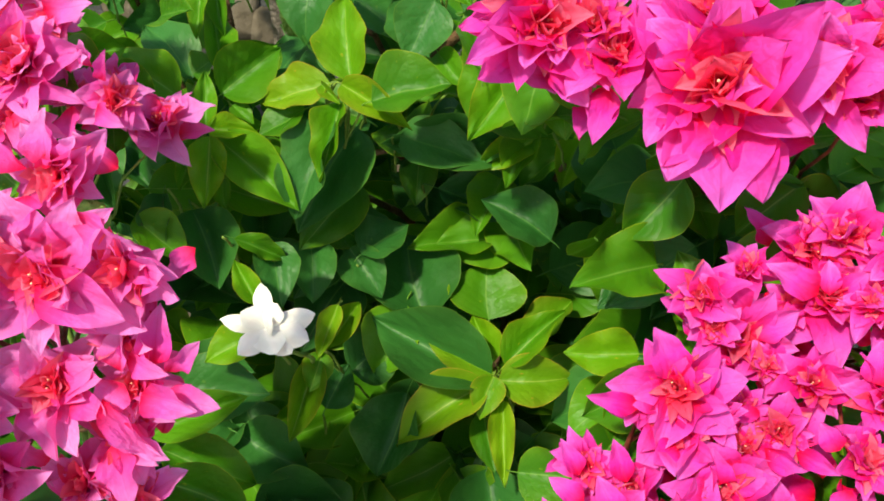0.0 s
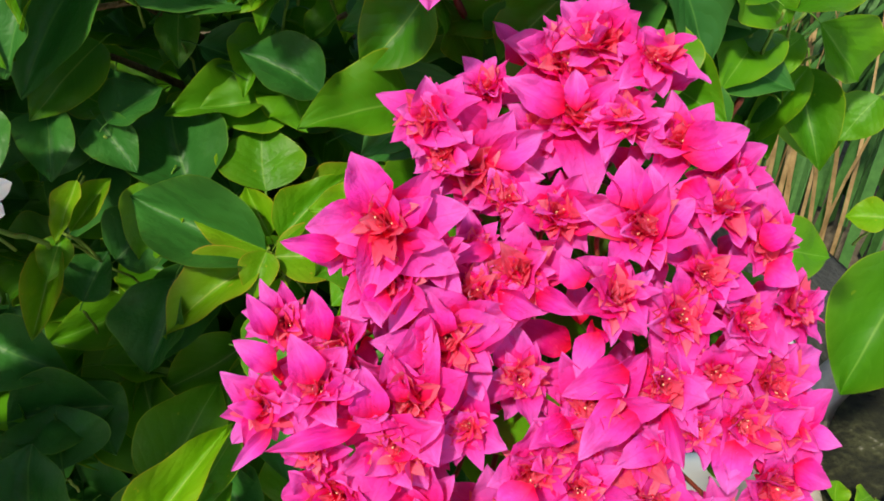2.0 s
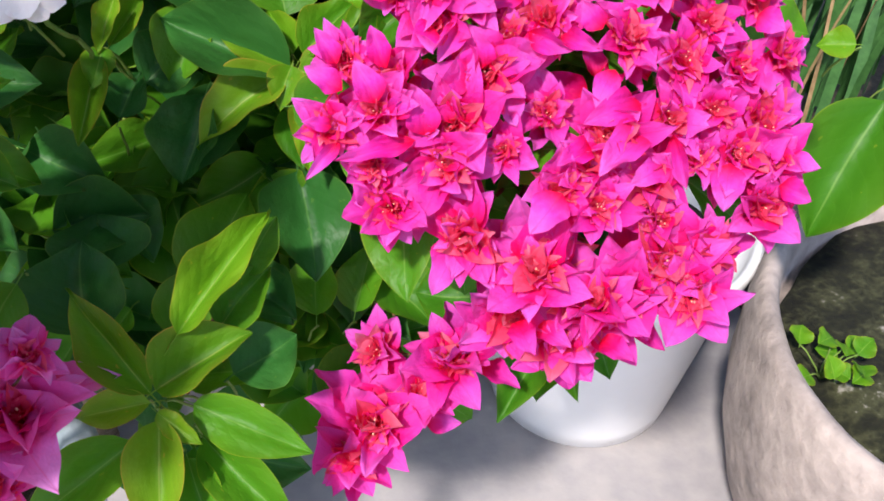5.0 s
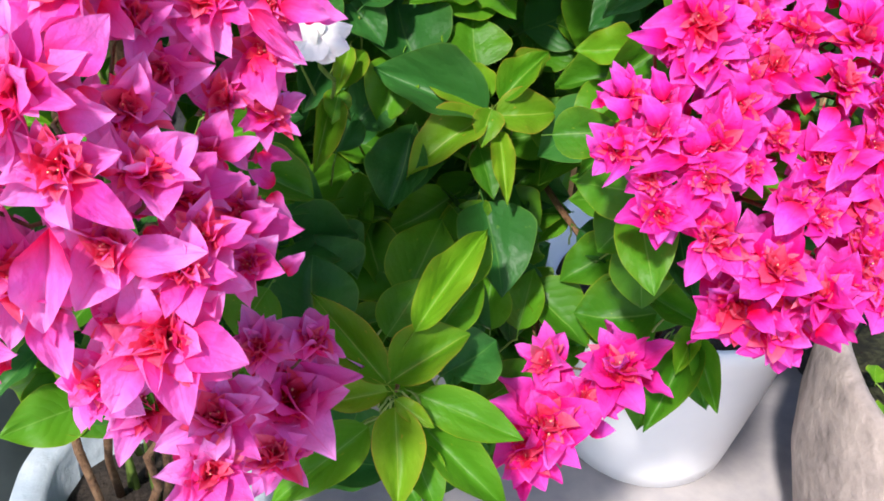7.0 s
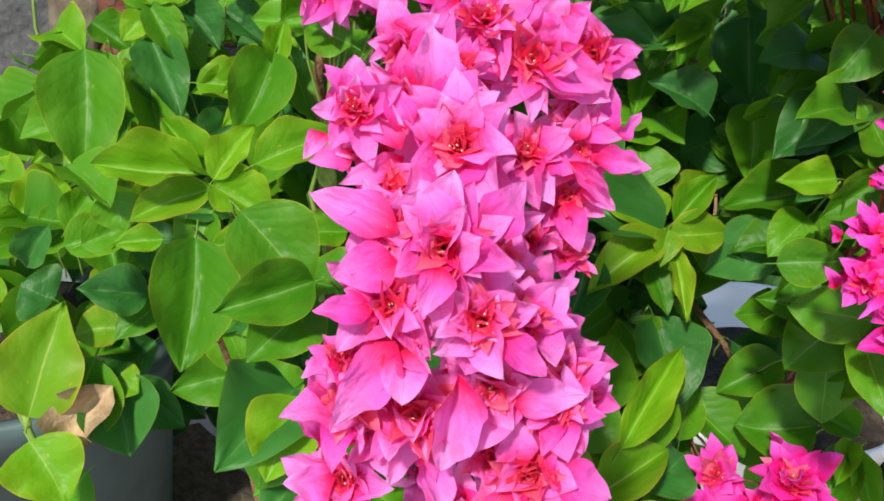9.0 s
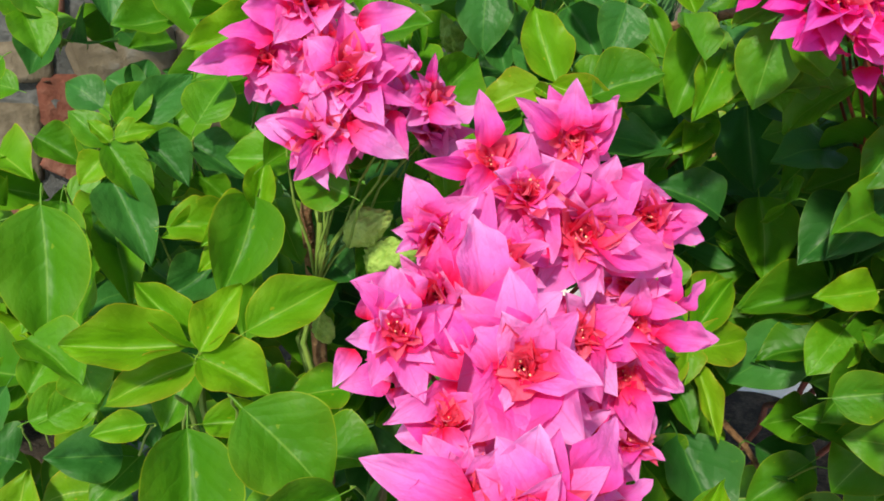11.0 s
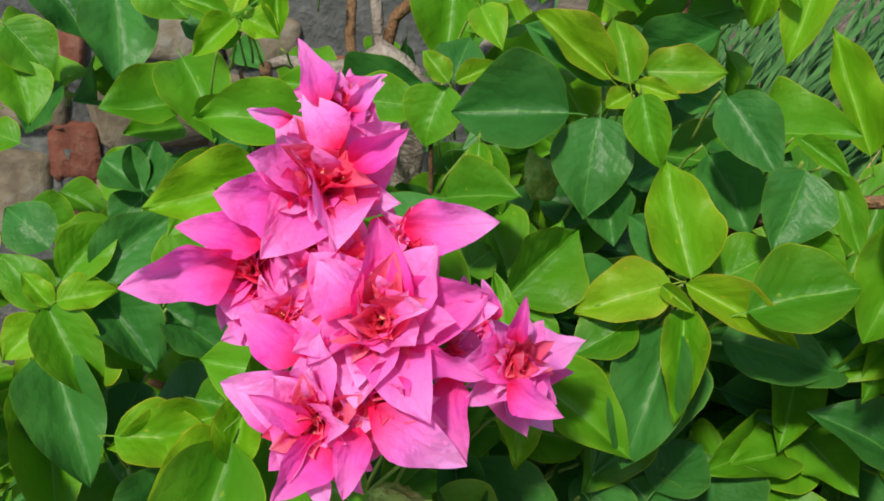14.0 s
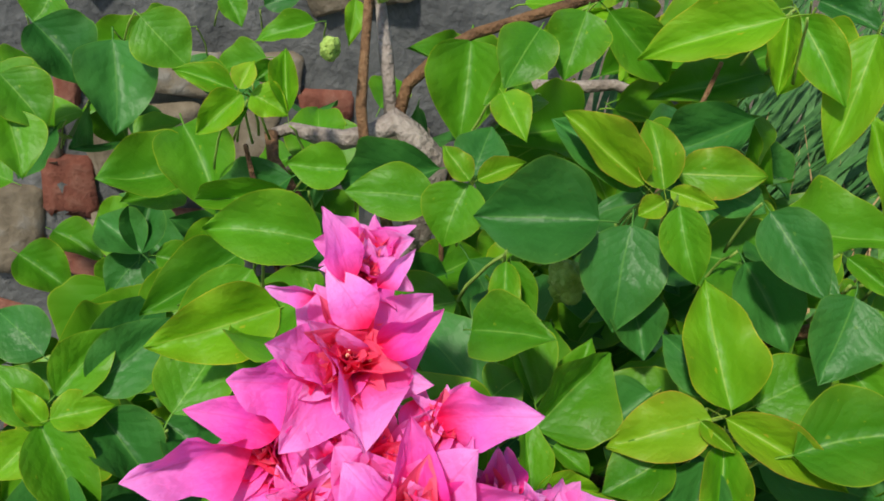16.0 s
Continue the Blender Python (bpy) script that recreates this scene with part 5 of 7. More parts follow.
bract(b, -0.099, 0.161, 0.790, -0.097, 0.163, 0.804, 0.010, -0.454, -0.855, 0.250)
bract(b, -0.158, 0.151, 0.812, -0.144, 0.170, 0.834, 0.016, -0.313, -0.708, 0.634)
bract(b, -0.170, 0.148, 0.810, -0.188, 0.150, 0.819, 0.013, 0.057, -0.687, 0.724)
bract(b, -0.177, 0.132, 0.805, -0.178, 0.144, 0.819, 0.011, -0.325, -0.814, 0.480)
bract(b, -0.155, 0.127, 0.812, -0.142, 0.137, 0.826, 0.016, -0.222, -0.812, 0.539)
bract(b, -0.150, 0.127, 0.813, -0.135, 0.131, 0.821, 0.011, -0.491, -0.739, 0.461)
bract(b, -0.166, 0.116, 0.815, -0.170, 0.125, 0.826, 0.010, 0.011, -0.468, 0.884)
bract(b, -0.121, 0.181, 0.843, -0.133, 0.186, 0.854, 0.008, -0.368, -0.794, 0.484)
bract(b, -0.116, 0.181, 0.843, -0.115, 0.185, 0.859, 0.011, -0.297, -0.676, 0.675)
bract(b, -0.110, 0.179, 0.844, -0.105, 0.179, 0.854, 0.008, -0.530, -0.697, 0.483)
bract(b, -0.108, 0.172, 0.835, -0.090, 0.164, 0.827, 0.009, -0.389, -0.892, 0.228)
bract(b, -0.117, 0.162, 0.820, -0.093, 0.158, 0.810, 0.016, -0.186, -0.778, 0.600)
bract(b, -0.121, 0.177, 0.837, -0.122, 0.168, 0.830, 0.012, -0.309, -0.904, 0.297)
bract(b, -0.097, 0.163, 0.794, -0.085, 0.154, 0.794, 0.008, -0.290, -0.827, 0.481)
bract(b, -0.103, 0.155, 0.785, -0.087, 0.148, 0.770, 0.008, -0.259, -0.719, 0.645)
bract(b, -0.146, 0.181, 0.834, -0.164, 0.181, 0.838, 0.007, 0.089, -0.917, 0.388)
bract(b, -0.141, 0.183, 0.840, -0.143, 0.189, 0.856, 0.009, -0.074, -0.970, 0.233)
bract(b, -0.141, 0.180, 0.834, -0.152, 0.172, 0.826, 0.012, -0.294, -0.933, 0.209)
bract(b, -0.130, 0.163, 0.823, -0.144, 0.158, 0.819, 0.009, -0.352, -0.736, 0.578)
bract(b, -0.179, 0.135, 0.798, -0.193, 0.133, 0.798, 0.010, 0.158, -0.799, 0.580)
bract(b, -0.111, 0.153, 0.786, -0.101, 0.150, 0.783, 0.009, -0.105, -0.587, 0.802)
bract(b, -0.137, 0.180, 0.836, -0.130, 0.172, 0.835, 0.007, -0.150, -0.870, 0.469)
bract(c, -0.179, 0.325, 0.867, -0.184, 0.331, 0.883, 0.009, 0.165, -0.760, 0.629)
bract(c, -0.175, 0.320, 0.859, -0.184, 0.325, 0.871, 0.012, -0.104, -0.893, 0.438)
bract(c, -0.186, 0.315, 0.848, -0.205, 0.318, 0.848, 0.016, -0.199, -0.969, 0.146)
bract(c, -0.160, 0.310, 0.842, -0.138, 0.302, 0.848, 0.014, -0.245, -0.894, 0.375)
bract(c, -0.173, 0.318, 0.856, -0.159, 0.318, 0.865, 0.009, 0.060, -0.929, 0.365)
bract(c, -0.163, 0.316, 0.843, -0.164, 0.305, 0.834, 0.011, -0.011, -0.922, 0.387)
bract(c, -0.199, 0.316, 0.833, -0.228, 0.312, 0.826, 0.015, 0.204, -0.936, 0.285)
bract(c, -0.193, 0.315, 0.836, -0.215, 0.317, 0.840, 0.012, 0.298, -0.847, 0.440)
bract(c, -0.199, 0.312, 0.824, -0.201, 0.305, 0.820, 0.013, -0.029, -0.826, 0.563)
bract(c, -0.171, 0.291, 0.832, -0.181, 0.299, 0.840, 0.014, -0.195, -0.937, 0.289)
bract(c, -0.161, 0.293, 0.833, -0.153, 0.300, 0.844, 0.006, 0.046, -0.906, 0.421)
bract(c, -0.151, 0.294, 0.827, -0.139, 0.290, 0.832, 0.008, -0.307, -0.903, 0.301)
bract(c, -0.164, 0.288, 0.825, -0.142, 0.284, 0.816, 0.008, -0.153, -0.955, 0.253)
bract(c, -0.150, 0.293, 0.811, -0.147, 0.277, 0.797, 0.011, -0.322, -0.821, 0.472)
bract(c, -0.185, 0.287, 0.820, -0.200, 0.297, 0.827, 0.012, -0.218, -0.876, 0.431)
bract(c, -0.137, 0.283, 0.815, -0.126, 0.273, 0.812, 0.009, -0.352, -0.845, 0.403)
bract(c, -0.182, 0.280, 0.809, -0.197, 0.282, 0.815, 0.007, -0.090, -0.925, 0.368)
bract(c, -0.180, 0.278, 0.806, -0.192, 0.270, 0.794, 0.013, 0.237, -0.898, 0.372)
bract(c, -0.170, 0.280, 0.812, -0.147, 0.271, 0.800, 0.014, -0.076, -0.820, 0.568)
bract(c, -0.172, 0.278, 0.808, -0.176, 0.268, 0.795, 0.009, -0.151, -0.930, 0.334)
bract(c, -0.182, 0.286, 0.821, -0.185, 0.293, 0.829, 0.008, 0.092, -0.784, 0.614)
bract(c, -0.154, 0.297, 0.813, -0.168, 0.293, 0.813, 0.009, -0.221, -0.753, 0.619)
bract(c, -0.134, 0.289, 0.823, -0.133, 0.290, 0.835, 0.005, -0.304, -0.753, 0.583)
bract(c, -0.139, 0.292, 0.827, -0.143, 0.295, 0.837, 0.005, -0.137, -0.945, 0.298)
bract(c, -0.184, 0.310, 0.832, -0.189, 0.311, 0.840, 0.005, 0.117, -0.729, 0.675)
bract(c, -0.164, 0.282, 0.819, -0.162, 0.276, 0.814, 0.008, -0.334, -0.899, 0.283)
bract(c, -0.186, 0.325, 0.865, -0.197, 0.325, 0.867, 0.005, -0.164, -0.984, 0.071)
bract(c, -0.173, 0.324, 0.867, -0.165, 0.325, 0.876, 0.005, 0.043, -0.971, 0.236)
bract(a, 0.074, 0.245, 0.842, 0.060, 0.264, 0.859, 0.019, -0.259, -0.858, 0.443)
bract(a, 0.077, 0.238, 0.831, 0.066, 0.233, 0.814, 0.023, -0.270, -0.942, 0.196)
bract(a, 0.096, 0.238, 0.831, 0.099, 0.230, 0.808, 0.017, -0.202, -0.815, 0.543)
bract(a, 0.033, 0.262, 0.844, 0.041, 0.250, 0.833, 0.016, -0.215, -0.964, 0.158)
bract(a, 0.019, 0.264, 0.847, 0.003, 0.258, 0.839, 0.015, 0.021, -0.964, 0.264)
bract(a, 0.048, 0.253, 0.838, 0.042, 0.241, 0.824, 0.011, -0.038, -0.984, 0.174)
bract(a, 0.122, 0.248, 0.839, 0.132, 0.237, 0.824, 0.011, -0.573, -0.673, 0.468)
bract(a, 0.112, 0.247, 0.841, 0.113, 0.238, 0.829, 0.011, -0.190, -0.871, 0.452)
bract(a, 0.014, 0.271, 0.854, -0.004, 0.273, 0.852, 0.011, 0.184, -0.946, 0.268)
bract(a, 0.092, 0.255, 0.857, 0.093, 0.260, 0.870, 0.016, -0.314, -0.927, 0.207)
bract(a, 0.106, 0.250, 0.848, 0.108, 0.257, 0.863, 0.012, -0.065, -0.943, 0.326)
bract(a, 0.075, 0.243, 0.839, 0.059, 0.242, 0.831, 0.016, -0.380, -0.854, 0.356)
bract(a, 0.090, 0.242, 0.840, 0.105, 0.241, 0.838, 0.015, -0.375, -0.917, 0.136)
bract(a, 0.086, 0.249, 0.850, 0.078, 0.255, 0.861, 0.012, -0.245, -0.968, 0.059)
bract(b, -0.087, 0.158, 0.783, -0.071, 0.156, 0.781, 0.010, 0.303, -0.671, 0.677)
bract(b, -0.094, 0.165, 0.822, -0.080, 0.165, 0.819, 0.008, 0.461, -0.678, 0.572)
bract(b, -0.090, 0.163, 0.791, -0.087, 0.168, 0.809, 0.010, 0.138, -0.933, 0.331)
bract(b, -0.086, 0.161, 0.790, -0.076, 0.162, 0.800, 0.007, 0.446, -0.854, 0.269)
bract(b, -0.099, 0.156, 0.769, -0.094, 0.150, 0.756, 0.012, 0.451, -0.630, 0.632)
bract(b, -0.098, 0.159, 0.787, -0.105, 0.152, 0.781, 0.011, 0.118, -0.860, 0.496)
floret(a, 0.068, 0.188, 0.763, -0.306, -0.680, 0.666, 0.014)
floret(a, 0.096, 0.221, 0.757, -0.134, -0.695, 0.706, 0.014)
floret(a, 0.084, 0.227, 0.772, -0.431, -0.518, 0.739, 0.012)
floret(a, 0.103, 0.240, 0.774, -0.281, -0.399, 0.873, 0.009)
floret(a, 0.127, 0.248, 0.778, 0.073, -0.542, 0.837, 0.015)
floret(a, 0.130, 0.231, 0.768, -0.197, -0.485, 0.852, 0.016)
floret(a, 0.150, 0.228, 0.788, -0.031, -0.505, 0.862, 0.011)
floret(a, 0.142, 0.220, 0.773, -0.241, -0.518, 0.821, 0.010)
floret(a, 0.157, 0.215, 0.768, -0.080, -0.673, 0.735, 0.012)
floret(a, 0.141, 0.194, 0.752, -0.055, -0.556, 0.830, 0.015)
floret(a, 0.119, 0.203, 0.752, -0.009, -0.580, 0.814, 0.012)
floret(a, 0.105, 0.211, 0.753, -0.006, -0.587, 0.810, 0.009)
floret(a, 0.058, 0.192, 0.754, -0.060, -0.836, 0.545, 0.009)
floret(a, 0.069, 0.185, 0.746, -0.353, -0.565, 0.746, 0.013)
floret(a, 0.093, 0.196, 0.747, -0.102, -0.723, 0.684, 0.008)
floret(a, 0.106, 0.191, 0.742, -0.162, -0.703, 0.693, 0.012)
floret(a, 0.093, 0.185, 0.739, -0.132, -0.571, 0.810, 0.010)
floret(a, 0.131, 0.180, 0.739, 0.099, -0.534, 0.840, 0.012)
floret(a, 0.151, 0.179, 0.731, 0.044, -0.719, 0.694, 0.012)
floret(a, 0.172, 0.181, 0.726, 0.258, -0.593, 0.762, 0.012)
floret(a, 0.159, 0.186, 0.741, 0.073, -0.698, 0.712, 0.010)
floret(a, 0.180, 0.196, 0.745, 0.085, -0.829, 0.553, 0.012)
floret(a, 0.187, 0.182, 0.729, 0.303, -0.675, 0.673, 0.010)
floret(a, 0.033, 0.163, 0.724, -0.133, -0.831, 0.540, 0.010)
floret(a, 0.048, 0.163, 0.728, -0.296, -0.580, 0.759, 0.012)
floret(a, 0.055, 0.173, 0.734, -0.447, -0.726, 0.522, 0.011)
floret(a, 0.084, 0.175, 0.732, -0.076, -0.689, 0.721, 0.014)
floret(a, 0.104, 0.171, 0.719, 0.053, -0.655, 0.754, 0.011)
floret(a, 0.069, 0.154, 0.714, -0.235, -0.787, 0.571, 0.013)
floret(a, 0.051, 0.150, 0.701, -0.379, -0.780, 0.498, 0.012)
floret(a, 0.046, 0.155, 0.714, -0.188, -0.881, 0.434, 0.008)
floret(a, 0.117, 0.157, 0.707, 0.040, -0.723, 0.690, 0.011)
floret(a, 0.105, 0.152, 0.701, 0.030, -0.814, 0.580, 0.012)
floret(a, 0.118, 0.147, 0.698, -0.094, -0.749, 0.656, 0.011)
floret(a, 0.146, 0.168, 0.715, -0.003, -0.648, 0.762, 0.013)
floret(a, 0.178, 0.168, 0.712, 0.048, -0.728, 0.684, 0.014)
floret(a, 0.168, 0.160, 0.706, -0.076, -0.716, 0.693, 0.013)
floret(a, 0.177, 0.150, 0.691, 0.060, -0.900, 0.431, 0.013)
floret(a, 0.161, 0.168, 0.719, -0.038, -0.847, 0.530, 0.009)
floret(a, 0.141, 0.149, 0.688, 0.014, -0.887, 0.462, 0.011)
floret(a, 0.159, 0.144, 0.679, 0.059, -0.792, 0.608, 0.013)
floret(a, 0.088, 0.158, 0.715, -0.222, -0.661, 0.717, 0.008)
floret(a, 0.060, 0.160, 0.722, -0.332, -0.744, 0.580, 0.009)
floret(a, 0.039, 0.178, 0.739, -0.049, -0.777, 0.628, 0.009)
floret(a, 0.154, 0.158, 0.707, 0.026, -0.832, 0.554, 0.008)
floret(a, 0.117, 0.231, 0.763, -0.166, -0.612, 0.773, 0.009)
floret(a, 0.081, 0.185, 0.752, -0.227, -0.658, 0.718, 0.008)
floret(a, 0.087, 0.217, 0.765, -0.335, -0.544, 0.769, 0.009)
floret(a, 0.072, 0.163, 0.722, -0.344, -0.753, 0.561, 0.016)
floret(a, 0.125, 0.166, 0.713, -0.259, -0.845, 0.468, 0.016)
floret(a, 0.074, 0.145, 0.692, -0.226, -0.905, 0.361, 0.016)
floret(a, 0.103, 0.158, 0.666, -0.357, -0.832, 0.426, 0.021)
floret(a, 0.093, 0.150, 0.652, -0.125, -0.956, 0.267, 0.019)
floret(a, 0.110, 0.141, 0.646, -0.200, -0.900, 0.386, 0.017)
floret(a, 0.113, 0.143, 0.662, -0.284, -0.896, 0.342, 0.015)
floret(a, 0.144, 0.142, 0.675, -0.266, -0.766, 0.586, 0.019)
floret(a, 0.128, 0.137, 0.669, -0.268, -0.844, 0.465, 0.014)
floret(a, 0.139, 0.158, 0.699, -0.088, -0.848, 0.523, 0.014)
floret(a, 0.152, 0.133, 0.667, -0.239, -0.853, 0.464, 0.014)
floret(b, -0.158, 0.081, 0.797, -0.255, -0.822, 0.509, 0.015)
floret(b, -0.149, 0.118, 0.809, -0.369, -0.749, 0.550, 0.017)
floret(b, -0.117, 0.160, 0.786, -0.127, -0.800, 0.587, 0.014)
floret(b, -0.173, 0.078, 0.781, -0.038, -0.848, 0.529, 0.013)
floret(b, -0.148, 0.072, 0.779, -0.241, -0.865, 0.439, 0.013)
floret(b, -0.142, 0.078, 0.750, -0.156, -0.845, 0.512, 0.014)
floret(b, -0.185, 0.081, 0.713, -0.206, -0.706, 0.678, 0.014)
floret(b, -0.129, 0.071, 0.723, -0.313, -0.837, 0.449, 0.017)
floret(b, -0.172, 0.140, 0.799, -0.138, -0.868, 0.477, 0.011)
floret(b, -0.116, 0.169, 0.817, -0.291, -0.890, 0.352, 0.017)
floret(b, -0.172, 0.088, 0.801, -0.174, -0.886, 0.429, 0.010)
floret(b, -0.096, 0.165, 0.782, -0.075, -0.842, 0.534, 0.011)
floret(b, -0.112, 0.155, 0.753, -0.369, -0.728, 0.578, 0.011)
floret(b, -0.107, 0.121, 0.729, -0.191, -0.815, 0.547, 0.013)
floret(b, -0.106, 0.100, 0.725, -0.260, -0.805, 0.533, 0.010)
floret(b, -0.170, 0.072, 0.768, -0.314, -0.671, 0.671, 0.011)
floret(b, -0.150, 0.070, 0.706, -0.182, -0.739, 0.649, 0.011)
floret(b, -0.174, 0.083, 0.732, -0.281, -0.855, 0.435, 0.011)
floret(b, -0.118, 0.134, 0.744, -0.205, -0.889, 0.409, 0.011)
floret(b, -0.141, 0.075, 0.725, -0.174, -0.755, 0.632, 0.011)
floret(b, -0.162, 0.089, 0.733, -0.091, -0.758, 0.646, 0.013)
floret(b, -0.160, 0.169, 0.821, -0.146, -0.944, 0.296, 0.012)
floret(b, -0.130, 0.144, 0.769, -0.399, -0.813, 0.424, 0.012)
floret(b, -0.094, 0.170, 0.819, -0.381, -0.866, 0.324, 0.012)
floret(b, -0.114, 0.187, 0.839, -0.218, -0.889, 0.402, 0.013)
floret(b, -0.139, 0.188, 0.832, -0.304, -0.771, 0.559, 0.011)
floret(b, -0.161, 0.159, 0.807, -0.375, -0.802, 0.464, 0.012)
floret(b, -0.098, 0.169, 0.798, -0.396, -0.855, 0.335, 0.009)
floret(b, -0.134, 0.164, 0.813, -0.221, -0.852, 0.475, 0.007)
floret(c, -0.179, 0.323, 0.847, 0.080, -0.600, 0.796, 0.017)
floret(c, -0.175, 0.333, 0.865, 0.170, -0.532, 0.829, 0.007)
floret(c, -0.196, 0.321, 0.824, -0.391, -0.592, 0.705, 0.014)
floret(c, -0.166, 0.295, 0.825, -0.141, -0.812, 0.567, 0.017)
floret(c, -0.181, 0.287, 0.804, -0.272, -0.925, 0.264, 0.016)
floret(c, -0.134, 0.295, 0.813, 0.402, -0.845, 0.352, 0.011)
floret(c, -0.159, 0.312, 0.836, 0.167, -0.628, 0.760, 0.009)
floret(c, -0.181, 0.318, 0.833, -0.165, -0.652, 0.740, 0.009)
floret(b, -0.099, 0.162, 0.766, -0.170, -0.778, 0.605, 0.011)
floret(c, -0.189, 0.310, 0.818, -0.134, -0.799, 0.586, 0.010)
floret(c, -0.173, 0.307, 0.832, 0.050, -0.757, 0.651, 0.011)
floret(c, -0.166, 0.287, 0.810, 0.042, -0.970, 0.238, 0.011)
bract(a, 0.030, 0.263, 0.847, 0.041, 0.255, 0.831, 0.016, 0.050, -0.864, 0.500)
bract(a, 0.015, 0.264, 0.847, 0.004, 0.260, 0.839, 0.010, -0.205, -0.785, 0.584)
bract(a, 0.047, 0.255, 0.839, 0.043, 0.246, 0.823, 0.012, -0.388, -0.768, 0.510)
bract(a, 0.091, 0.238, 0.835, 0.097, 0.225, 0.811, 0.018, -0.195, -0.884, 0.425)
bract(a, 0.075, 0.238, 0.835, 0.065, 0.229, 0.817, 0.020, -0.525, -0.619, 0.584)
bract(a, 0.070, 0.242, 0.839, 0.058, 0.235, 0.826, 0.016, -0.397, -0.659, 0.638)
bract(a, 0.128, 0.253, 0.834, 0.136, 0.245, 0.821, 0.012, -0.128, -0.893, 0.431)
bract(a, 0.013, 0.270, 0.857, -0.003, 0.270, 0.853, 0.012, -0.132, -0.765, 0.630)
bract(a, 0.073, 0.248, 0.850, 0.058, 0.258, 0.861, 0.017, -0.288, -0.878, 0.381)
bract(a, 0.091, 0.249, 0.852, 0.093, 0.262, 0.869, 0.018, -0.433, -0.684, 0.587)
bract(a, 0.014, 0.305, 0.871, -0.008, 0.311, 0.869, 0.015, -0.233, -0.689, 0.686)
bract(a, 0.027, 0.296, 0.858, 0.026, 0.293, 0.850, 0.008, -0.662, -0.678, 0.318)
bract(a, 0.016, 0.266, 0.847, -0.001, 0.269, 0.842, 0.015, -0.317, -0.587, 0.745)
bract(d, 0.067, 0.242, 0.502, 0.076, 0.238, 0.497, 0.029, 0.148, -0.603, 0.784)
bract(d, 0.089, 0.248, 0.528, 0.084, 0.261, 0.540, 0.013, -0.064, -0.698, 0.713)
floret(a, 0.166, 0.197, 0.755, -0.126, -0.383, 0.915, 0.012)
floret(a, 0.171, 0.209, 0.760, -0.477, -0.781, 0.404, 0.010)
floret(a, 0.096, 0.132, 0.683, -0.241, -0.317, 0.917, 0.015)
floret(a, 0.117, 0.127, 0.671, -0.325, -0.209, 0.922, 0.014)
floret(a, 0.182, 0.157, 0.705, -0.094, -0.583, 0.807, 0.011)
floret(a, 0.024, 0.270, 0.853, 0.132, -0.818, 0.560, 0.021)
floret(a, 0.050, 0.261, 0.845, -0.401, -0.453, 0.797, 0.017)
floret(a, 0.084, 0.247, 0.843, -0.466, -0.701, 0.540, 0.028)
floret(a, 0.083, 0.263, 0.861, -0.403, -0.606, 0.686, 0.017)
floret(a, 0.116, 0.253, 0.847, -0.155, -0.727, 0.669, 0.019)
floret(a, 0.133, 0.262, 0.852, 0.055, -0.656, 0.753, 0.017)
floret(a, 0.135, 0.255, 0.835, -0.140, -0.587, 0.797, 0.013)
floret(a, 0.044, 0.268, 0.854, -0.278, -0.697, 0.661, 0.014)
floret(a, 0.139, 0.247, 0.785, -0.334, -0.540, 0.773, 0.014)
floret(a, 0.123, 0.140, 0.650, -0.469, -0.492, 0.733, 0.013)
floret(a, 0.019, 0.325, 0.885, -0.658, -0.484, 0.577, 0.015)
floret(a, 0.023, 0.305, 0.870, -0.580, -0.548, 0.603, 0.016)
floret(a, 0.031, 0.298, 0.862, -0.429, -0.658, 0.618, 0.011)
floret(a, 0.051, 0.315, 0.880, -0.495, -0.725, 0.479, 0.017)
floret(a, 0.063, 0.305, 0.867, -0.485, -0.439, 0.756, 0.015)
floret(a, 0.047, 0.332, 0.887, -0.533, -0.437, 0.724, 0.015)
floret(a, 0.042, 0.279, 0.853, -0.707, -0.482, 0.518, 0.012)
floret(b, -0.098, 0.181, 0.578, 0.096, -0.369, 0.924, 0.025)
floret(b, -0.109, 0.176, 0.619, -0.081, -0.649, 0.756, 0.013)
floret(b, -0.086, 0.180, 0.615, 0.292, -0.257, 0.921, 0.013)
floret(b, -0.106, 0.158, 0.568, 0.203, -0.514, 0.833, 0.018)
floret(b, -0.124, 0.117, 0.637, 0.026, -0.429, 0.903, 0.017)
floret(b, -0.128, 0.100, 0.628, 0.387, -0.592, 0.707, 0.015)
floret(b, -0.165, 0.074, 0.743, -0.190, -0.625, 0.757, 0.014)
floret(b, -0.179, 0.127, 0.817, -0.063, -0.664, 0.745, 0.012)
floret(b, -0.100, 0.154, 0.745, 0.253, -0.506, 0.824, 0.011)
floret(b, -0.185, 0.077, 0.745, 0.226, -0.322, 0.920, 0.013)
floret(b, -0.122, 0.073, 0.744, -0.153, -0.623, 0.767, 0.010)
floret(b, -0.186, 0.077, 0.763, 0.032, -0.521, 0.853, 0.009)
floret(b, -0.138, 0.146, 0.787, 0.344, -0.735, 0.584, 0.013)
floret(b, -0.132, 0.089, 0.765, 0.049, -0.475, 0.878, 0.013)
floret(b, -0.126, 0.104, 0.747, 0.274, -0.372, 0.887, 0.014)
floret(b, -0.118, 0.085, 0.744, -0.032, -0.520, 0.853, 0.011)
floret(b, -0.138, 0.108, 0.775, 0.330, -0.660, 0.675, 0.012)
floret(b, -0.133, 0.171, 0.829, 0.077, -0.776, 0.626, 0.013)
floret(b, -0.144, 0.151, 0.817, -0.313, -0.514, 0.799, 0.012)
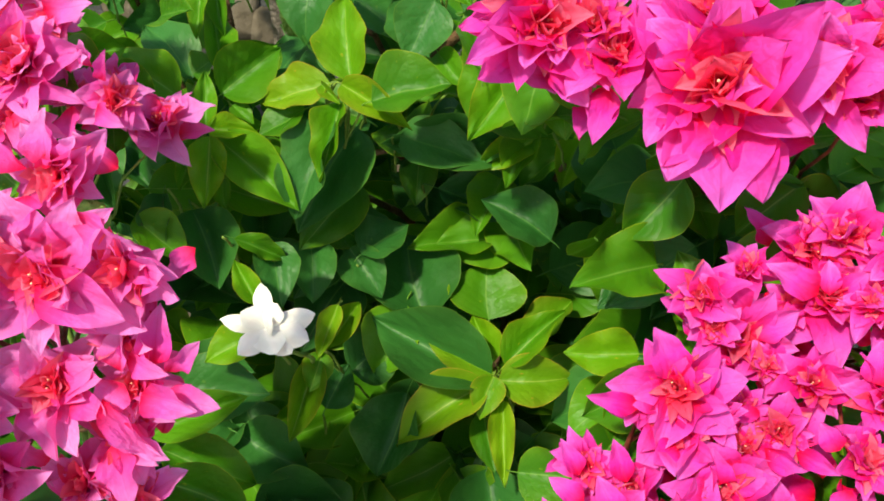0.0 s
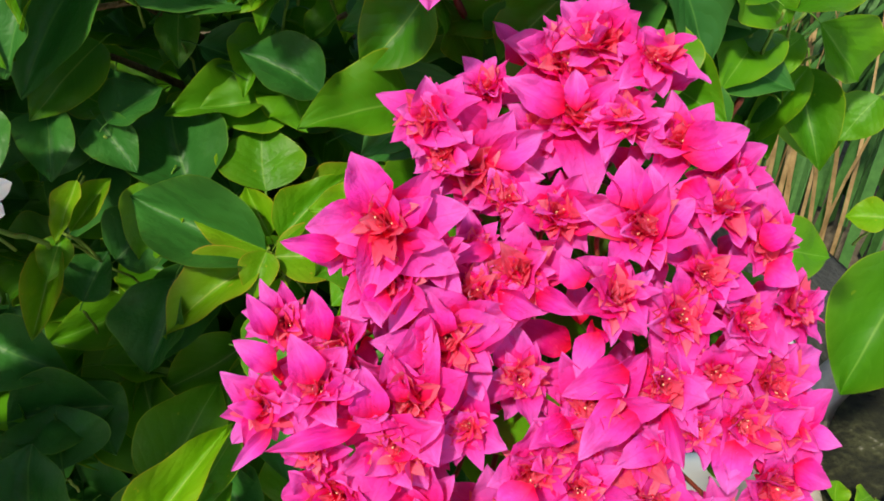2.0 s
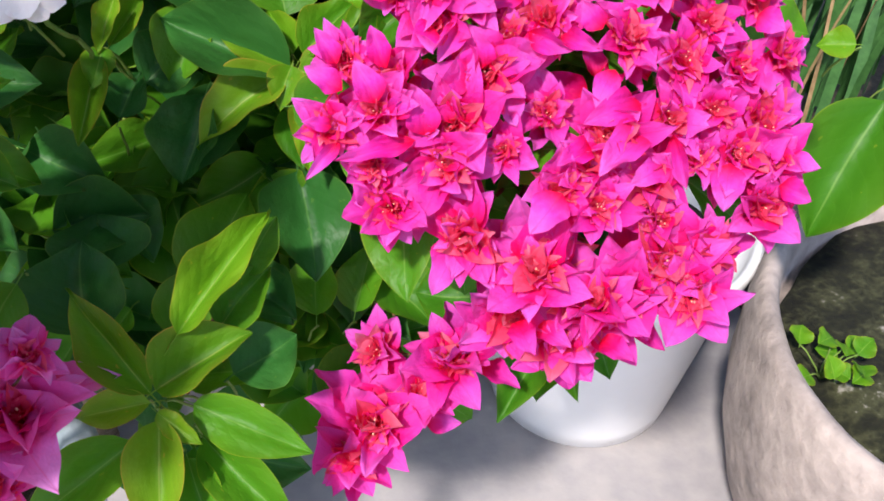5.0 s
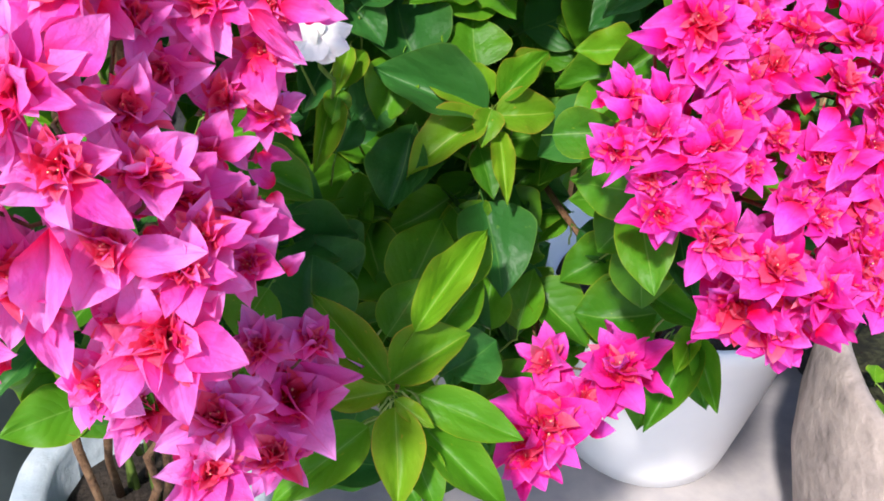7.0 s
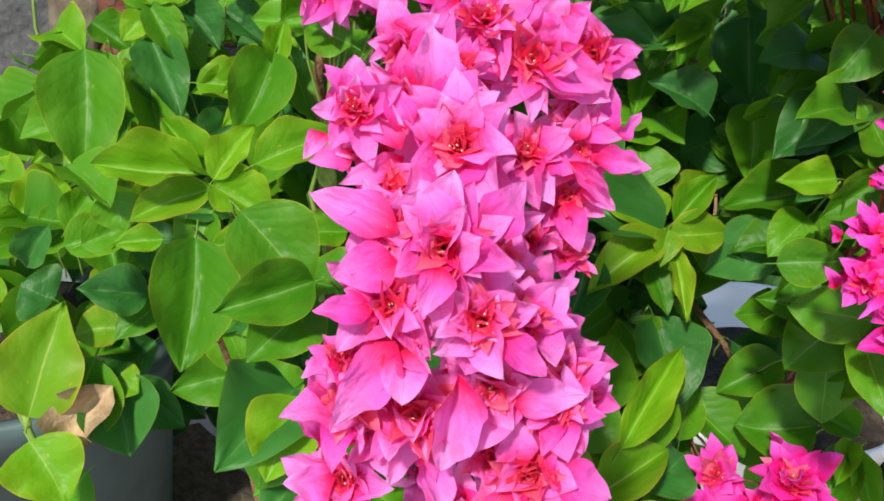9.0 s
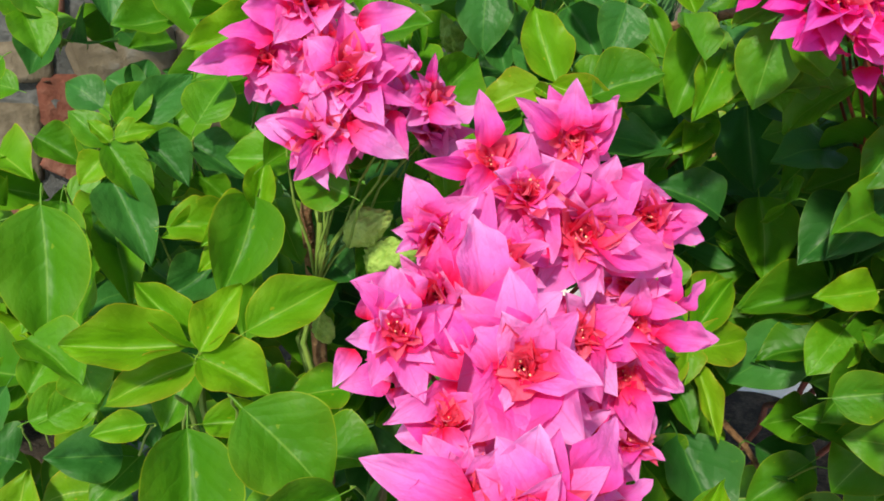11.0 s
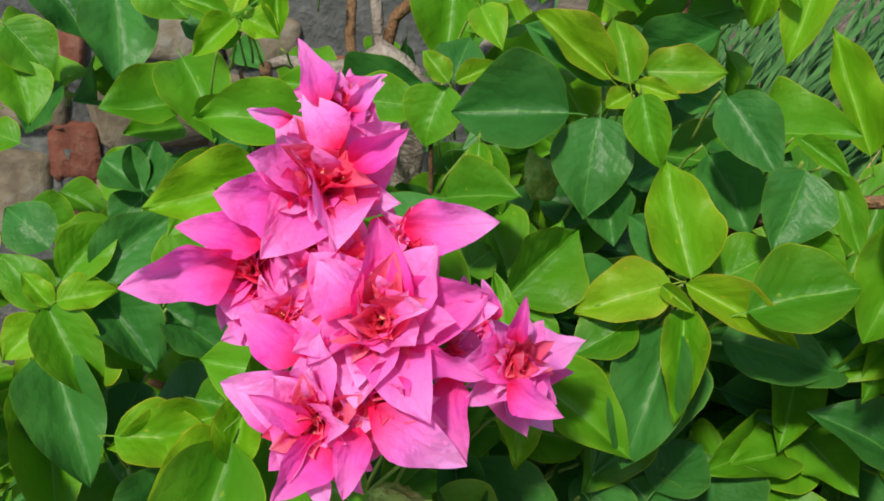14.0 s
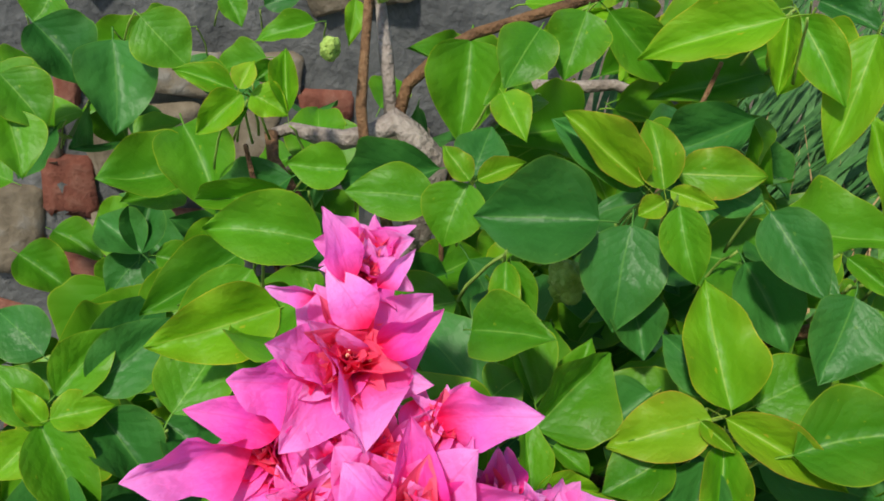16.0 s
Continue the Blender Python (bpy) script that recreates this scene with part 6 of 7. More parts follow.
floret(b, -0.167, 0.116, 0.794, -0.292, -0.439, 0.850, 0.011)
floret(b, -0.146, 0.212, 0.662, 0.155, -0.662, 0.733, 0.020)
floret(b, -0.136, 0.235, 0.661, 0.393, -0.515, 0.761, 0.015)
floret(b, -0.144, 0.170, 0.659, 0.152, -0.465, 0.872, 0.019)
floret(b, -0.132, 0.191, 0.656, 0.162, -0.633, 0.757, 0.016)
floret(b, -0.144, 0.154, 0.639, 0.023, -0.394, 0.919, 0.018)
floret(b, -0.155, 0.142, 0.621, 0.374, -0.490, 0.788, 0.017)
floret(c, -0.171, 0.354, 0.858, -0.428, -0.602, 0.674, 0.0100)
floret(c, -0.150, 0.305, 0.808, 0.015, -0.399, 0.917, 0.010)
floret(c, -0.126, 0.325, 0.789, 0.047, -0.629, 0.776, 0.015)
floret(c, -0.140, 0.321, 0.805, -0.141, -0.575, 0.806, 0.010)
floret(d, 0.092, 0.244, 0.518, -0.011, -0.235, 0.972, 0.025)
floret(d, 0.075, 0.241, 0.499, -0.002, -0.615, 0.789, 0.017)
floret(d, 0.050, 0.231, 0.489, -0.095, -0.361, 0.928, 0.027)
floret(d, 0.057, 0.265, 0.510, -0.430, -0.613, 0.663, 0.017)
floret(d, 0.038, 0.223, 0.475, -0.082, -0.567, 0.820, 0.018)

# ---- stems ----
ROOT = {a: (0.30, 0.62, 0.215), b: (-0.195, 0.288, 0.375), c: (-0.183, 0.305, 0.375), d: (0.088, 0.665, 0.420), e: (-0.10, 0.72, 0.0), w: (-0.42, 0.80, 0.0)}


def grow(plant, ends, hubs, r, mat, seed):
    """Main stems from the root to each hub, and a thin twig from the nearest hub to every flower or leaf base."""
    rnd = random.Random(seed)
    root = Vector(ROOT[plant])
    for k, h in enumerate(hubs):
        h = Vector(h)
        start = root + Vector((rnd.uniform(-0.03, 0.03), rnd.uniform(-0.03, 0.03), 0))
        pts = bend(start, h, 0.06, 9, seed + k, 0.007)
        bm = bmesh.new()
        tube(bm, pts, r, r * 0.45, 7, 0.1)
        mine = [q for q in ends if min(range(len(hubs)), key=lambda i: (Vector(hubs[i]) - q).length) == k]
        for q in mine:
            tw = bmesh.new()
            start = pts[-1 - rnd.randrange(3)]
            leafy = q.freeze() in PETIOLE
            if leafy:
                start = q + Vector((rnd.uniform(-0.012, 0.012), 0.016, -0.028))
            tube(tw, bend(start, q, 0.003, 5, rnd.randrange(999), 0.0006 if leafy else 0.003), r * (0.24 if leafy else 0.34), r * 0.2, 5)
            put(part("twig", mesh_of("twig", tw, STEMGREEN if leafy else mat), plant), Matrix())
        put(part("branch", mesh_of("branch", bm, mat), plant), Matrix())


ends, PETIOLE = {p: [] for p in ROOT}, set()
for plant, p, n, r in TIPS:
    ends[plant].append(p - n * 0.006)
for plant, p, t, n in LEAVES:
    ends[plant].append((p - n * 0.006 - (t - p) * 0.14).freeze())
    PETIOLE.add(ends[plant][-1])
grow(a, ends[a], ((0.06, 0.215, 0.69), (0.11, 0.20, 0.67), (0.16, 0.20, 0.67), (0.14, 0.24, 0.74), (0.12, 0.27, 0.50), (0.21, 0.29, 0.74), (0.10, 0.30, 0.78)), 0.0034, STEMRED, 1)
grow(b, ends[b], ((-0.15, 0.10, 0.72), (-0.16, 0.13, 0.77), (-0.12, 0.18, 0.78), (-0.12, 0.19, 0.55), (-0.12, 0.16, 0.70), (-0.24, 0.25, 0.64)), 0.0030, BARK, 21)
grow(c, ends[c], ((-0.18, 0.345, 0.76), (-0.26, 0.43, 0.70), (-0.25, 0.31, 0.67), (-0.18, 0.36, 0.68)), 0.0026, STEMGREEN, 41)
grow(d, ends[d], ((-0.055, 0.39, 0.74), (-0.06, 0.46, 0.79), (0.02, 0.36, 0.60), (0.10, 0.48, 0.62), (-0.04, 0.23, 0.53), (-0.11, 0.37, 0.73), (0.06, 0.29, 0.48), (0.02, 0.40, 0.70), (0.06, 0.42, 0.72)), 0.0032, BARK, 61)
grow(e, ends[e], ((-0.21, 0.56, 0.80), (-0.10, 0.60, 0.82), (0.02, 0.58, 0.84)), 0.0028, BARK, 81)
grow(w, ends[w], ((-0.44, 0.80, 0.74), (-0.29, 0.79, 0.58)), 0.003, STEMGREEN, 95)

branch(d, [(0.074, 0.430, 0.553), (0.082, 0.410, 0.548), (0.092, 0.390, 0.537), (0.101, 0.370, 0.529), (0.108, 0.360, 0.517)], 0.0026, 0.0020, BARK, "olive brown bare twig")
# the upright brown shoot and the gnarled grey limb in front of the wall
branch(e, [(-0.10, 0.70, 0.0), (-0.12, 0.60, 0.50), (-0.142, 0.555, 0.755), (-0.149, 0.572, 0.783), (-0.154, 0.578, 0.793), (-0.156, 0.588, 0.809), (-0.154, 0.601, 0.833), (-0.152, 0.612, 0.855), (-0.148, 0.620, 0.870), (-0.146, 0.64, 0.93)], 0.0029, 0.0024, BARK, "upright ridged brown shoot")
branch(e, [(-0.105, 0.72, 0.0), (-0.12, 0.69, 0.40), (-0.118, 0.64, 0.70), (-0.116, 0.591, 0.780), (-0.129, 0.596, 0.792), (-0.137, 0.601, 0.797), (-0.149, 0.599, 0.791), (-0.163, 0.600, 0.787), (-0.177, 0.603, 0.788), (-0.189, 0.607, 0.790), (-0.198, 0.606, 0.787)], 0.0104, 0.0028, GREYBARK, "gnarled grey old limb")
branch(e, [(-0.136, 0.603, 0.798), (-0.131, 0.609, 0.814), (-0.113, 0.610, 0.832), (-0.100, 0.607, 0.842), (-0.079, 0.602, 0.851), (-0.059, 0.597, 0.860), (-0.035, 0.598, 0.868), (-0.005, 0.597, 0.876), (0.04, 0.60, 0.885)], 0.0037, 0.0022, BARK, "smooth tan arching branch")
branch(e, [(-0.139, 0.603, 0.797), (-0.140, 0.610, 0.813), (-0.142, 0.619, 0.828), (-0.144, 0.629, 0.845), (-0.145, 0.637, 0.860), (-0.144, 0.65, 0.93)], 0.0038, 0.0030, GREYBARK)
branch(e, [(-0.199, 0.604, 0.788), (-0.198, 0.591, 0.780), (-0.192, 0.585, 0.771), (-0.185, 0.579, 0.762), (-0.175, 0.57, 0.735)], 0.0036, 0.0026, BARK, "broken brown twig")
branch(e, [(-0.115, 0.65, 0.72), (-0.056, 0.676, 0.793), (-0.030, 0.671, 0.793), (0.0, 0.668, 0.797), (0.019, 0.661, 0.792), (0.07, 0.64, 0.78)], 0.005, 0.003, GREYBARK)
branch(c, [(-0.183, 0.305, 0.375), (-0.178, 0.345, 0.60), (-0.180, 0.345, 0.70), (-0.183, 0.338, 0.745), (-0.178, 0.33, 0.78)], 0.0042, 0.003, BARK, "brown woody flower stem")

branch(a, [(0.10, 0.30, 0.78), (0.075, 0.31, 0.83), (0.058, 0.333, 0.837), (0.041, 0.364, 0.824), (0.025, 0.385, 0.813), (0.001, 0.407, 0.801), (-0.015, 0.43, 0.775)], 0.0032, 0.0024, BARK, "long brown side branch")

branch(e, [(-0.258, 0.500, 0.663), (-0.239, 0.500, 0.653), (-0.219, 0.500, 0.639)], 0.0022, 0.0018, BARK, "dark split dry stick")
branch(e, [(-0.258, 0.502, 0.657), (-0.239, 0.502, 0.647), (-0.219, 0.502, 0.633)], 0.0022, 0.0018, BARK, "dark split dry stick")
branch(e, [(-0.258, 0.504, 0.651), (-0.239, 0.504, 0.641), (-0.219, 0.504, 0.627)], 0.0022, 0.0018, BARK, "dark split dry stick")

# ---- crumpled leaf galls, pale green ----
def gall(plant, x, y, z, r, seed):
    """A swollen, ridged pod of a curled leaf."""
    bm = bmesh.new()
    bmesh.ops.create_icosphere(bm, subdivisions=4, radius=1.0)
    off = Vector((seed * 3.7, 0, 0))
    for v in bm.verts:
        p = v.co.normalized()
        g = 1 + 0.30 * noise.noise(p * 1.3 + off) - 0.34 * max(0.0, 0.22 - abs(noise.noise(p * 2.2 + off))) / 0.22 * 0.6 + 0.08 * noise.noise(p * 6 + off)
        v.co = Vector((p.x * 0.72, p.y * 0.72, p.z * 1.05 + 0.30 * max(0.0, p.z) ** 6)) * g * r
    uvl = bm.loops.layers.uv.verify()
    for f in bm.faces:
        for loop in f.loops:
            loop[uvl].uv = (0.30, 0.40)
    rnd = random.Random(seed)
    turn = Euler((rnd.uniform(-0.9, 0.9), rnd.uniform(-0.9, 0.9), rnd.uniform(0, 6))).to_matrix().to_4x4()
    put(part("curled_leaf", mesh_of("curled_leaf", bm, GALL), plant, "crumpled pale green curled leaf"), Matrix.Translation((x, y, z)) @ turn)


gall(c, -0.159, 0.310, 0.750, 0.0115, 1)
gall(c, -0.149, 0.305, 0.736, 0.0130, 2)
gall(c, -0.181, 0.300, 0.705, 0.0075, 9)
gall(d, -0.086, 0.452, 0.792, 0.010, 3)
gall(e, -0.172, 0.575, 0.842, 0.007, 4)
gall(e, -0.148, 0.592, 0.866, 0.007, 5)
gall(d, -0.02, 0.375, 0.545, 0.012, 6)
gall(d, 0.13, 0.46, 0.60, 0.010, 7)
gall(d, -0.095, 0.30, 0.55, 0.010, 8)

# ---- hidden leaves below the canopy ----
fill = random.Random(77)
DEEP = Vector((0.05, 0.62, -0.78))
for plant, p, t, n in list(LEAVES):
    for k in range(1 if plant is d else 2):
        if plant in (a, b) or p.x > 0.03 and p.z < 0.62:
            continue
        away = DEEP * fill.uniform(0.06, 0.19) + Vector([fill.uniform(-0.04, 0.04) for _ in range(3)])
        q = p + away
        if q.z < 0.1 or q.y > WALL_Y - 0.05:
            continue
        along = Vector((fill.uniform(-1, 1), fill.uniform(-0.9, 0.5), fill.uniform(-0.7, 0.4))).normalized()
        size = fill.uniform(0.032, 0.056)
        face = Vector((fill.uniform(-0.4, 0.4), -0.6 + fill.uniform(-0.4, 0.4), 0.8))
        ob = part("leaf", LEAF_MESH["d" if fill.random() < 0.4 else "g", fill.randrange(7)], plant)
        put(ob, frame_on(q, along, face) @ Matrix.Diagonal((size * fill.uniform(0.6, 0.85), size, size, 1)))
# more leaves inside the dome and the column, behind the flowers
for plant, p, n, r in TIPS:
    for k in range(3):
        q = p - n * fill.uniform(0.008, 0.026) + n.cross(Vector((fill.uniform(-1, 1), fill.uniform(-1, 1), fill.uniform(-1, 1)))).normalized() * r * fill.uniform(0.1, 0.7)
        along = (n.cross(Vector((fill.uniform(-1, 1), fill.uniform(-1, 1), fill.uniform(-1, 1)))) + n * fill.uniform(0, 0.6)).normalized()
        size = r * fill.uniform(0.7, 1.05)
        ob = part("bract", bract_data(plant), plant)
        put(ob, frame_on(q, along, n) @ Matrix.Diagonal((size * 0.6, size, size, 1)))
    for k in range(0 if plant is b or p.z < 0.70 else 1):
        q = p - n * fill.uniform(0.035, 0.07) + Vector([fill.uniform(-0.02, 0.02) for _ in range(3)])
        along = Vector((fill.uniform(-1, 1), fill.uniform(-1, 1), fill.uniform(-0.6, 0.6))).normalized()
        size = fill.uniform(0.028, 0.04)
        ob = part("leaf", LEAF_MESH["g", fill.randrange(7)], plant)
        put(ob, frame_on(q, along, n) @ Matrix.Diagonal((size * 0.7, size, size, 1)))

def scatter(plant, count, lo, hi, kinds, s0, s1):
    """Loose inner foliage of a plant in a block of space, joined into one part."""
    verts, faces, uvs, mats = [], [], [], []
    order = sorted(set(kinds))
    for k in range(count):
        q = Vector([fill.uniform(u, v) for u, v in zip(lo, hi)])
        along = Vector((fill.uniform(-1, 1), fill.uniform(-0.9, 0.5), fill.uniform(-0.8, 0.3))).normalized()
        size = fill.uniform(s0, s1)
        face = Vector((fill.uniform(-0.5, 0.5), -0.6 + fill.uniform(-0.4, 0.4), 0.8))
        m = frame_on(q, along, face) @ Matrix.Diagonal((size * fill.uniform(0.62, 0.88), size, size, 1))
        kind = kinds[fill.randrange(len(kinds))]
        me = LEAF_MESH[kind, fill.randrange(7)]
        base, layer = len(verts), me.uv_layers[0].data
        verts += [m @ v.co for v in me.vertices]
        for f in me.polygons:
            faces.append([base + v for v in f.vertices])
            mats.append(order.index(kind))
            uvs += [layer[c_].uv[:] for c_ in f.loop_indices]
    out = bpy.data.meshes.new("inner_foliage")
    out.from_pydata(verts, [], faces)
    layer = out.uv_layers.new(name="UVMap").data
    for c_, uv in enumerate(uvs):
        layer[c_].uv = uv
    for kind in order:
        out.materials.append(LEAF[kind])
    out.polygons.foreach_set("material_index", mats)
    out.polygons.foreach_set("use_smooth", [True] * len(faces))
    put(part("inner_foliage", out, plant, kind="stuff"), Matrix())


scatter(d, 230, (-0.16, 0.40, 0.28), (0.11, 0.66, 0.60), "dgg", 0.045, 0.065)
scatter(d, 80, (-0.06, 0.40, 0.58), (0.10, 0.52, 0.69), "dgg", 0.038, 0.052)
scatter(d, 220, (-0.13, 0.33, 0.44), (0.06, 0.44, 0.58), "dgg", 0.04, 0.06)
scatter(e, 200, (-0.12, 0.52, 0.50), (0.32, 0.74, 0.72), "ggl", 0.04, 0.06)
scatter(e, 40, (-0.04, 0.62, 0.74), (0.10, 0.76, 0.85), "gl", 0.04, 0.06)
scatter(a, 50, (0.08, 0.28, 0.70), (0.24, 0.45, 0.78), "dgg", 0.035, 0.05)
scatter(a, 80, (0.09, 0.27, 0.58), (0.19, 0.50, 0.71), "dgg", 0.04, 0.055)
scatter(a, 9, (0.18, 0.40, 0.64), (0.25, 0.50, 0.74), "dd", 0.04, 0.05)
scatter(a, 34, (0.06, 0.275, 0.74), (0.20, 0.36, 0.81), "gdg", 0.034, 0.047)
scatter(a, 30, (0.08, 0.21, 0.60), (0.17, 0.27, 0.68), "gd", 0.035, 0.05)
scatter(c, 130, (-0.42, 0.46, 0.48), (-0.17, 0.66, 0.68), "ggl", 0.045, 0.062)
# low dark leaves added only to shade and darken the lower left gap
scatter(w, 70, (-0.50, 0.66, 0.20), (-0.22, 0.82, 0.46), "dd", 0.045, 0.062)
scatter(b, 26, (-0.20, 0.15, 0.60), (-0.155, 0.20, 0.72), "dg", 0.035, 0.05)

# ---- white jasmine ----
jasmine = thing("jasmine", -0.165, 0.305, 0.377, "white double jasmine bloom on a thin green stem among leaves", "plant")
JX, JN = Vector((-0.081, 0.277, 0.718)), Vector((-0.05, -0.72, 0.66)).normalized()
jm = frame_on(JX, Vector((0.03, 0.66, 0.72)), JN)
bmj = bmesh.new()
for k, (ang, ln, wd, lean) in enumerate(((172, 0.021, 0.0095, 84), (100, 0.020, 0.0105, 80), (18, 0.023, 0.0125, 84), (345, 0.021, 0.014, 78), (318, 0.017, 0.014, 82), (228, 0.017, 0.0125, 82), (280, 0.012, 0.013, 76), (60, 0.013, 0.012, 55), (150, 0.013, 0.012, 55), (300, 0.015, 0.014, 60), (5, 0.009, 0.010, 25))):
    q, tl = radians(ang), radians(lean)
    along = Vector((math.cos(q) * math.sin(tl), math.sin(q) * math.sin(tl), math.cos(tl)))
    up = Vector((-math.cos(q) * math.cos(tl), -math.sin(q) * math.cos(tl), math.sin(tl)))
    blade_mesh(bmj, 700 + k, -0.15, 0.25, 0.05, 0.62, 0.55, rows=8, cols=6, m=frame_on((0, 0, 0), along, up) @ Matrix.Diagonal((wd * 0.82, ln * 0.94, ln, 1)))
put(part("blossom", mesh_of("blossom", bmj, PETAL), jasmine, "white double blossom"), jm)
bmj = bmesh.new()
tube(bmj, bend(JX - JN * 0.002, (-0.068, 0.300, 0.685), -0.004, 6, 5, 0.001), 0.0013, 0.0011, 6)
tube(bmj, bend((-0.068, 0.300, 0.685), (-0.075, 0.40, 0.58), 0.0, 6, 6, 0.003), 0.0011, 0.0013, 6)
tube(bmj, bend((-0.075, 0.40, 0.58), (-0.165, 0.305, 0.374), 0.0, 6, 7, 0.003), 0.0013, 0.0015, 6)
put(part("stem", mesh_of("stem", bmj, STEMGREEN), jasmine), Matrix())

# ---- lime shrub in the teal pot ----
lime = thing("potted_shrub", -0.455, 0.625, 0.352, "glossy lime leaves, one scorched brown, in a teal pot", "plant")
for kind, bx, by, bz, tx, ty, tz, wd in (
    ("y", -0.368, 0.357, 0.506, -0.344, 0.388, 0.572, 0.054),
    ("y", -0.313, 0.396, 0.545, -0.343, 0.394, 0.543, 0.027),
    ("g", -0.328, 0.384, 0.531, -0.350, 0.349, 0.480, 0.056),
    ("l", -0.365, 0.341, 0.501, -0.342, 0.312, 0.472, 0.048),
    ("d", -0.324, 0.389, 0.513, -0.309, 0.353, 0.471, 0.049),
    ("l", -0.316, 0.378, 0.516, -0.301, 0.367, 0.513, 0.025),
    ("y", -0.314, 0.425, 0.571, -0.330, 0.411, 0.555, 0.024),
    ("d", -0.362, 0.438, 0.541, -0.383, 0.443, 0.552, 0.043),
    ("g", -0.342, 0.371, 0.443, -0.372, 0.355, 0.418, 0.047)):
    leaf(lime, kind, bx, by, bz, tx, ty, tz, wd, 0.1, -0.65, 0.75)
bmj = bmesh.new()
blade_mesh(bmj, 61, 0.5, 0.3, 0.3, 0.8, 0.5, rows=10, cols=8, m=frame_on((-0.316, 0.365, 0.522), Vector((-0.355, 0.346, 0.486)) - Vector((-0.316, 0.365, 0.522)), (0.1, -0.65, 0.75)) @ Matrix.Diagonal((0.034, 0.057, 0.057, 1)))
put(part("scorched_leaf", mesh_of("scorched_leaf", bmj, BROWNLEAF), lime, "brown scorched leaf"), Matrix())
for k, q in enumerate(((-0.371, 0.362, 0.495), (-0.345, 0.390, 0.527), (-0.375, 0.357, 0.449))):
    branch(lime, bend((-0.455, 0.625, 0.345), q, 0.03, 7, k), 0.005, 0.0022, STEMGREEN, "", "stem")

# ---- seedling in the stone planter ----
seedling = thing("seedling", 0.447, 0.40, 0.281, "tiny bright green round-leaved seedling in the planter soil", "plant")
for k in range(11):
    q = Vector((0.447 + fill.uniform(-0.022, 0.035), 0.397 + fill.uniform(-0.025, 0.03), 0.292 + fill.uniform(0, 0.022)))
    along = Vector((fill.uniform(-1, 1), fill.uniform(-1, 1), 0.15))
    ob = part("leaf", LEAF_MESH["l", k % 7], seedling)
    put(ob, frame_on(q, along, (0, -0.3, 1)) @ Matrix.Diagonal((0.021, 0.021, 0.012, 1)))
    branch(seedling, bend((0.447, 0.40, 0.28), q, 0.004, 4, k, 0.001), 0.0008, 0.0006, STEMGREEN, "", "stem")

# ---- grey limestone lumps and white stones ----
for x, y, z, sx, sy, sz, mat, label in ((-0.33, 0.66, 0.05, 0.12, 0.09, 0.05, RUBBLE, "large grey-brown field stone in shade on the paving"), (0.62, 0.80, 0.10, 0.20, 0.05, 0.10, MORTAR, "grey concrete edging block on the paving")):
    bm = bmesh.new()
    bmesh.ops.create_cube(bm, size=2.0)
    bmesh.ops.subdivide_edges(bm, edges=list(bm.edges), cuts=9, use_grid_fill=True)
    for v in bm.verts:
        v.co = v.co.normalized() * 0.35 + v.co * 0.72
        v.co *= 1 + 0.10 * noise.noise(v.co * 1.7 + Vector((x * 9, 0, 0))) + 0.03 * noise.noise(v.co * 6)
        v.co.z = max(v.co.z, -1.0)
    ob = tagged(new("stone_block", mesh_of("stone_block", bm, mat)), label, "stone")
    ob.matrix_world = Matrix.LocRotScale((x, y, z), Euler((0, 0, x * 3)), (sx, sy, sz))

# ---- grass and dry stalks behind ----
def tuft(name, spots, count, h0, h1, width, mat, label, seed, lean=0.5, way=(0.0, 6.28)):
    bm = bmesh.new()
    rnd = random.Random(seed)
    uvl = bm.loops.layers.uv.verify()
    for k in range(count):
        x, y, sx, sy = spots[rnd.randrange(len(spots))]
        p = Vector((x + rnd.gauss(0, sx), max(y + rnd.gauss(0, sy), min(y, 1.06)), -0.01))
        h, az = rnd.uniform(h0, h1), rnd.uniform(*way)
        d_ = Vector((math.cos(az), math.sin(az), 0)) * lean * h * rnd.uniform(0.3, 1.2)
        if p.y + d_.y < 1.06:
            d_.y = abs(d_.y)
        s_ = Vector((-math.sin(az), math.cos(az), 0))
        last = None
        for i in range(6):
            u = i / 5
            q = p + d_ * u * u + Vector((0, 0, h * (u - 0.25 * lean * u * u)))
            ww = width * (1 - u ** 2 * 0.96) * 0.5
            pair = (bm.verts.new(q - s_ * ww), bm.verts.new(q + s_ * ww + Vector((0, 0, ww * 0.3))))
            if last:
                bm.faces.new([last[0], last[1], pair[1], pair[0]])
            last = pair
    return tagged(new(name, mesh_of(name, bm, mat)), label, "grass", kind="stuff")


tuft("grass", ((0.16, 1.15, 0.04, 0.04), (0.30, 1.15, 0.06, 0.06), (0.50, 1.15, 0.10, 0.08), (0.45, 1.3, 0.12, 0.10), (0.65, 1.25, 0.15, 0.12), (0.85, 1.25, 0.15, 0.15)), 420, 0.75, 1.05, 0.016, GRASS, "long green grass blades behind the pots", 5, 0.8, (-1.3, 1.3))
tuft("dry_stalks", ((0.56, 1.08, 0.06, 0.01), (0.42, 1.08, 0.06, 0.01), (0.72, 1.08, 0.10, 0.01)), 54, 0.36, 0.66, 0.008, STRAW, "dry straw-coloured stalks between the pots", 6, 0.22)
tuft("fallen_straw", ((-0.21, 0.47, 0.03, 0.02),), 1, 0.05, 0.06, 0.004, STRAW, "bits of dry straw", 7)

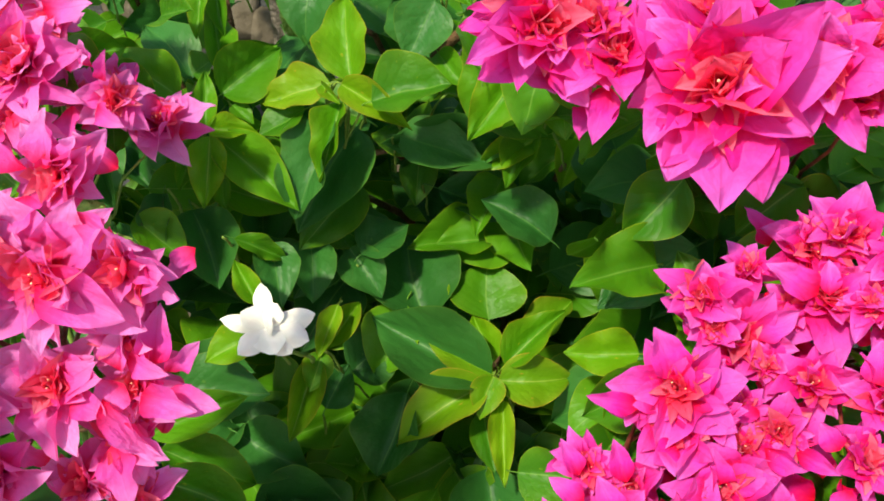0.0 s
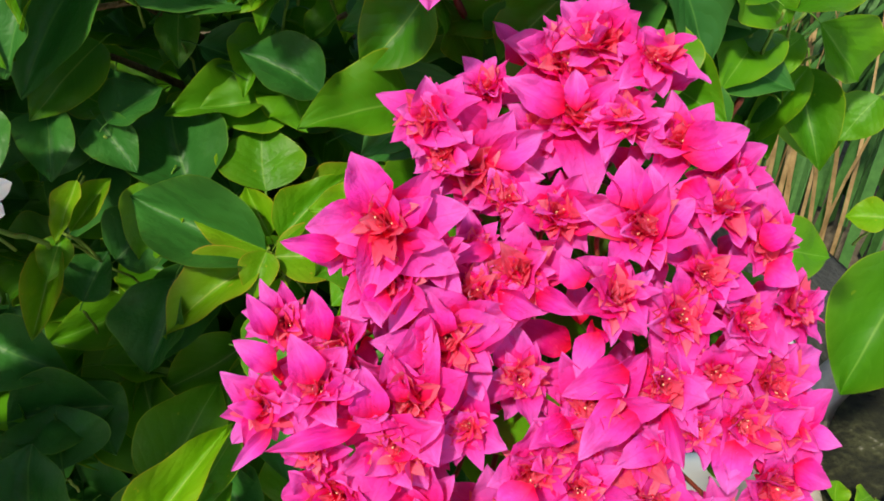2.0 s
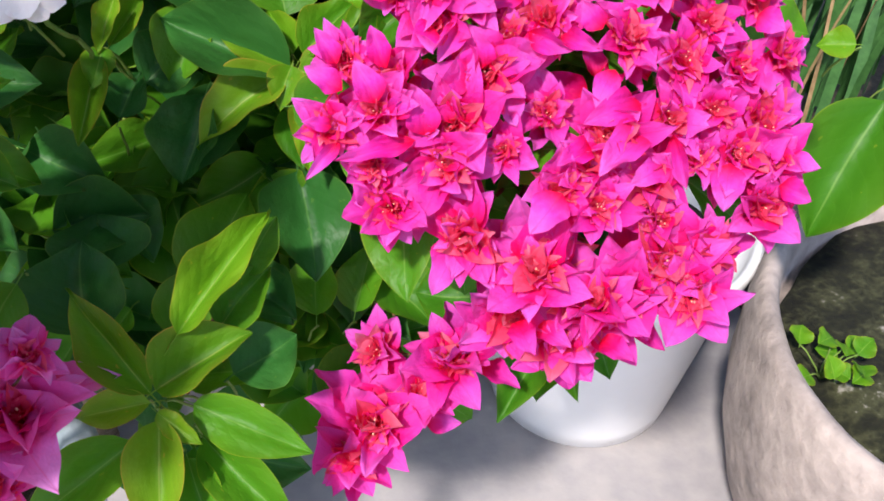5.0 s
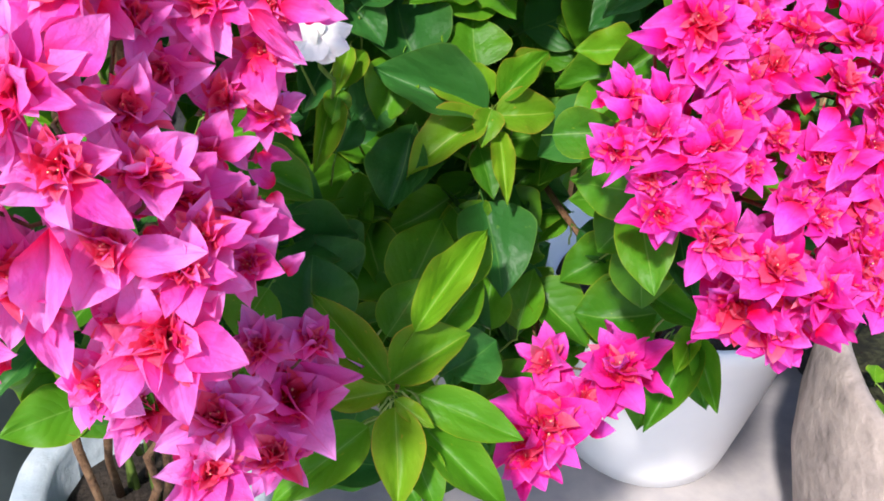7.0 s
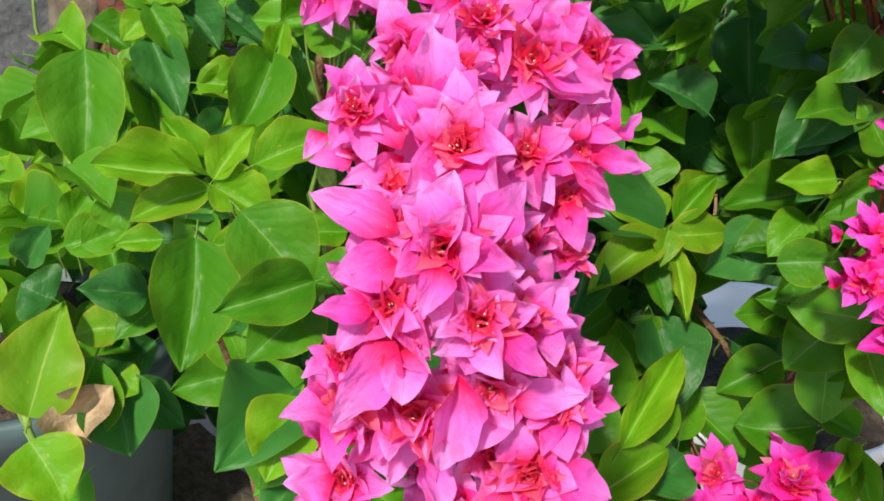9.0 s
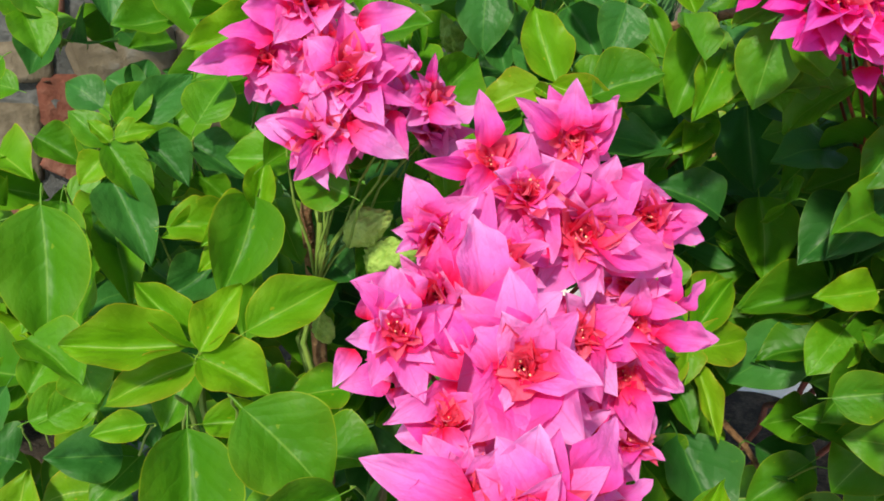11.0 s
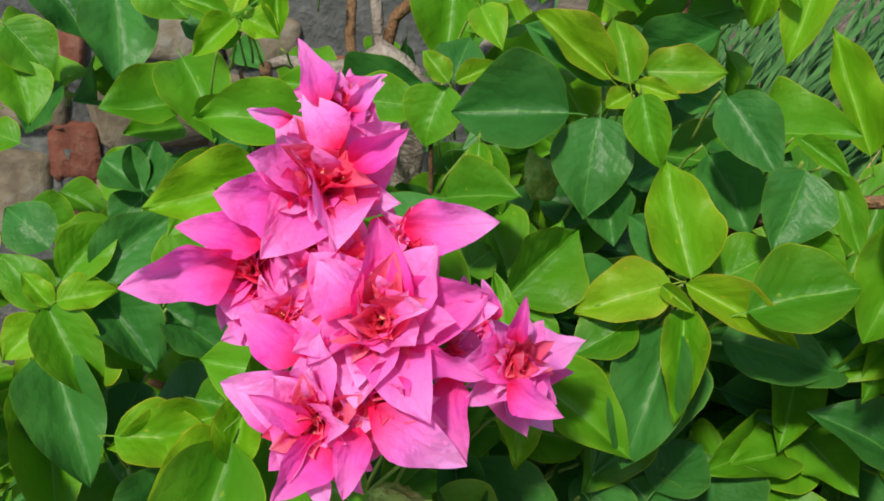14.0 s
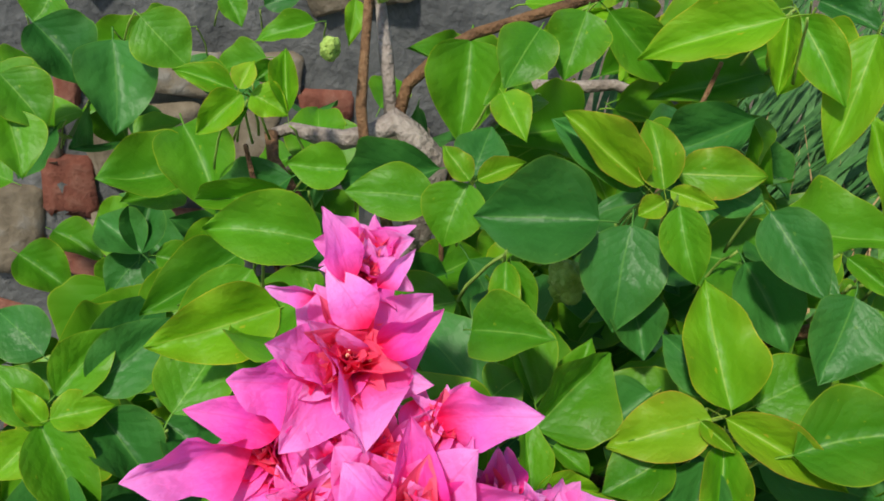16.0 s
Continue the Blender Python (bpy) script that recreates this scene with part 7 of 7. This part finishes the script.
# ---- stones of the wall ----
KEY_STONES = ((-0.383, 0.581, 0.047, 0.061, BRICK, 0.05), (-0.436, 0.537, 0.055, 0.092, RUBBLE, 0.15), (-0.312, 0.624, 0.112, 0.076, RUBBLE, -0.10), (-0.229, 0.622, 0.067, 0.078, RUBBLE, 0.05), (-0.384, 0.500, 0.070, 0.024, BRICK, 0.60), (-0.285, 0.542, 0.051, 0.029, BRICK, 0.10), (-0.155, 0.663, 0.049, 0.032, BRICK, 0.00), (-0.377, 0.680, 0.021, 0.045, BRICK, 0.10), (-0.416, 0.625, 0.060, 0.045, RUBBLE, 0.00), (-0.282, 0.692, 0.074, 0.044, RUBBLE, 0.10), (-0.341, 0.531, 0.059, 0.059, RUBBLE, -0.20), (-0.189, 0.598, 0.037, 0.042, RUBBLE, 0.10), (-0.084, 0.626, 0.053, 0.042, RUBBLE, 0.00), (-0.454, 0.437, 0.050, 0.039, BRICK, 0.40), (-0.209, 0.690, 0.065, 0.040, RUBBLE, 0.00), (-0.241, 0.556, 0.054, 0.032, RUBBLE, 0.10))
for k, (x, z, wd, ht, mat, lean) in enumerate(KEY_STONES):
    ob = part("stone", stone_mesh(950 + k, wd, ht, 0.05, mat), wall)
    ob.matrix_basis = Matrix.LocRotScale((x, WALL_Y + 0.037, z), Euler((0, lean, 0)), None)
rnd = random.Random(31)
z = 0.05
while z < 1.02:
    x, tallest = -1.42 + rnd.uniform(0, 0.05), 0.0
    while x < -0.08:
        me, wd, ht = WALLSTONES[rnd.randrange(len(WALLSTONES))]
        if not any(abs(x + wd / 2 - q[0]) < (wd + q[2]) * 0.46 and abs(z - q[1]) < (ht + q[3]) * 0.44 for q in KEY_STONES):
            ob = part("stone", me, wall)
            ob.matrix_basis = Matrix.LocRotScale((x + wd / 2, WALL_Y + 0.036 + rnd.uniform(-0.006, 0.005), z + rnd.uniform(-0.006, 0.006)), Euler((rnd.uniform(-0.12, 0.12), rnd.uniform(-0.4, 0.4), rnd.uniform(-0.12, 0.12))), (rnd.uniform(0.85, 1.1), 1, rnd.uniform(0.8, 1.05)))
        x += wd + rnd.uniform(0.008, 0.026)
        tallest = max(tallest, ht)
    z += tallest + 0.012
